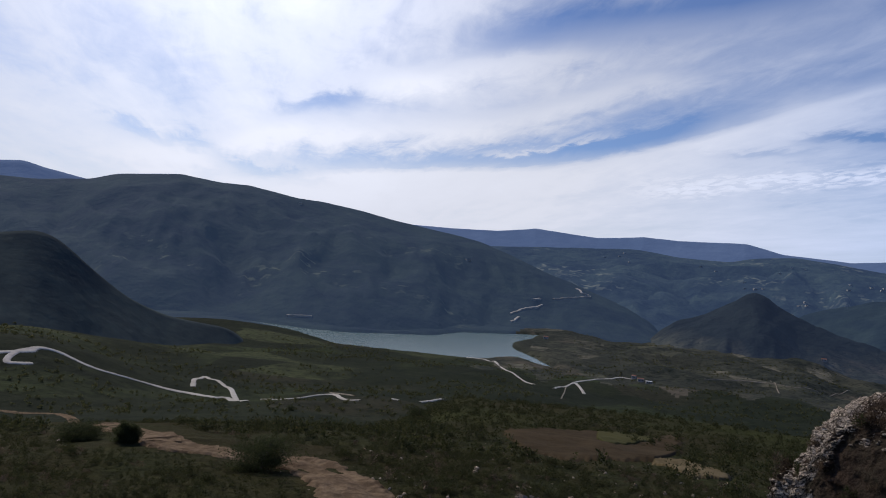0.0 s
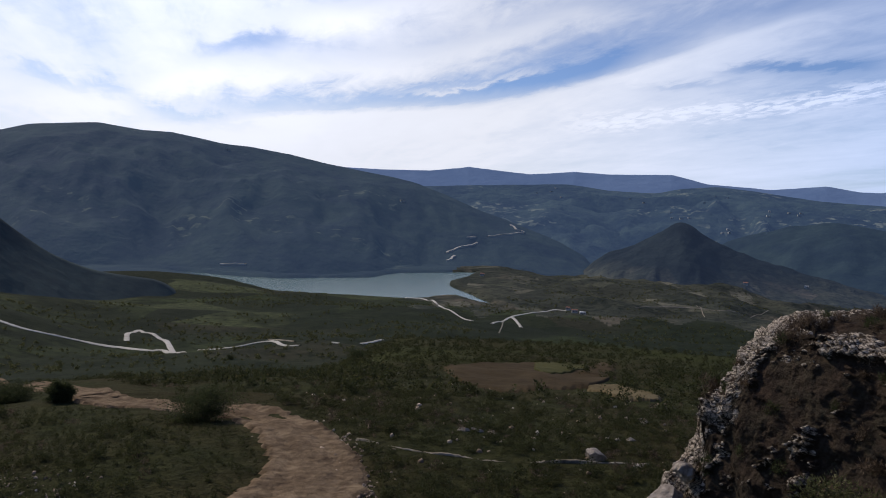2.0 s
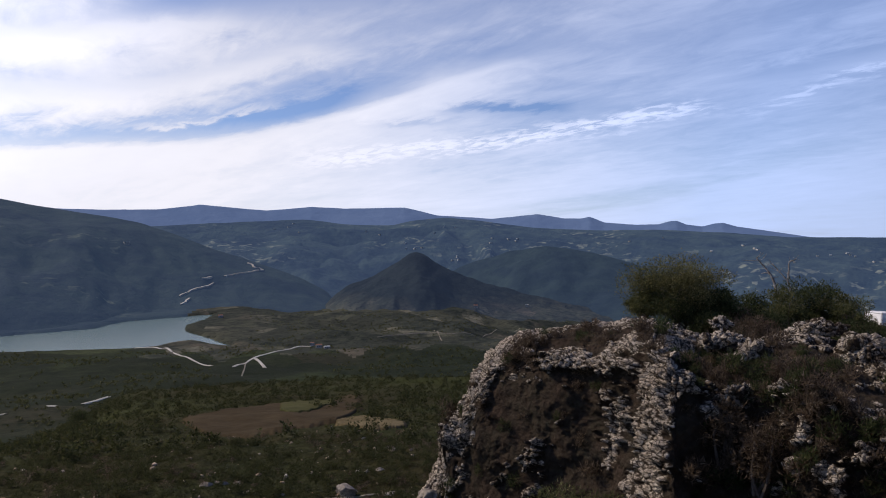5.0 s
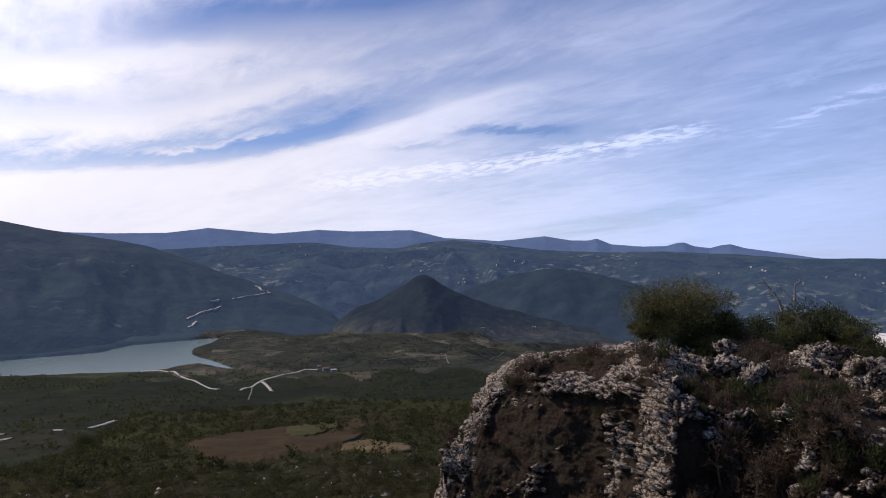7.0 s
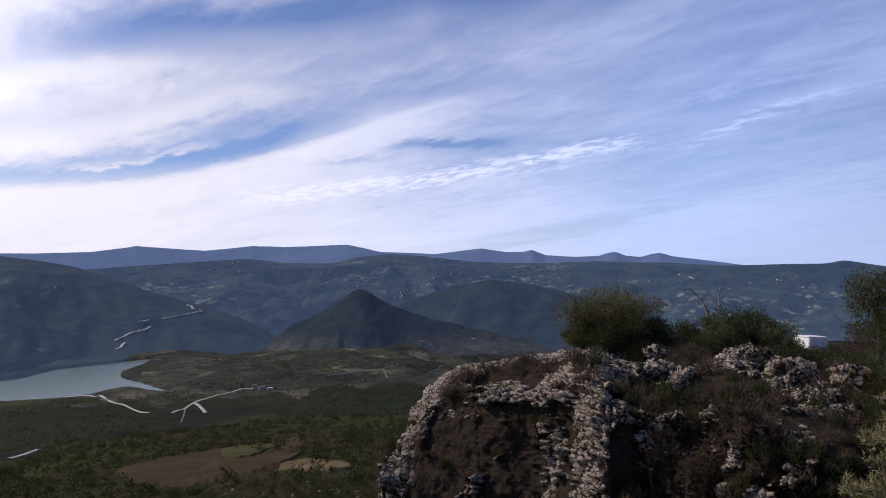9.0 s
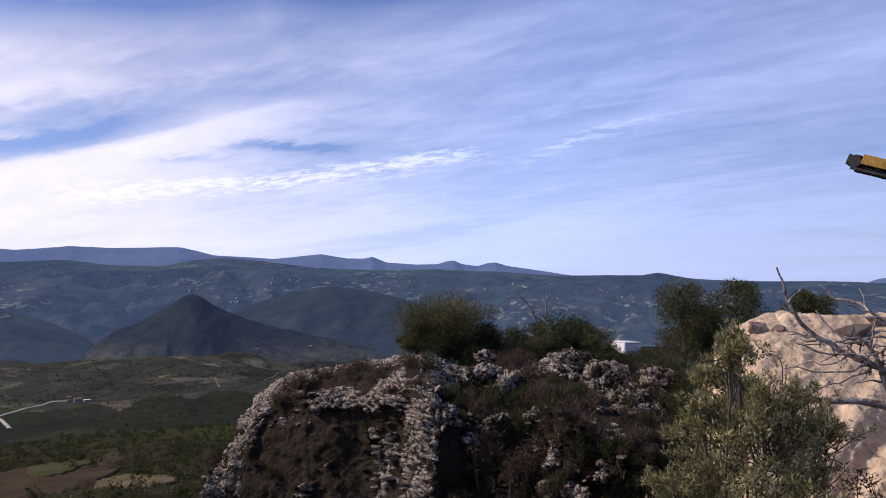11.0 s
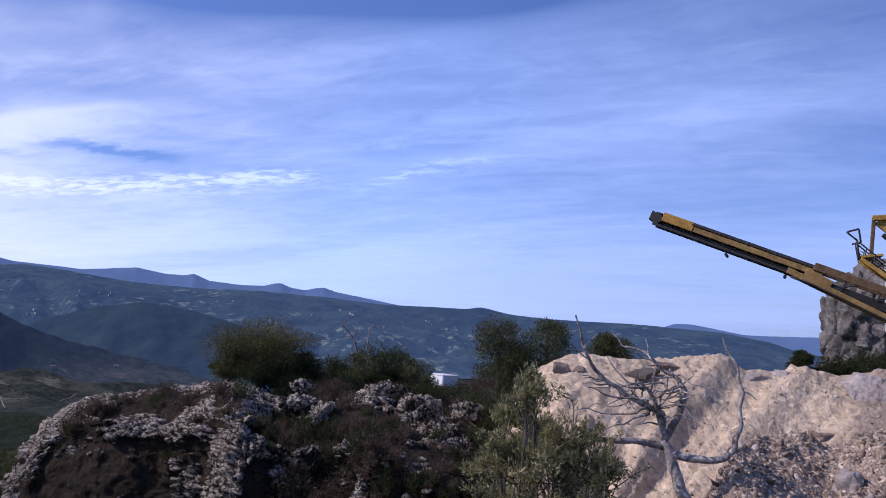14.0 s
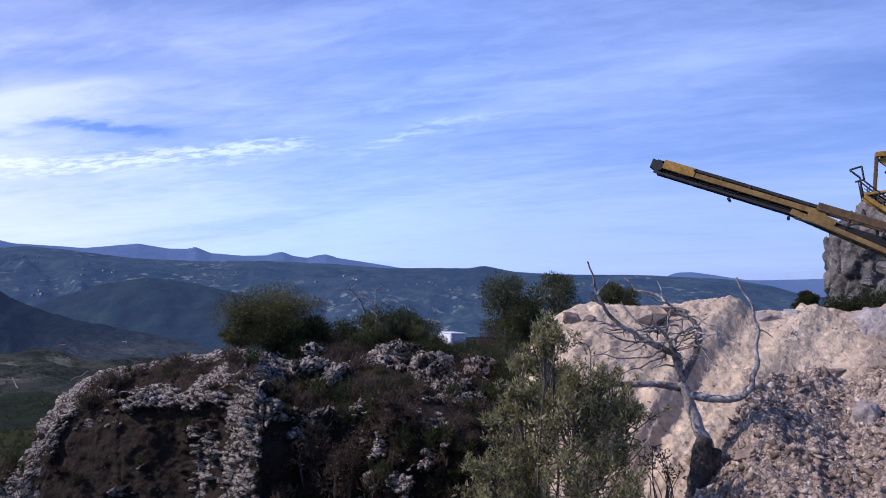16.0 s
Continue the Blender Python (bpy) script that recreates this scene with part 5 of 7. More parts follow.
from mathutils.bvhtree import BVHTree
SLOPES = [grid_tree(BANK), grid_tree(HEAP_P)]
for az, el, size, mat, squash, seed, turn, words in [
        (84.1, -9.4, 0.36, M_PALE_STONE, (1, 0.8, 0.85), 3, 0, "whitish-pink broken limestone boulder on the rubble"),
        (85.2, -10.3, 0.13, M_PALE_STONE, (1.2, 0.8, 0.7), 13, 0, "small pinkish limestone fragment beside a boulder"),
        (84.6, -3.6, 0.50, M_PALE_STONE, (1.2, 1.0, 1.15), 45, 30, "large pale slab of quarried limestone on the bank"),
        (82.0, -6.8, 0.24, M_BANK_STONE, (1.3, 0.9, 0.5), 5, 0, "brown flat stone half buried in the rubble"),
        (77.8, -3.0, 0.22, M_PALE_STONE, (1, 1, 0.8), 6, 0, "pale broken stone lying on the bank's crest"),
        (78.6, -3.15, 0.12, M_PALE_STONE, (1, 1, 0.8), 16, 0, "small pale stone on the bank's crest"),
        (79.8, -2.9, 0.20, M_PALE_STONE, (1.2, 1, 0.8), 7, 0, "small grey stone on the crest of the bank"),
        (71.9, -2.7, 0.24, M_BANK_STONE, (1.5, 1, 0.62), 8, -20, "reddish boulder bedded in the bank's crest"),
        (64.4, -3.5, 0.20, M_BANK_STONE, (1.1, 1, 0.9), 9, 0, "brownish boulder on the rounded end of the bank"),
        (65.6, -3.4, 0.15, M_BANK_STONE, (1.4, 1, 0.6), 19, 0, "small angular stone in the sandy bank"),
        (80.6, -7.6, 0.10, M_PALE_STONE, (1.3, 1, 0.7), 29, 0, "small pale stone in the dark rubble"),
        (76.6, -12.6, 0.16, M_BANK_STONE, (1.4, 1, 0.6), 39, 0, "brown stone beside the dead tree's stump")]:
    boulder(rest(az, el, size * squash[2] * 0.32), size, words, mat, squash, seed, turn=turn)

# a dark plank that sticks out of the bank
plank = thing("wooden_plank", near(70.0, -3.42, 11.85), "dark weathered wooden plank jutting from the sandy bank", "plank")
plank.rotation_euler = (0, radians(-14), radians(-12))
part("board", box((-0.20, -0.25, -0.045), (0.20, 0.25, 0.02), 0.01), M_TWIG, plank)


# ---- dead tree ----
def dead_tree():
    base = near(73.3, -17.6, 7.0)
    t = thing("dead_tree", base, "bare silvery dead tree with twisted branches and a split stump", "dead tree")
    w = Matrix.Translation(-base)

    crook = np.random.default_rng(8)

    def limb(name, line, r0, r1, parent=t, depth=(7.0, 7.0), sides=8):
        bent_line = [line[0]]
        for (a, b), (c, d) in zip(line, line[1:]):      # a crook in every stretch
            k = (0.03 if r0 > 0.06 else 0.05 if r0 > 0.03 else 0.10) * math.hypot(c - a, d - b)
            bent_line += [((a + c) / 2 + crook.normal() * k, (b + d) / 2 + crook.normal() * k), (c, d)]
        line = bent_line
        n = len(line)
        pts = [w @ near(q, e, depth[0] + (depth[1] - depth[0]) * i / max(n - 1, 1)) for i, (q, e) in enumerate(line)]
        k = 0.84 if r0 > 0.016 else 1.15
        r0, r1 = r0 * k, r1 * k
        rad = [r0 + (r1 - r0) * (i / (n - 1)) ** 0.8 for i in range(n)]
        return part(name, tube(pts, rad, sides, 0.14), M_DEADWOOD if name == "trunk" else M_STUMP if name == "stump" else M_BRANCH, parent, smooth_shade=True)

    trunk = limb("trunk", [(73.5, -18.5), (73.8, -14.1), (73.85, -12.3), (73.1, -10.6), (72.5, -8.9), (72.0, -8.1)], 0.088, 0.05)
    limb("stump", [(73.2, -18.8), (73.3, -15.2), (73.5, -12.9), (73.7, -11.9)], 0.17, 0.075, t, (6.9, 6.9), 10)
    limb("stump", [(74.3, -19.5), (74.2, -16.0), (74.2, -13.8), (74.5, -12.6)], 0.16, 0.05, t, (6.95, 6.95), 9)
    left = limb("branch", [(72.1, -8.5), (70.1, -8.27), (68.3, -8.41), (66.9, -8.36), (66.2, -7.8), (65.5, -7.6)], 0.042, 0.016, t, (7.0, 6.5))
    limb("twig", [(66.5, -8.1), (66.3, -7.6), (66.15, -7.2)], 0.014, 0.006, left, (6.57, 6.55), 5)
    right = limb("branch", [(72.5, -8.9), (74.7, -9.15), (76.0, -9.0), (76.9, -8.17), (77.3, -6.61), (77.2, -5.3), (77.4, -4.17), (77.0, -2.41), (76.0, -0.5)], 0.048, 0.009, t, (7.0, 7.2))
    limb("twig", [(76.7, -8.3), (77.4, -8.2), (77.9, -8.4)], 0.022, 0.008, right, (7.08, 7.1), 5)
    limb("twig", [(77.3, -4.4), (77.8, -4.3), (78.3, -4.7)], 0.008, 0.004, right, (7.15, 7.15), 5)
    up = limb("branch", [(72.0, -8.3), (72.8, -6.79), (73.3, -5.42), (73.4, -4.28), (73.0, -3.62), (71.9, -3.06), (71.1, -2.24), (70.1, -1.66), (69.0, -1.46), (68.2, -0.55)], 0.046, 0.008, t, (7.0, 7.1))
    lup = limb("branch", [(72.1, -8.0), (72.0, -6.36), (70.8, -5.74), (69.2, -4.94), (68.0, -4.17), (66.9, -3.12), (66.2, -1.81), (65.9, -0.4), (65.5, 0.7)], 0.044, 0.008, t, (7.0, 6.7))
    limb("twig", [(66.2, -1.81), (66.6, -1.21), (67.1, -0.64)], 0.010, 0.004, lup, (6.75, 6.8), 5)
    limb("twig", [(66.5, -2.5), (65.8, -2.0), (65.2, -1.7)], 0.009, 0.003, lup, (6.75, 6.7), 5)
    mid = limb("branch", [(72.1, -7.6), (71.5, -5.47), (71.0, -4.57), (70.1, -4.13), (69.2, -3.9)], 0.026, 0.006, t, (6.95, 6.7))
    limb("branch", [(72.0, -6.65), (71.8, -5.01), (72.3, -3.51), (72.4, -2.93)], 0.020, 0.006, t, (7.1, 7.3))
    limb("twig", [(70.9, -5.86), (70.1, -6.29), (67.6, -6.48), (65.7, -6.4)], 0.012, 0.003, lup, (6.9, 6.6), 5)
    limb("twig", [(71.1, -6.27), (69.3, -7.14), (67.8, -7.76)], 0.012, 0.003, lup, (6.95, 6.8), 5)
    limb("twig", [(73.3, -5.42), (73.9, -5.77), (73.8, -6.6)], 0.008, 0.003, up, (7.0, 7.0), 5)
    limb("twig", [(71.9, -6.24), (70.3, -5.25), (67.8, -5.09), (66.6, -4.6)], 0.013, 0.004, lup, (6.9, 6.5), 5)
    limb("twig", [(70.5, -5.66), (69.7, -4.64), (68.7, -3.4), (67.9, -2.3)], 0.012, 0.004, lup, (6.9, 7.0), 5)
    limb("twig", [(72.7, -4.58), (71.9, -3.98), (70.3, -4.3), (69.5, -4.65)], 0.013, 0.004, up, (7.0, 7.2), 5)
    limb("twig", [(72.1, -7.05), (71.1, -6.88), (70.3, -7.11)], 0.010, 0.003, mid, (6.95, 6.8), 5)
    rng = np.random.default_rng(5)
    for k in range(66):     # fine dead twigs
        host, line = [(lup, [(71.4, -6.0), (69.5, -5.1), (67.4, -3.6)]), (up, [(73.2, -5.2), (73.1, -3.8), (71.0, -2.3)]), (mid, [(71.8, -6.6), (71.2, -5.0), (69.8, -4.0)])][k % 3]
        f = rng.random() * 1.98
        a, b = line[int(f)], line[int(f) + 1]
        q, e = a[0] + (b[0] - a[0]) * (f % 1), a[1] + (b[1] - a[1]) * (f % 1)
        dq, de = rng.normal() * 1.3 - 0.3, rng.normal() * 0.9
        limb("twig", [(q, e), (q + dq * 0.5, e + de * 0.6 - 0.1), (q + dq, e + de)], 0.0085, 0.003, host, (6.95, 6.95 + rng.normal() * 0.25), 4)
    return t


dead_tree()

# ---- plants ----


def shrub(at, size, count, mat, label, leaf=(0.05, 0.02), clumps=16, seed=1, name="shrub", category="shrub", stems=7, flat=0.3, group=""):
    """size: half width, half depth, height. Stems rise from the foot into a crown of many leaf clumps."""
    rng = np.random.default_rng(seed)
    t = thing(name, at, label, category, group)
    hw, hd, h = size
    cl = lumps(rng, (0, 0, h * 0.48), (hw, hd, h * 0.50), clumps, 0.75) + lumps(rng, (0, 0, h * 0.12), (hw * 0.85, hd * 0.85, h * 0.22), clumps // 2, 0.8)
    geo = []
    for i in range(stems):
        c = cl[i % len(cl)][0]
        b = Vector((rng.normal() * hw * 0.12, rng.normal() * hd * 0.12, -0.12))
        m_ = b.lerp(Vector(c), 0.5) + Vector(rng.normal(size=3)) * hw * 0.08
        r = 0.012 + 0.012 * h
        geo.append(tube([b, m_, Vector(c)], [r, r * 0.7, r * 0.3], 5, 0.1))
    for g in geo:
        part("stem", g, M_TWIG, t)
    V, F = leaves(rng, cl, count, *leaf)
    keep = V.reshape(-1, 3, 3)[:, 0, 2] > -0.25 * h
    V = V.reshape(-1, 3, 3)[keep].reshape(-1, 3)
    foliage("foliage", V, np.arange(len(V)).reshape(-1, 3), mat, t)
    return t


def ground_z(p):
    r, q = math.hypot(p.x, p.y), math.degrees(math.atan2(p.x, p.y))
    return EYE + float(land(q, r))


def seat(az, el_top, d, h):
    """The foot of a plant of height h whose top shows at that angle."""
    p = near(az, el_top, d)
    return Vector((p.x, p.y, p.z - h))


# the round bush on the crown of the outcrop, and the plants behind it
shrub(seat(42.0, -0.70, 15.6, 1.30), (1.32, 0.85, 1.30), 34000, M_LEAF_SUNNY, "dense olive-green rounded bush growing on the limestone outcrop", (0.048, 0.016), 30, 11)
shrub(seat(42.6, -3.0, 15.3, 0.75), (1.25, 0.5, 0.75), 8000, M_LEAF_DARK, "low dark green growth at a bush's foot", (0.048, 0.018), 16, 36)
shrub(seat(39.4, -1.6, 15.3, 0.95), (0.55, 0.5, 0.95), 6000, M_LEAF_OLIVE, "olive-green bush beside a larger bush on the outcrop", (0.055, 0.02), 12, 12)
shrub(seat(44.6, -3.1, 15.5, 0.55), (0.5, 0.5, 0.55), 3800, M_LEAF_DARK, "low dark green shrub on top of the outcrop", (0.05, 0.02), 10, 13)
shrub(seat(50.6, -2.35, 19.0, 0.95), (0.85, 0.7, 0.95), 9000, M_LEAF_DARK, "dark green spreading shrub behind the outcrop", (0.06, 0.022), 16, 14)
shrub(seat(52.6, -3.2, 18.6, 0.75), (0.62, 0.6, 0.75), 5000, M_LEAF_OLIVE, "sparse olive-green shrub with pale leaves", (0.06, 0.022), 14, 15)
shrub(seat(49.2, -2.9, 17.6, 0.8), (0.6, 0.5, 0.8), 5000, M_LEAF_OLIVE, "olive-green shrub below a small dead tree", (0.055, 0.022), 12, 26)
shrub(seat(47.4, -3.3, 18.5, 0.7), (0.7, 0.6, 0.7), 5000, M_LEAF_DARK, "low green bush below a small dead tree", (0.055, 0.022), 12, 16)
shrub(seat(44.0, -4.3, 14.9, 0.7), (0.8, 0.45, 0.7), 5200, M_LEAF_DARK, "dark green low shrub along the outcrop's crest", (0.05, 0.018), 12, 37)
shrub(seat(47.6, -4.4, 15.6, 0.8), (0.9, 0.5, 0.8), 6200, M_LEAF_DARK, "dark green thicket on the outcrop's back", (0.05, 0.018), 12, 38)
shrub(seat(44.9, -4.0, 15.8, 0.75), (0.95, 0.5, 0.75), 6500, M_LEAF_DRY, "low brown and green shrub on the outcrop's back", (0.05, 0.016), 12, 33)
shrub(seat(53.6, -5.0, 15.0, 0.6), (0.5, 0.5, 0.6), 4500, M_LEAF_DARK, "dark green shrub growing between limestone blocks", (0.05, 0.02), 10, 17)
shrub(seat(46.8, -5.0, 14.2, 0.62), (0.85, 0.5, 0.62), 5200, M_LEAF_DRY, "brown wiry dry shrub on the outcrop", (0.05, 0.012), 12, 18)
shrub(seat(46.6, -7.0, 11.6, 0.5), (0.62, 0.4, 0.5), 4200, M_LEAF_DARK, "dark green low shrub on the rock's shoulder", (0.045, 0.018), 12, 39)
shrub(seat(49.2, -7.6, 10.9, 0.5), (0.60, 0.4, 0.5), 4200, M_LEAF_DRY, "brown dry shrub on the rock's shoulder", (0.045, 0.014), 12, 40)
shrub(seat(51.6, -8.0, 10.6, 0.45), (0.45, 0.35, 0.45), 3000, M_LEAF_DARK, "small dark green shrub under limestone blocks", (0.045, 0.018), 10, 46)
shrub(seat(48.6, -6.4, 12.6, 0.4), (0.45, 0.4, 0.4), 2400, M_LEAF_DRY, "brown dry shrub in a hollow of the rock", (0.045, 0.012), 10, 19)
shrub(seat(58.5, -5.0, 13.8, 1.1), (0.62, 0.7, 1.1), 6500, M_LEAF_DARK, "dark green thicket between outcrop and sandy bank", (0.05, 0.02), 16, 20)
shrub(seat(56.6, -5.6, 14.6, 0.9), (0.7, 0.6, 0.9), 6500, M_LEAF_DRY, "brown and green thicket behind the limestone blocks", (0.05, 0.018), 14, 21)
shrub(seat(58.8, -7.6, 10.6, 1.3), (0.50, 0.6, 1.3), 5000, M_LEAF_DARK, "tall dark green shrub at the foot of the bank", (0.045, 0.018), 14, 22)
shrub(seat(60.3, -8.0, 11.2, 1.2), (0.42, 0.5, 1.2), 5000, M_LEAF_DARK, "dark green bush against the end of the bank", (0.045, 0.018), 12, 24)
shrub(seat(44.7, -10.3, 9.1, 1.0), (0.34, 0.3, 1.0), 3600, M_LEAF_DRY, "brown dead shrub in the shaded side of the rock", (0.05, 0.014), 12, 27)
shrub(seat(46.8, -11.4, 8.9, 0.9), (0.40, 0.3, 0.9), 3600, M_LEAF_DRY, "dry reddish-brown shrub under the limestone ledge", (0.05, 0.014), 12, 28)
shrub(seat(51.5, -10.6, 9.0, 0.9), (0.45, 0.3, 0.9), 3600, M_LEAF_DRY, "dry brown shrub below the limestone blocks", (0.05, 0.014), 12, 29)
shrub(seat(54.6, -11.6, 8.8, 0.9), (0.40, 0.3, 0.9), 3600, M_LEAF_DARK, "dark green shrub below the limestone ledges", (0.045, 0.018), 12, 30)
shrub(seat(33.5, -17.0, 8.6, 0.8), (0.62, 0.4, 0.8), 4200, M_LEAF_OLIVE, "yellow-green bush below the outcrop's wall", (0.045, 0.018), 12, 23)


def tree(at, w, h, label, seed, mat):
    rng = np.random.default_rng(seed)
    t = thing("tree", at, label, "tree")
    geo = [tube([(0, 0, -0.3), (0.05, 0, h * 0.3), (0.0, 0.05, h * 0.8)], [0.09, 0.07, 0.02], 7, 0.1)]
    cl = []
    for i in range(26):
        z = h * (0.12 + 0.82 * (i + 0.5) / 26)
        r = w * (1.0 - 0.62 * (max(z / h - 0.25, 0) / 0.75) ** 1.5) * (0.35 + 0.6 * rng.random())
        a = rng.random() * 6.28
        c = np.array([r * math.cos(a), r * math.sin(a), z])
        cl.append((c, np.array([w * 0.42, w * 0.42, h * 0.13]) * (0.7 + 0.6 * rng.random())))
        geo.append(tube([(0, 0, z * 0.8), tuple(c * np.array([0.5, 0.5, 0.95])), tuple(c)], [0.03, 0.02, 0.008], 5, 0.1))
    part("trunk", join(*geo[:1]), M_TWIG, t, smooth_shade=True)
    for g in geo[1:]:
        part("branch", g, M_TWIG, t)
    V, F = leaves(rng, cl, 11000, 0.085, 0.034)
    foliage("crown", V, F, mat, t)
    return t


tree(seat(59.4, -0.15, 27.5, 2.7), 1.15, 2.7, "small dark green juniper tree with an uneven top", 31, M_LEAF_OLIVE)
tree(seat(63.0, 0.05, 28.0, 2.8), 1.2, 2.8, "dark green bushy tree behind the sandy bank", 32, M_LEAF_OLIVE)
tree(seat(67.7, -0.85, 24.0, 1.9), 0.85, 1.9, "small olive-green tree seen over the bank", 33, M_LEAF_OLIVE)
tree(seat(61.0, -1.9, 29.0, 2.2), 1.1, 2.2, "low dark tree in a row of trees", 34, M_LEAF_DARK)
tree(seat(80.8, -1.35, 38.0, 1.1), 0.6, 1.1, "small dark shrub-like tree near the crag", 35, M_LEAF_DARK)


# the small dead tree behind the outcrop
def small_dead():
    at = near(48.2, -4.6, 20.0)
    t = thing("dead_tree", at, "small forked grey dead tree without bark", "dead tree")
    w = Matrix.Translation(-at)

    def limb(name, line, r0, r1, parent=t):
        pts = [w @ near(q, e, 20.0) for q, e in line]
        return part(name, tube(pts, [0.75 * (r0 + (r1 - r0) * i / (len(pts) - 1)) for i in range(len(pts))], 6, 0.15), M_BRANCH, parent, smooth_shade=True)
    limb("trunk", [(48.9, -5.4), (48.7, -3.7), (48.4, -2.5), (47.95, -1.75), (47.3, -1.0)], 0.062, 0.018)
    b = limb("branch", [(49.0, -5.0), (49.5, -3.5), (49.37, -2.65), (48.9, -2.05), (48.35, -1.4)], 0.05, 0.016)
    limb("branch", [(49.37, -2.65), (49.4, -2.0), (49.45, -1.25), (49.85, -1.1)], 0.034, 0.010)
    limb("branch", [(48.33, -2.3), (48.0, -2.05), (47.65, -2.1)], 0.024, 0.010)
    rng = np.random.default_rng(6)
    for q, e in [(47.5, -1.2), (47.3, -1.0), (48.0, -1.8), (48.4, -1.45), (49.45, -1.3), (49.4, -2.1), (48.8, -1.95), (47.8, -2.05), (48.3, -2.4), (49.8, -1.1)]:
        for _ in range(2):
            dq, de = rng.normal() * 0.45, abs(rng.normal()) * 0.3
            limb("twig", [(q, e), (q + dq * 0.6, e + de * 0.4), (q + dq, e + de)], 0.010, 0.004, b)


small_dead()

# the low white block half hidden by the shrubs
M_WHITE = material("white_paint", two_scale((0.66, 0.66, 0.66), (0.74, 0.74, 0.74), (0.80, 0.80, 0.81), 1.5, 9.0), 0.7, [(12.0, 4, 0.3, 0.02)])
for k, (q, e, d, w, h) in enumerate([(53.4, -4.5, 26, 0.8, 0.9), (54.9, -5.0, 24, 0.7, 0.8), (56.6, -4.9, 25, 0.9, 0.9), (57.6, -4.2, 27, 0.9, 1.1), (55.8, -5.4, 20, 0.7, 0.7), (61.5, -4.6, 22, 1.0, 1.2)]):
    shrub(seat(q, e, d, h), (w, w, h), 3600, (M_LEAF_DARK, M_LEAF_DRY)[k % 2], ("dark green low shrub behind the outcrop", "brownish low shrub behind the outcrop")[k % 2], (0.07, 0.026), 12, 141 + k)
shrub(seat(54.0, -4.35, 24.0, 0.8), (0.42, 0.4, 0.8), 2600, M_LEAF_OLIVE, "olive-green shrub in front of a water tank", (0.07, 0.026), 10, 148)
tank = thing("water_tank", near(55.2, -6.1, 26.0), "low whitewashed concrete water tank behind the shrubs", "water tank")
tank.rotation_euler = (0, radians(3), radians(-20))
part("body", box((-0.32, -0.4, -0.9), (0.34, 0.4, 0.68), 0.03), M_WHITE, tank)
part("lid", box((-0.33, -0.41, 0.68), (0.35, 0.41, 0.73), 0.02), M_WHITE, tank)


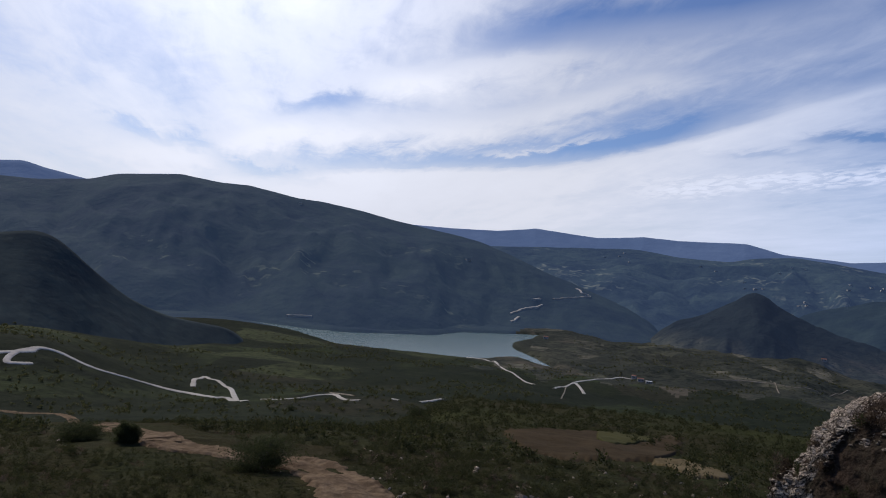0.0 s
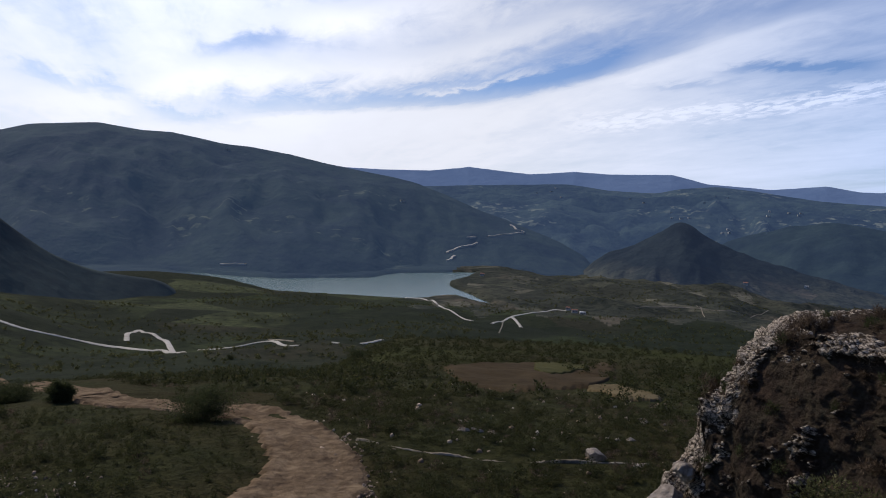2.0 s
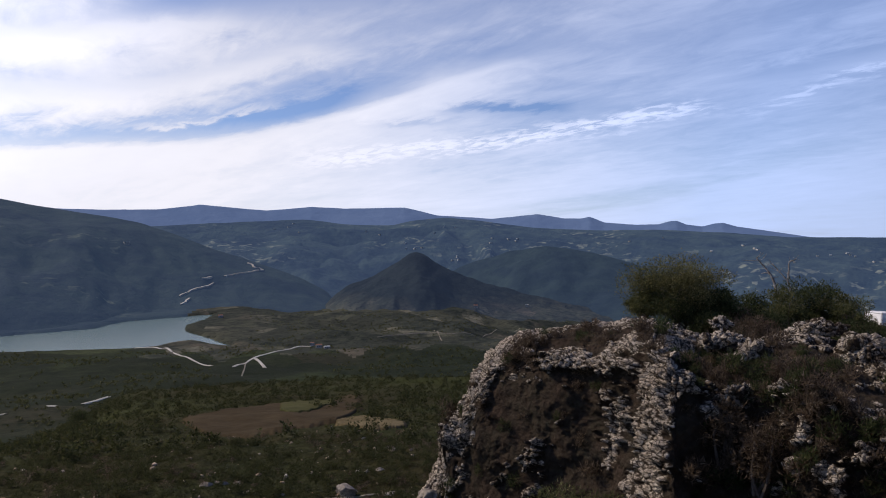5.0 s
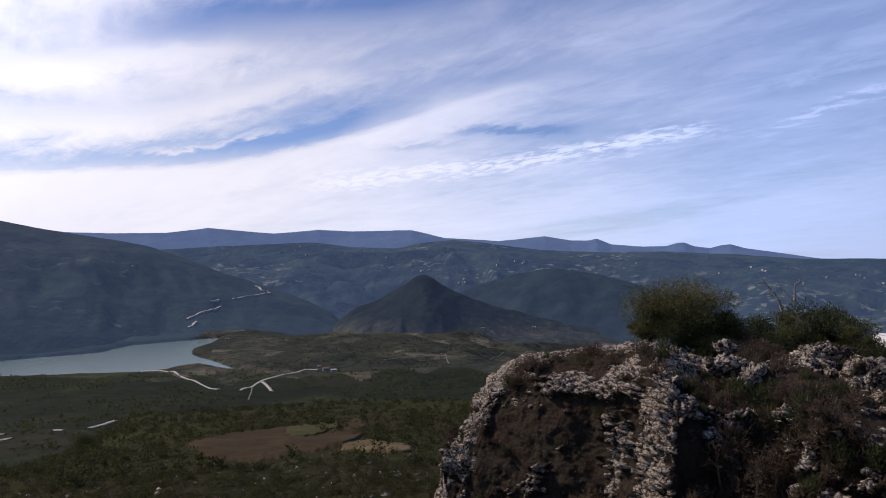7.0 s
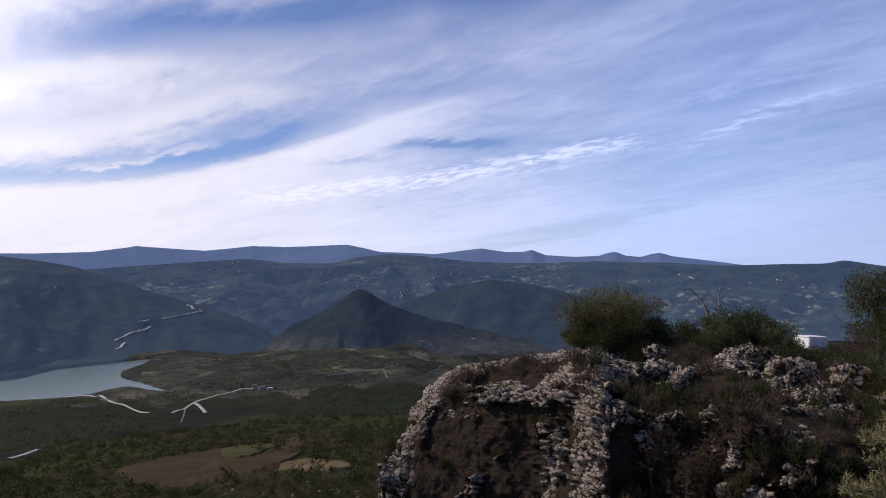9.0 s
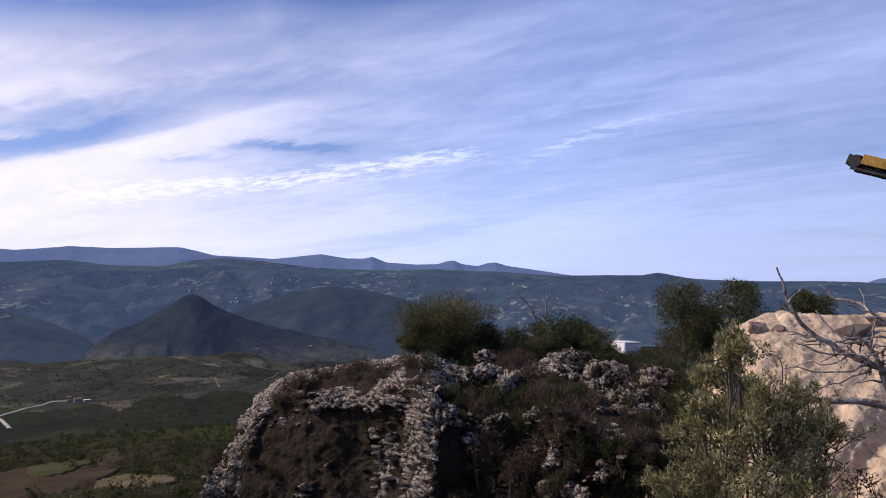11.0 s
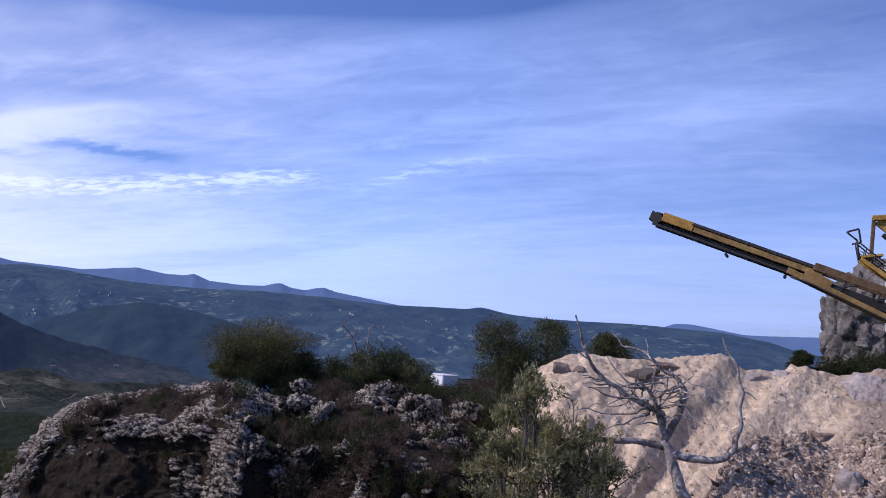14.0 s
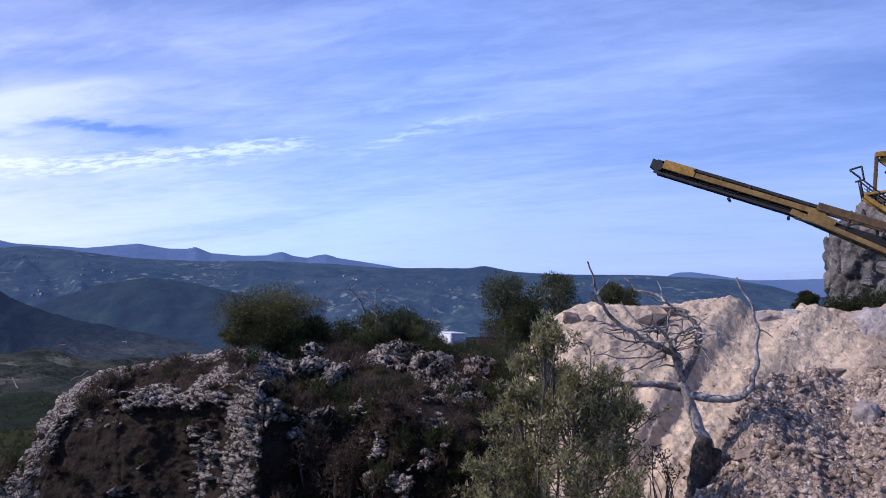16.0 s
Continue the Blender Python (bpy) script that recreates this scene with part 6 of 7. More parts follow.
# the olive bush close to the dead tree, with thin twigs and small leathery leaves
def front_bush():
    rng = np.random.default_rng(41)
    at = near(62.0, -24.0, 5.9)
    t = thing("olive_bush", at, "sunlit olive-green bush with thin twigs beside the dead tree", "bush")
    w = Matrix.Translation(-at)
    spots = [(58.2, -15.6, .16), (59.0, -17.5, .28), (60.0, -15.0, .28), (61.0, -13.2, .28), (62.5, -12.5, .34), (64.5, -11.4, .32), (66.3, -10.4, .26), (62.0, -9.8, .20), (62.2, -7.8, .14), (62.4, -6.1, .10), (62.6, -5.0, .06), (63.9, -9.0, .18), (65.4, -9.2, .20),
             (67.6, -10.2, .16), (59.2, -20.0, .34), (61.0, -17.5, .40), (64.5, -16.0, .36), (60.7, -7.4, .07), (60.2, -10.4, .13), (68.3, -11.0, .11), (66.6, -13.6, .24), (63, -20, .4), (66.4, -17.5, .3)]
    cl, geo, fine = [], [], []
    foot = Vector((0, 0, -0.3))
    for q, e, r in spots:
        d = 5.9 + rng.normal() * 0.25
        c = w @ near(q, e, d)
        mid = foot.lerp(c, 0.55) + Vector(rng.normal(size=3)) * 0.09
        geo.append(tube([foot + Vector((rng.normal() * 0.08, rng.normal() * 0.08, 0)), mid, c], [0.014, 0.010, 0.004], 5, 0.1))
        for _ in range(int(10 + 46 * r)):       # sprigs that fan upwards and outwards
            way = Vector(rng.normal(size=3)) + Vector((0, 0, 0.9))
            root = c + Vector(rng.normal(size=3)) * r * 0.42
            tip = root + way.normalized() * (0.10 + 0.42 * r) * (0.6 + 0.8 * rng.random())
            bow = root.lerp(tip, 0.5) + Vector(rng.normal(size=3)) * 0.025
            fine.append(tube([mid.lerp(c, 0.5 + 0.5 * rng.random()), root, bow, tip], [0.005, 0.004, 0.003, 0.0015], 4))
            for f in (0.1, 0.35, 0.6, 0.8, 1.0):
                s = (0.030 + 0.075 * r) * (1.15 - 0.45 * f)
                cl.append((np.array(root.lerp(tip, f) if f in (0.1, 1.0) else bow.lerp(tip, f - 0.4)), np.array([s, s, s * 1.3])))
    for g in geo:
        part("branch", g, M_TWIG, t)
    part("twig_mass", join(*fine), M_TWIG, t, "thin grey-brown twigs")
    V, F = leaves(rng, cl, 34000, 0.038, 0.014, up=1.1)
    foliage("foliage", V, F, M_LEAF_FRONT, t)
    # a straggling branch low on its right side
    rng2 = np.random.default_rng(43)
    at2 = near(70.6, -18.0, 6.3)
    t2 = thing("shrub", at2, "straggling leafless shrub with few dry leaves", "shrub")
    w2 = Matrix.Translation(-at2)
    geo, cl = [], []
    for _ in range(16):
        tip = w2 @ near(70.0 + rng2.normal() * 1.3, -13.6 + rng2.normal() * 1.0, 6.3 + rng2.normal() * 0.12)
        geo.append(tube([(0, 0, 0), tip * 0.5 + Vector(rng2.normal(size=3)) * 0.05, tip], [0.007, 0.005, 0.002], 4))
        cl.append((np.array(tip), np.array([0.07, 0.07, 0.06])))
    for g in geo:
        part("twig", g, M_TWIG, t2)
    V, F = leaves(rng2, cl, 420, 0.03, 0.014)
    foliage("foliage", V, F, M_LEAF_DRY, t2)


front_bush()


# dry plants in the hollows of the outcrop
def hollow_plants():
    rng = np.random.default_rng(51)
    r, m = BARE.shape
    pools = []
    for k in range(6):
        cl = lumps(rng, (0, 0, 0.35), (0.5, 0.5, 0.42), 7, 0.8)
        pools.append(leaves(rng, cl, 330, 0.16, 0.035, up=0.9)[0])
    for name, mat, count, lab in (("dry_plants", M_LEAF_DRY, 330, "dry brown plants clinging to the rock's hollows"), ("green_plants", M_LEAF_DARK, 150, "small dark green plants in the rock's hollows")):
        out, tries = [], 0
        while len(out) < count and tries < 20000:
            tries += 1
            i, j = rng.integers(int(r * 0.10), int(r * 0.9)), rng.integers(int(m * 0.14), int(m * 0.88))
            if BARE[i, j] > 0.3 or ROCK_S[i] < 1.25 or (ROCK_AZ[j] < 43 and ROCK_S[i] > 2.1 and rng.random() > 0.15) or (ROCK_AZ[j] < 43 and rng.random() > 0.5):
                continue
            if ROCK_AZ[j] > 48.5 and ROCK_S[i] < 2.08 and rng.random() > 0.5:
                continue
            size = 0.20 + 0.28 * rng.random() ** 2
            a = rng.random() * 6.28
            c, s = math.cos(a) * size, math.sin(a) * size
            v = pools[rng.integers(6)] @ np.array([[c, s, 0], [-s, c, 0], [0, 0, size]])
            out.append(v + ROCK[i, j] + np.array([0, 0, -0.05]))
        V = np.concatenate(out)
        foliage(name, V, np.arange(len(V)).reshape(-1, 3), mat, None, lab, "stuff")["category"] = "plants"


hollow_plants()


# ---- scrub of the slopes and trees of the valley ----
def clear_of(az, d):
    """True where roads, fields and the near forms leave no room."""
    return ((az > 5.6) & (az < 19.4) & (d > 84) & (d < 130) & (np.abs(az - 12.3) / 7.2 + np.abs(d - 100) / 38 < 1.05)) | ((az > 25) & (d < 24)) | ((az > 26) & (az < 39) & (d < 60)) | ((az > 55) & (d < 50))


def road_gap(x, y, line):
    best = np.full(len(x), 1e9)
    P = [(d * math.sin(radians(q)), d * math.cos(radians(q))) for q, d, *_ in line]
    for (ax, ay), (bx, by) in zip(P, P[1:]):
        L2_ = (bx - ax) ** 2 + (by - ay) ** 2 + 1e-9
        t = np.clip(((x - ax) * (bx - ax) + (y - ay) * (by - ay)) / L2_, 0, 1)
        best = np.minimum(best, np.hypot(x - ax - t * (bx - ax), y - ay - t * (by - ay)))
    return best


def scatter_scrub(name, count, d_lo, d_hi, az_lo, az_hi, sizes, per, leaf, mat, label, seed, clumpy=0.0, power=0.5):
    rng = np.random.default_rng(seed)
    pools = []
    for k in range(8):
        cl = lumps(rng, (0, 0, 0.42), (0.5, 0.5, 0.42), 9, 0.8)
        pools.append(leaves(rng, cl, per, *leaf)[0])
    az = az_lo + (az_hi - az_lo) * rng.random(count * 3)
    d = d_lo * (d_hi / d_lo) ** (rng.random(count * 3) ** power)
    x, y = d * np.sin(np.radians(az)), d * np.cos(np.radians(az))
    keep = ~clear_of(az, d) & (road_gap(x, y, DIRT) > 2.6 + 0.6 * sizes[1] + 4.5 * (az < -7) * (sizes[1] > 0.6)) & (wave(x, y, max(6.0, d_lo * 0.25), 3, seed) > clumpy + 0.25 * (rng.random(count * 3) - 0.5)) & (road_gap(x, y, PATH) > 0.9)
    if d_hi > 400:
        keep &= (d < 1180) | (az > 10.5)
        keep &= (d < 900) | (az > -15)
        near_, far_ = lerp(az, NEAR_SHORE), lerp(az, FAR_SHORE)
        keep &= ~((az > -16) & (az < 10.2) & (d > near_ - 12) & (d < far_ + 12))
        for line in VALLEY_ROADS:
            keep &= road_gap(x, y, line) > 9
    az, d, x, y = [q[keep][:count] for q in (az, d, x, y)]
    z = EYE + land(az, d)
    out = []
    for k in range(len(az)):
        size = sizes[0] + (sizes[1] - sizes[0]) * rng.random() ** 2
        a = rng.random() * 6.28
        c, s = math.cos(a) * size, math.sin(a) * size
        h = size * (0.65 + 0.5 * rng.random())
        out.append(pools[k % 8] @ np.array([[c, s, 0], [-s, c, 0], [0, 0, h]]) + np.array([x[k], y[k], z[k] - 0.08 * size]))
    V = np.concatenate(out)
    ob = foliage(name, V, np.arange(len(V)).reshape(-1, 3), mat, None, label, "stuff")
    ob["category"] = "scrub"


scatter_scrub("scrub", 3600, 17, 78, -42, 62, (0.30, 1.3), 190, (0.11, 0.055), M_LEAF_SCRUB, "dark green maquis scrub on the slope", 61, -0.34)
scatter_scrub("heath", 5200, 17, 62, -42, 30, (0.16, 0.50), 60, (0.20, 0.10), M_LEAF_SCRUB, "low dark heath between the shrubs", 65, -0.40)
scatter_scrub("scrub", 700, 17, 90, -42, 62, (0.4, 1.0), 120, (0.13, 0.05), M_LEAF_DRY, "brown dry scrub among the green", 62, -0.05)
scatter_scrub("scrub", 6500, 65, 330, -42, 62, (0.8, 2.9), 90, (0.14, 0.09), M_LEAF_SCRUB, "dark green scrub covering the lower slope", 63, -0.22)
scatter_scrub("trees_far", 5200, 345, 1750, -34, 40, (1.8, 4.0), 34, (0.30, 0.20), M_LEAF_OLIVE, "small dark trees scattered over the valley", 64, 0.0, 0.5)


def big_bush(az, el, w, h, seed, label, lo=25):
    d = reach(az, el, lo)
    p = place(az, d, el)
    return shrub((p.x, p.y, ground_z(p)), (w, w * 0.8, h), 13000, M_LEAF_DARK, label, (0.12, 0.06), 26, seed)


big_bush(-24.9, -14.5, 2.6, 2.0, 71, "large dark rounded bush beside the dirt road")
big_bush(-21.9, -14.7, 1.3, 1.7, 72, "dark bush beside a larger bush by the road")
big_bush(-12.6, -16.6, 2.9, 2.8, 73, "large dark evergreen bush at the road's bend")
big_bush(-1.0, -12.6, 3.0, 3.6, 74, "broad dark evergreen bush in the scrub")
big_bush(-3.4, -12.9, 2.2, 2.4, 75, "dark bush in the scrub of the slope")
big_bush(-10.5, -12.3, 3.2, 3.2, 76, "wide dark thicket above the valley")



def rock_block(at, size, squash, seed, label):
    """A squarish limestone block with a fissured, crusty skin like the outcrop's."""
    bm = bmesh.new()
    bmesh.ops.create_icosphere(bm, subdivisions=6, radius=1.0)
    V = np.array([v.co for v in bm.verts])
    F = np.array([[v.index for v in f.verts] for f in bm.faces])
    bm.free()
    n = V.copy()
    V = np.sign(V) * np.abs(V) ** 0.72
    W = V * np.array(squash) * size
    W = W + n * (0.5 * size * noise3(W, size * 0.9, 3, seed))[:, None]
    f1, f2, fm = cells(W * np.array([1, 1, 0.7]), 0.15, seed)
    g1, g2, gm = cells(W, 0.06, seed + 1)
    knobs = billow(W * np.array([1.0, 1.0, 1.4]), 0.22, 5, seed, 0.62)
    W = W + n * (smooth((f2 - f1) / 0.22) * (0.02 + 0.04 * fm) + smooth((g2 - g1) / 0.4) * 0.015 * gm - 0.10 + 0.08 * knobs)[:, None]
    me = mesh_of("rock_block", W, F, M_OUTCROP)
    at_ = me.attributes.new("bare", "FLOAT", "POINT")
    at_.data.foreach_set("value", np.clip(0.85 - 0.6 * (gm > 0.8) - 0.5 * (fm > 0.8), 0, 1).astype(np.float32))
    ob = new("rock_block", me)
    ob.location = at
    tagged(ob, label, "rock")


rock_block(near(53.75, -7.3, 11.4), 0.35, (1.05, 0.9, 0.66), 3.0, "squarish fissured limestone block on the outcrop")
rock_block(near(55.2, -8.75, 10.6), 0.28, (1.15, 0.9, 0.30), 4.0, "flat ledge of limestone below a larger block")
rock_block(near(55.2, -9.8, 10.2), 0.24, (1.3, 0.9, 0.30), 5.0, "lower flat ledge of limestone on the outcrop")
rock_block(near(51.1, -5.9, 12.9), 0.28, (1.4, 1.0, 0.46), 6.0, "crusty limestone block among shrubs")
rock_block(near(47.9, -10.1, 9.9), 0.17, (0.9, 0.8, 0.9), 7.0, "small limestone knob in the shaded wall")
rock_block(near(57.2, -7.0, 12.0), 0.23, (1.0, 1.0, 0.6), 8.0, "grey limestone block half hidden by shrubs")
rock_block(near(44.6, -5.75, 13.4), 0.15, (1.5, 1.0, 0.42), 9.0, "low limestone ledge on the outcrop's crown")

rock_block(near(44.4, -7.1, 10.6), 0.24, (1.5, 0.9, 0.5), 10.0, "long crusty limestone ledge beside the rib")
rock_block(near(46.6, -7.6, 10.4), 0.20, (1.4, 0.9, 0.5), 12.0, "low crusty limestone ledge among dry shrubs")
rock_block(near(45.3, -10.9, 9.4), 0.18, (1.2, 0.8, 0.8), 13.0, "knobbly limestone lump in the shaded wall")

# stones of the slope
boulder(place(24.2, 12.6, -18.3), 0.26, "rounded grey boulder below the outcrop's outer edge", M_LIMESTONE, (1.1, 1, 0.8), 78)
boulder(place(23.3, 12.5, -20.2), 0.34, "large grey boulder at the outcrop's foot", M_LIMESTONE, (1.1, 1, 0.9), 79)
d0 = reach(17.8, -18.6)
boulder(place(17.8, d0, -18.2), 0.95, "jagged pale limestone boulder among the scrub", M_LIMESTONE, (0.9, 0.8, 0.85), 81)
for k, (q, e, s) in enumerate([(7.6, -17.3, 0.5), (8.6, -17.2, 0.6), (9.6, -17.3, 0.4), (21.2, -15.6, 0.55), (20.2, -16.9, 0.5), (19.3, -17.0, 0.4), (21.0, -18.6, 0.5), (-26.1, -14.5, 0.6)]):
    dd = reach(q, e)
    boulder(place(q, dd, e), s, "pale limestone boulder lying in the scrub", M_LIMESTONE, (1.2, 0.9, 0.6), 82 + k)


def slope_stones():
    rng = np.random.default_rng(91)
    v, f = [np.array(q) for q in stone(rng, 1.0, cuts=8)]
    V, F, o = [], [], 0

    def put(az, d, size):
        nonlocal o
        rot_ = np.array(Euler(rng.random(3) * 6.28).to_matrix())
        p = np.array([d * math.sin(radians(az)), d * math.cos(radians(az)), EYE + float(land(az, d))])
        V.append((v @ rot_.T) * size + p), F.append(f + o)
        o += len(v)
    for _ in range(34):         # loose patches of stones on the near slope
        q, d, k = -36 + 17 * rng.random(), 27 + 15 * rng.random(), rng.integers(6, 34)
        for _ in range(k):
            put(q + rng.normal() * 1.3, d + rng.normal() * 1.2, 0.03 + 0.14 * rng.random() ** 3)
    for _ in range(420):        # pebbles on the dirt road
        q, d, w = DIRT[rng.integers(5, len(DIRT) - 1)]
        put(q + rng.normal() * 1.8, d + rng.normal() * 2.0, 0.03 + 0.07 * rng.random() ** 2)
    for _ in range(420):       # rubble along the outer verge of the road
        t = rng.random()
        put(lerp(t, [(0, -2.2), (0.5, -0.4), (1, 0.6)]) + rng.normal() * 0.55, lerp(t, [(0, 46), (0.5, 37), (1, 30)]) + rng.normal() * 0.8, 0.05 + 0.16 * rng.random() ** 2)
    for _ in range(260):
        put(-5 + 30 * rng.random(), 30 + 60 * rng.random(), 0.08 + 0.25 * rng.random() ** 3)
    ob = new("slope_stones", mesh_of("slope_stones", np.concatenate(V), np.concatenate(F), M_STONES))
    tagged(ob, "pale loose stones scattered over the slope", "stones", kind="stuff")


slope_stones()


# ---- fields and houses of the valley ----
M_SAND = material("sandy_earth", two_scale((0.085, 0.066, 0.034), (0.13, 0.102, 0.055), (0.18, 0.145, 0.085), 0.15, 0.9), 0.95, [(1.2, 6, 0.7, 0.25)], spec=0.03)


def patch(name, mat, top, bottom, label, lift=0.5, cols=80, rows=36):
    q0, q1 = top[0][0], top[-1][0]
    verts = []
    for j in range(rows):
        for i in range(cols):
            q = q0 + (q1 - q0) * i / (cols - 1)
            t = j / (rows - 1)
            e = lerp(q, top) * (1 - t) + lerp(q, bottom) * t 
            d = reach_smooth(q, float(e))
            edge = min(i, cols - 1 - i, (j + 0.6 * math.sin(i * 0.7)) * 2, (rows - 1 - j + 0.6 * math.sin(i * 0.5)) * 2) + 1.2 * math.sin(i * 1.7 + j * 0.9)
            verts.append(tuple(place(q, d, z=float(land(q, d)) - 0.5 + (lift + 0.5) * float(smooth(edge / 7)))))
    faces = [(j * cols + i, j * cols + i + 1, (j + 1) * cols + i + 1, (j + 1) * cols + i) for j in range(rows - 1) for i in range(cols - 1)]
    return sheet(name, verts, faces, mat, label, "field")


patch("field", M_FIELD, [(5.2, -12.25), (8, -11.9), (11.2, -11.5), (16.6, -11.27), (19.6, -11.1)], [(5.2, -12.5), (7.4, -13.55), (11.2, -14.05), (16.9, -13.25), (19.6, -11.9)], "ploughed reddish-brown field in the scrub", 0.35)
patch("field", M_FIELD_GREEN, [(12.5, -11.75), (14.0, -11.6), (17.0, -11.45)], [(12.5, -12.2), (13.8, -12.5), (17.0, -11.8)], "strip of dull green crop in the brown field", 0.6)
patch("clearing", M_SAND, [(16.6, -13.1), (19.2, -12.85), (22.6, -13.25)], [(16.6, -13.3), (19.7, -13.85), (22.6, -13.55)], "sandy yellowish clearing in the scrub", 0.3)

M_WALL = material("house_wall", two_scale((0.30, 0.29, 0.27), (0.37, 0.36, 0.34), (0.44, 0.43, 0.41), 0.5, 3.0), 0.85)
M_ROOF = material("roof_tiles", two_scale((0.20, 0.09, 0.06), (0.27, 0.13, 0.09), (0.33, 0.17, 0.12), 0.5, 3.0), 0.85)
M_GLASS_DARK = material("window_dark", lambda n, pos: (0.02, 0.022, 0.025), 0.2, spec=0.5)


def house(at, w, dpt, h, turn, label, roof=True):
    t = thing("house", at, label, "house", "houses of the valley")
    t.rotation_euler = (0, 0, radians(turn))
    part("wall", box((-w / 2, -dpt / 2, -2.0), (w / 2, dpt / 2, h), 0.05), M_WALL, t)
    if roof:
        x, y = w / 2 + 0.4, dpt / 2 + 0.4
        part("roof", ([(-x, -y, h), (x, -y, h), (x, y, h), (-x, y, h), (-x, 0, h + dpt * 0.28), (x, 0, h + dpt * 0.28)], [(0, 1, 5, 4), (2, 3, 4, 5), (0, 4, 3), (1, 2, 5), (3, 2, 1, 0)]), M_ROOF, t)
    else:
        part("roof", box((-w / 2 - 0.2, -dpt / 2 - 0.2, h), (w / 2 + 0.2, dpt / 2 + 0.2, h + 0.3), 0.05), M_WHITE, t)
    for k in range(3):
        x = w * (k - 1) * 0.3
        part("window", box((x - 0.6, -dpt / 2 - 0.04, h * 0.4), (x + 0.6, -dpt / 2 + 0.02, h * 0.75)), M_GLASS_DARK, t)
    return t


TREES = [BVHTree.FromPolygons(v, f) for v, f in SHEETS]


def sight(az, el, skip=300.0):
    """Where a line of sight from the viewpoint meets the hills."""
    way = heading(az, el)
    eye = Vector((0, 0, EYE)) + way * skip
    hits = [b.ray_cast(eye, way) for b in TREES]
    hits = [(h[3], h[0]) for h in hits if h[0] is not None]
    return min(hits)[1] if hits else None


for az, el, w, h, turn, flat, lab in [(15.6, -7.92, 8, 4, 10, False, "white farmhouse near the road by the lake"), (16.2, -7.98, 8, 3, 10, True, "long low white farm building near the lake"),
                                      (15.1, -7.75, 6, 4, -20, False, "small farmhouse with a tiled roof"), (2.0, -0.12, 14, 6, 20, True, "lone white house on the mountain slope"),
                                      (-11.1, 3.1, 12, 5, 0, True, "white hut near the mountain's crest"), (8.4, -5.5, 9, 4, 0, False, "small pale house on the lake's shore"),
                                      (27.6, -4.9, 9, 4, 0, False, "small house among the fields below the hill"), (31.5, -4.8, 8, 4, 0, True, "small white house among the fields")]:
    p = sight(az, el)
    if p:
        house(p, w, w * 0.6, h, -az + turn, lab, not flat)



def hill_road(points, width, label):
    """A road that climbs a hillside, through lines of sight."""
    P = [sight(q, e) for q, e in points]
    P = [p for p in P if p]
    for _ in range(2):
        P = [(P[max(i - 1, 0)] + P[i] * 2 + P[min(i + 1, len(P) - 1)]) / 4 for i in range(len(P))]
    verts, faces = [], []
    for i, p in enumerate(P):
        d = (P[min(i + 1, len(P) - 1)] - P[max(i - 1, 0)]).normalized()
        s = d.cross(Vector((0, 0, 1))).normalized() * width / 2
        verts += [p + s + Vector((0, 0, 2.6)), p - s + Vector((0, 0, 2.6)), p + s * 1.2 + Vector((0, 0, -3)), p - s * 1.2 + Vector((0, 0, -3))]
    for i in range(len(P) - 1):
        a, b = 4 * i, 4 * i + 4
        faces += [(a, b, b + 1, a + 1), (a + 2, b + 2, b, a), (a + 1, b + 1, b + 3, a + 3)]
    sheet("pale_road", [tuple(v) for v in verts], faces, M_PALE_ROAD, label, "road", shade=False)


def bent(pts, k=14):
    """A finer line through the points, slightly wavering."""
    out = []
    for (a, b), (c, d) in zip(pts, pts[1:]):
        out += [(a + (c - a) * i / k + 0.04 * math.sin(i * 0.6 + a), b + (d - b) * i / k + 0.015 * math.sin(i * 0.5 + c)) for i in range(k)]
    return out + [pts[-1]]


hill_road(bent([(10.4, -1.51), (10.9, -1.85), (11.5, -2.03), (10.6, -2.19), (9.5, -2.35), (8.7, -2.51)]), 5, "whitish road climbing the mountain's flank")
hill_road(bent([(7.0, -2.65), (7.8, -2.55)]), 6, "faint stretch of a road on the mountain's flank")
hill_road(bent([(7.9, -3.03), (7.5, -3.22), (6.7, -3.37), (6.0, -3.69), (5.5, -3.92)]), 5, "whitish winding road above the lake")
hill_road(bent([(6.2, -4.08), (5.9, -4.4), (5.6, -4.53)]), 5, "lower bend of a whitish road above the lake")
hill_road(bent([(-11.5, -5.35), (-9.5, -5.3)]), 6, "faint pale track above the lake's shore")

rng_h = np.random.default_rng(17)
for az, el, k, spread in [(23.0, -0.45, 4, 0.4), (25.6, -1.3, 3, 0.5), (25.3, 1.25, 3, 0.4), (28.6, 0.55, 3, 0.4), (30.4, 0.5, 3, 0.4), (20.0, 0.6, 2, 0.9), (15.0, 0.8, 2, 1.0), (38, 0.4, 2, 1.6), (46, -0.5, 4, 2.2), (51, -0.7, 4, 2.0), (55, -0.9, 3, 1.5), (12.4, 1.3, 2, 0.6)]:
    for _ in range(k):
        p = sight(az + rng_h.normal() * spread, el + rng_h.normal() * 0.22)
        if p and p.length > 1900:
            house(p, 7 + 5 * rng_h.random(), 6, 3.5, rng_h.random() * 90, "tiny whitish house of a hill hamlet", False)

# ---- crag and crusher ----


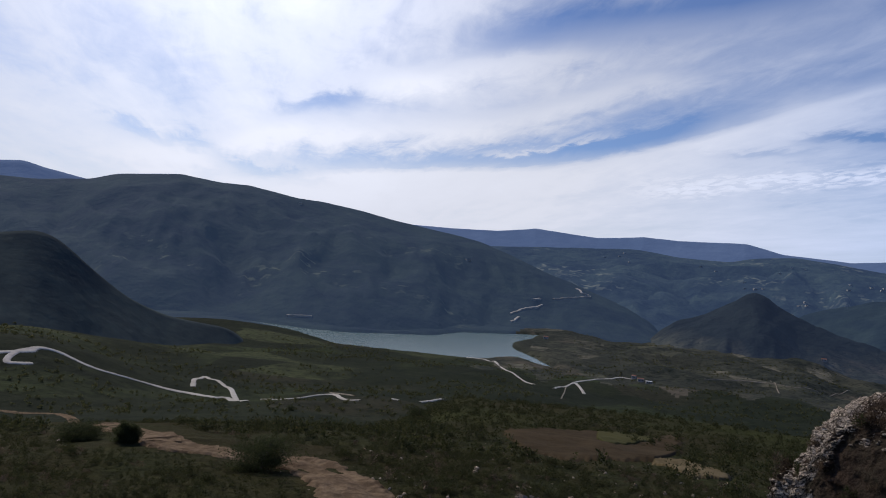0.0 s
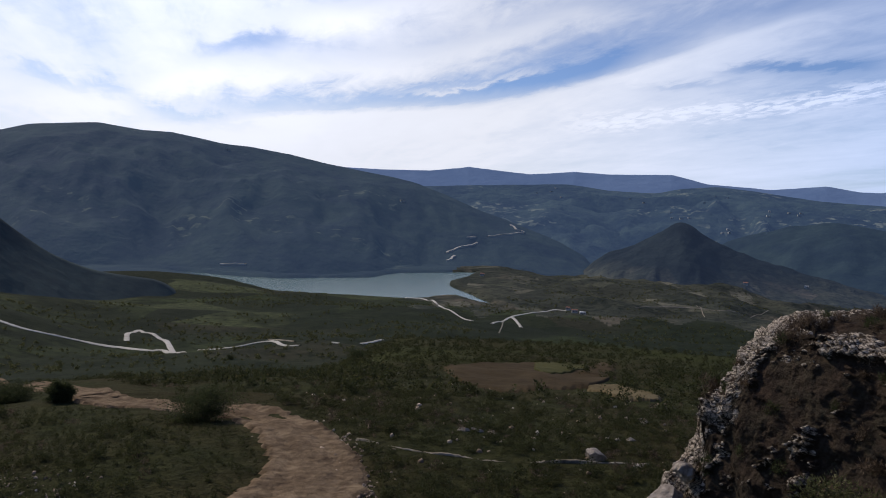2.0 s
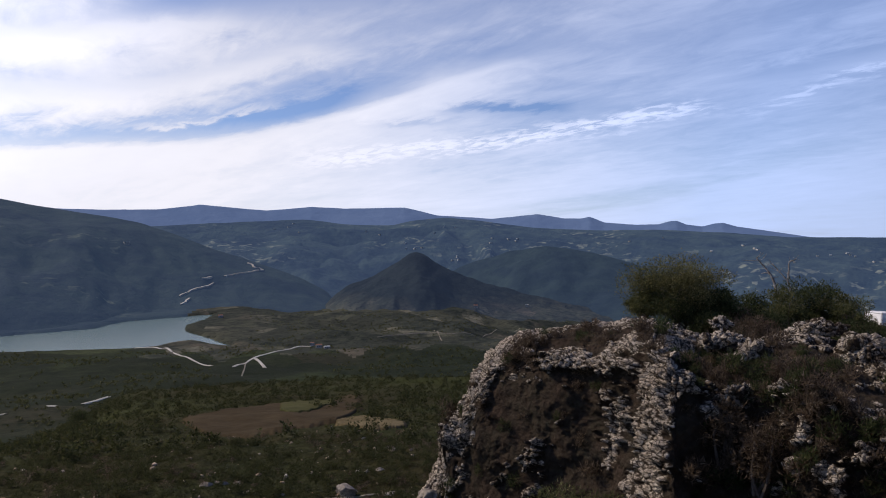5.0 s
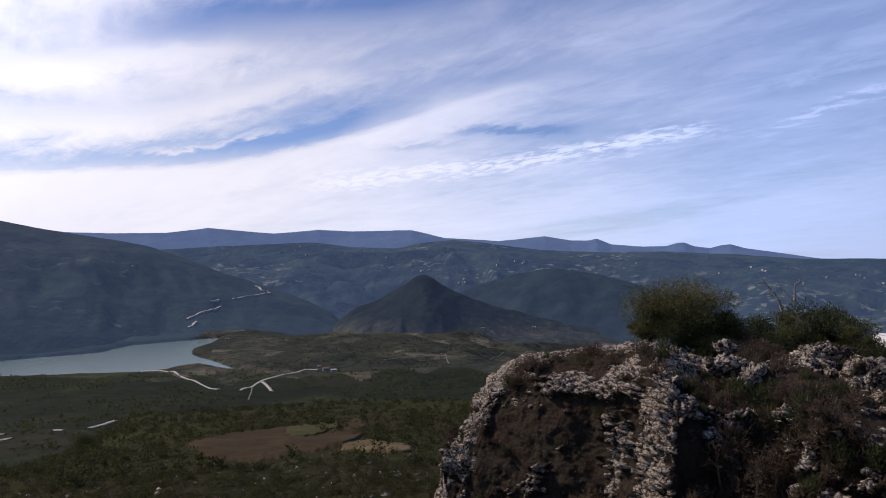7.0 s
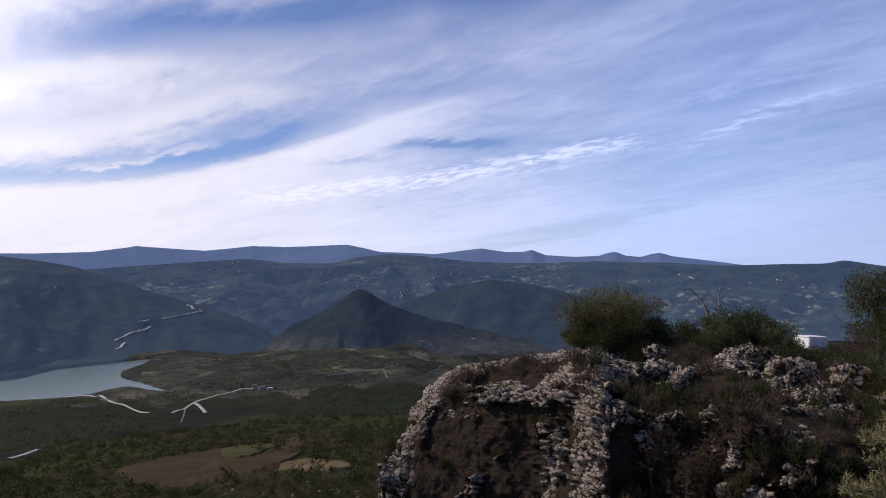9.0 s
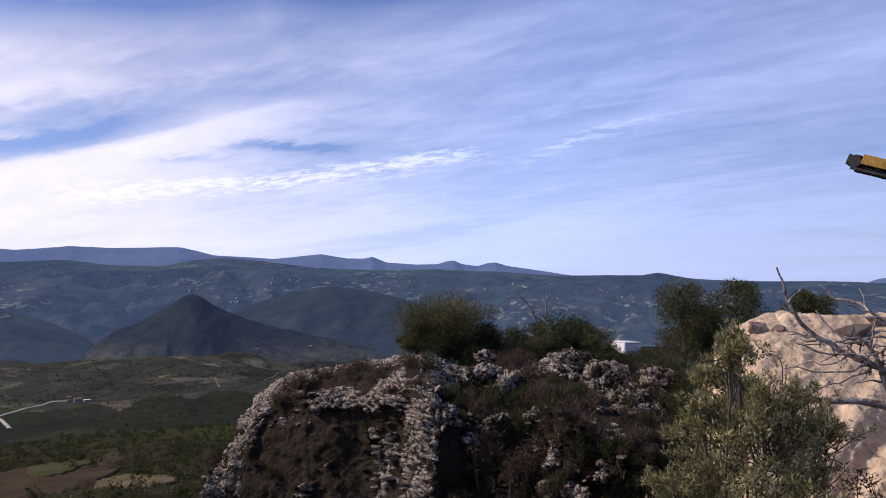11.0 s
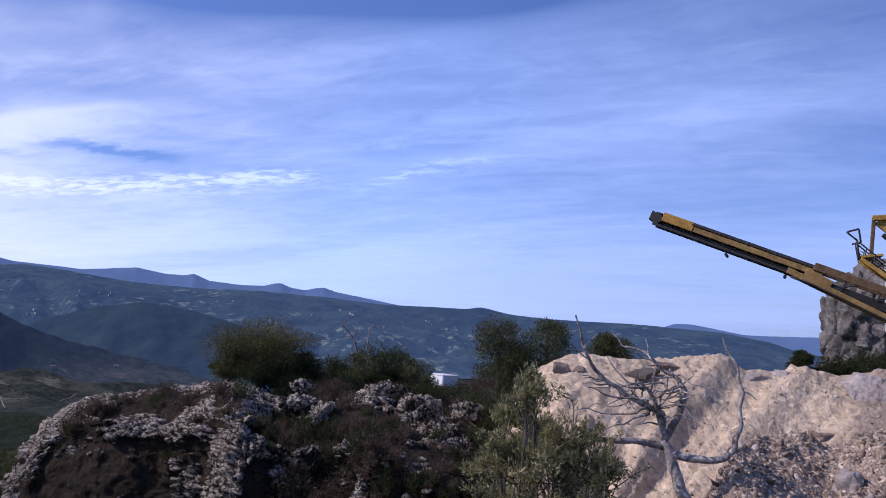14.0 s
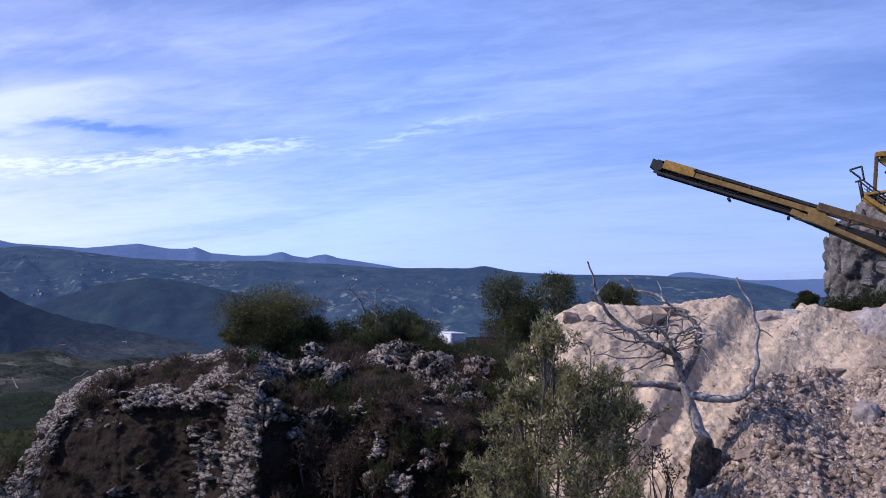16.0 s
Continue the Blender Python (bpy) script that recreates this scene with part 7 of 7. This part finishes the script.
def crag():
    rng = np.random.default_rng(101)
    bm = bmesh.new()
    bmesh.ops.create_icosphere(bm, subdivisions=6, radius=1.0)
    V = np.array([v.co for v in bm.verts])
    F = np.array([[v.index for v in f.verts] for f in bm.faces])
    bm.free()
    V = np.sign(V) * np.abs(V) ** 0.8
    for _ in range(22):
        d = rng.normal(size=3) * np.array([1, 1, 0.35])
        d /= np.linalg.norm(d)
        h = 0.62 + 0.28 * rng.random()
        k = np.maximum(V @ d - h, 0)
        V = V - d * k[:, None] * 0.95
    V = V * np.array([2.9, 2.9, 4.4])
    n = V / np.linalg.norm(V, axis=1, keepdims=True)
    f1, f2, fm = cells(V * np.array([1, 1, 0.45]) + 0.3 * noise3(V, 1.0, 2, 6.0)[:, None], 1.0, 3.0)
    g1, g2, gm = cells(V * np.array([1, 1, 0.6]), 0.42, 5.0)
    V = V + n * (0.7 * noise3(V, 2.2, 4, 2.0) + smooth((f2 - f1) / 0.2) * (0.1 + 0.5 * fm) - 0.3 + smooth((g2 - g1) / 0.25) * (0.03 + 0.15 * gm) + 0.12 * noise3(V, 0.3, 3, 4.0))[:, None]
    ob = new("crag", mesh_of("crag", V, F, M_CRAG))
    ob.location = near(84.45, 0.2, 50)
    tagged(ob, "tall fissured grey limestone crag behind the crusher", "crag")


def crag_paint(n, pos):
    f = n.grey(n.noise(pos, 0.5, 6, 0.65), [(0.36, 0), (0.64, 1)])
    g = n.grey(n.noise(pos, 3.0, 6, 0.65), [(0.34, 0), (0.68, 1)])
    return n.mix(g, n.mix(f, (0.046, 0.041, 0.038), (0.11, 0.100, 0.090)), n.mix(f, (0.16, 0.145, 0.130), (0.32, 0.29, 0.255)))


M_CRAG = material("crag_stone", crag_paint, 0.93, [(3.0, 7, 0.8, 0.25), (14.0, 5, 0.6, 0.06)], spec=0.2)
crag()
for k, (q, e, s) in enumerate([(84.3, -0.6, 0.75), (85.3, 0.2, 0.7), (83.3, -1.7, 0.6), (86.4, -0.8, 0.9), (85.4, -1.2, 0.6)]):
    boulder(near(q, e, 45.5), s, "grey broken limestone block below the crag", M_CRAG, (1.2, 0.8, 0.8), 111 + k)
for k, (q, e, w, h) in enumerate([(82.3, -1.7, 1.0, 1.1), (83.6, -1.1, 1.3, 1.6), (85.2, -0.6, 1.6, 2.1), (87.2, -0.7, 1.8, 2.0), (89.6, -0.8, 1.8, 1.8)]):
    shrub(seat(q, e, 41.0, h), (w, w, h), 3600, M_LEAF_DARK, "dark green shrub growing below the crag", (0.12, 0.05), 14, 121 + k)

M_YELLOW = material("machine_yellow", two_scale((0.26, 0.135, 0.026), (0.42, 0.235, 0.040), (0.55, 0.335, 0.075), 1.2, 7.0), 0.6, [(20.0, 4, 0.25, 0.01)], spec=0.4)
# darker copy of the machine yellow, with shade put into its colour
M_YELLOW_SHADED = material("machine_shaded_yellow", two_scale((0.16, 0.098, 0.034), (0.27, 0.165, 0.048), (0.38, 0.24, 0.08), 1.2, 7.0), 0.65, [(20.0, 4, 0.25, 0.01)], spec=0.35)
M_YELLOW_DIRTY = material("machine_dusty_yellow", two_scale((0.075, 0.046, 0.026), (0.125, 0.078, 0.040), (0.20, 0.128, 0.064), 1.2, 8.0), 0.8, [(20.0, 4, 0.3, 0.01)])
M_STEEL_DARK = material("dark_steel", two_scale((0.016, 0.015, 0.015), (0.03, 0.028, 0.027), (0.055, 0.05, 0.047), 2.0, 9.0), 0.6, spec=0.4)
M_RUBBER = material("belt_rubber", two_scale((0.014, 0.014, 0.014), (0.022, 0.021, 0.020), (0.045, 0.042, 0.038), 2.0, 9.0), 0.85)
M_STEEL_PALE = material("dusty_steel", two_scale((0.38, 0.36, 0.33), (0.50, 0.48, 0.45), (0.62, 0.60, 0.57), 1.0, 6.0), 0.7, [(15.0, 4, 0.3, 0.01)])


def crusher():
    base = near(88.0, -2.6, 32.0)
    t = thing("mobile_crusher", base, "yellow tracked mobile stone crusher with a long raised conveyor", "crusher")
    home = Matrix.Translation(-base)
    mid = radians(79)
    axis_x = Vector((math.cos(mid), -math.sin(mid), 0))       # to the right across the view
    axis_y = Vector((math.sin(mid), math.cos(mid), 0))        # away

    def at(az, el, off=0.0):
        d = 32.0 / math.cos(radians(az - 79))
        return home @ near(az, el, d) + axis_y * off

    def beam(name, p, q, high, deep, mat, parent=t, label="", bevel=0.02, off=0.0):
        p, q = Vector(p) + axis_y * off, Vector(q) + axis_y * off
        d = (q - p)
        L = d.length
        x = d.normalized()
        y = axis_y
        z = x.cross(y)
        z = z if z.z > 0 else -z
        if abs(z.z) < 0.05:
            z = axis_x
        m = Matrix((x, z.cross(x), z)).transposed().to_4x4()
        m.translation = p
        return part(name, moved(box((0, -deep / 2, -high / 2), (L, deep / 2, high / 2), bevel), m), mat, parent, label)

    def rod(name, pts, r, mat=M_STEEL_DARK, parent=t, off=0.0):
        return part(name, tube([Vector(p) + axis_y * off for p in pts], [r] * len(pts), 7), mat, parent, smooth_shade=True)

    A_, B_ = at(70.82, 7.72), at(90.5, 0.35)
    run = (B_ - A_).normalized()
    lift = run.cross(axis_y)
    lift = lift if lift.z > 0 else -lift

    def square(p):
        m = Matrix((run, axis_y, lift)).transposed().to_4x4()
        m.translation = p
        return m

    def on(x, v, off=0.0):
        return A_ + run * x + lift * v + axis_y * off
    # the upper, folding half of the conveyor
    conv = beam("conveyor_frame", on(0.0, -0.13), on(7.0, -0.13), 0.20, 0.62, M_STEEL_DARK, t, "dark steel lower frame of the conveyor")
    for s in (-0.48, 0.48):
        beam("side_plate", on(0.9, 0.12), on(6.6, 0.12), 0.22, 0.06, M_YELLOW_SHADED, conv, "shade-darkened yellow side plate", off=s)
        beam("lower_rail", on(-0.05, -0.20), on(7.4, -0.20), 0.12, 0.08, M_STEEL_DARK, conv, off=s)
        beam("edge_rail", on(1.5, 0.32), on(6.6, 0.32), 0.13, 0.08, M_STEEL_DARK, conv, off=s)
    beam("belt", on(-0.05, 0.30), on(7.0, 0.30), 0.05, 0.86, M_RUBBER, conv, "black rubber belt")
    beam("return_belt", on(0.0, -0.10), on(7.0, -0.10), 0.03, 0.80, M_RUBBER, conv)
    head = beam("head_box", on(0.25, 0.20), on(1.55, 0.20), 0.38, 1.08, M_YELLOW, conv, "yellow head plates")
    part("head_drum", moved(tube([(0, -0.5, 0), (0, 0.5, 0)], [0.23, 0.23], 16), Matrix((run, axis_y, lift)).transposed().to_4x4() @ Matrix.Translation((0, 0, 0))), M_STEEL_DARK, conv).location = on(0.02, 0.08)
    beam("scraper", on(-0.22, -0.10), on(-0.20, 0.30), 0.10, 0.9, M_STEEL_DARK, conv)
    for x in (1.5, 2.6, 3.7, 4.8, 5.9):
        part("roller", moved(tube([(0, -0.5, 0), (0, 0.5, 0)], [0.06, 0.06], 10), square(on(x, 0.24))), M_STEEL_DARK, conv)
        part("bracket", moved(box((-0.04, -0.54, -0.08), (0.04, -0.46, 0.04), 0.01), square(on(x, 0.32))), M_STEEL_DARK, conv)
    for x in (3.1, 5.4):
        part("return_roller", moved(tube([(0, -0.5, 0), (0, 0.5, 0)], [0.06, 0.06], 10), square(on(x, -0.38))), M_STEEL_DARK, conv)
    # the lower half, with dusty skirts
    low = beam("feed_frame", on(6.4, -0.22), on(11.8, -0.22), 0.34, 0.95, M_RUBBER, t, "dark lower conveyor section")
    for s in (-0.55, 0.55):
        beam("skirt", on(6.2, 0.34), on(11.6, 0.34), 0.30, 0.07, M_YELLOW_DIRTY, low, "dusty brown skirt plate", off=s)
        beam("side_beam", on(6.0, 0.02), on(7.0, -0.14), 0.34, 0.07, M_YELLOW_SHADED, low, off=s)
        beam("support_beam", on(5.4, -0.14), on(11.6, -0.86), 0.24, 0.12, M_YELLOW_SHADED, low, "shade-darkened yellow support beam", off=s)
    for x in (7.4, 8.6, 9.8, 11.0):
        beam("post", on(x, -0.1), on(x, 0.30), 0.08, 0.08, M_STEEL_DARK, low, off=-0.5)
        beam("cross_bar", on(x, -0.02), on(x + 0.5, 0.22), 0.07, 0.07, M_STEEL_DARK, low, off=-0.52)
    rod("hose", [on(6.0, -0.3), on(8.0, -0.52), on(10.0, -0.75)], 0.035, off=-0.6)
    rod("ram", [on(5.6, -0.32), on(7.6, -0.40)], 0.06, M_STEEL_DARK, off=-0.5)
    # body, hopper and engine frame
    body = part("body", moved(box((0, 0, 0), (4.6, 2.2, 2.9), 0.06), Matrix((axis_x, axis_y, Vector((0, 0, 1)))).transposed().to_4x4()), M_STEEL_PALE, t, "dust-covered pale steel body")
    body.location = at(86.15, 0.2, 0.6)
    hop = part("hopper", ([(0, 0, 0), (2.6, 0, 0), (2.6, 1.8, 0), (0, 1.8, 0), (-0.9, -0.4, 1.7), (3.4, -0.4, 1.7), (3.4, 2.2, 1.7), (-0.9, 2.2, 1.7)], [(0, 1, 5, 4), (1, 2, 6, 5), (2, 3, 7, 6), (3, 0, 4, 7), (3, 2, 1, 0)]), M_STEEL_PALE, t, "pale dusty feed hopper")
    hop.matrix_local = Matrix.Translation(at(88.4, 4.3, 0.6)) @ Matrix((axis_x, axis_y, Vector((0, 0, 1)))).transposed().to_4x4()
    beam("top_beam", at(84.9, 7.8), at(91.0, 7.8), 0.20, 0.26, M_YELLOW, t, "yellow top beam")
    beam("post", at(85.0, 7.8), at(84.8, 5.0), 0.13, 0.16, M_YELLOW_DIRTY, t)
    beam("brace", at(85.35, 7.75), at(89.6, 3.75), 0.50, 0.16, M_YELLOW, t, "yellow sloping plate", off=0.1)
    beam("chute_plate", at(85.5, 6.7), at(88.6, 3.7), 0.12, 0.4, M_STEEL_DARK, t, off=0.0)
    drum = part("flywheel", moved(tube([(0, -0.15, 0), (0, 0.15, 0)], [0.22, 0.22], 20), Matrix((axis_x, axis_y, Vector((0, 0, 1)))).transposed().to_4x4()), M_STEEL_DARK, t, "dark round flywheel")
    drum.location = at(86.5, 5.0, 0.1)
    # walkway with steps and rails
    deck = beam("walkway", at(84.1, 5.1), at(85.4, 5.25), 0.10, 0.8, M_YELLOW, t, "yellow walkway", off=-0.3)
    for k in range(7):
        q = k / 6
        beam("step", at(84.3 + 3.0 * q, 4.9 - 2.3 * q), at(84.75 + 3.0 * q, 4.9 - 2.3 * q), 0.06, 0.7, M_STEEL_DARK, deck, off=-0.3)
    for o in (-0.68, 0.08):
        beam("stringer", at(84.1, 5.0), at(87.4, 2.4), 0.16, 0.05, M_YELLOW, deck, "yellow stair side", off=o)
        hoop = [at(84.0, 4.9), at(83.9, 6.2), at(83.3, 6.75), at(84.0, 6.95), at(84.12, 6.05), at(83.6, 5.95)]
        for a, b in zip(hoop, hoop[1:]) if o < 0 else ():
            rod("handrail", [a, b], 0.036, parent=deck, off=o)
        rod("handrail", [at(84.0, 6.1), at(85.2, 5.0), at(87.6, 3.1)], 0.03, parent=deck, off=o)
        for k in range(6):
            rod("baluster", [at(84.3 + 0.5 * k, 4.75 - 0.42 * k), at(84.45 + 0.5 * k, 5.65 - 0.42 * k)], 0.018, parent=deck, off=o)
        rod("mid_rail", [at(84.1, 5.5), at(87.5, 2.75)], 0.018, parent=deck, off=o)
        rod("rail_post", [at(84.9, 4.5), at(84.95, 5.3)], 0.025, parent=deck, off=o)
        rod("rail_post", [at(86.0, 3.6), at(86.05, 4.4)], 0.025, parent=deck, off=o)
        rod("rail_post", [at(83.9, 6.1), at(84.1, 4.8)], 0.025, parent=deck, off=o)
    leg = beam("leg", at(87.4, 1.0), at(88.2, -3.2), 0.34, 0.4, M_STEEL_PALE, t, "pale steel leg")
    beam("track_frame", at(88.0, -3.0), at(98.0, -3.0), 0.9, 2.4, M_STEEL_DARK, t, "dark crawler track", off=1.0)
    return t


crusher()
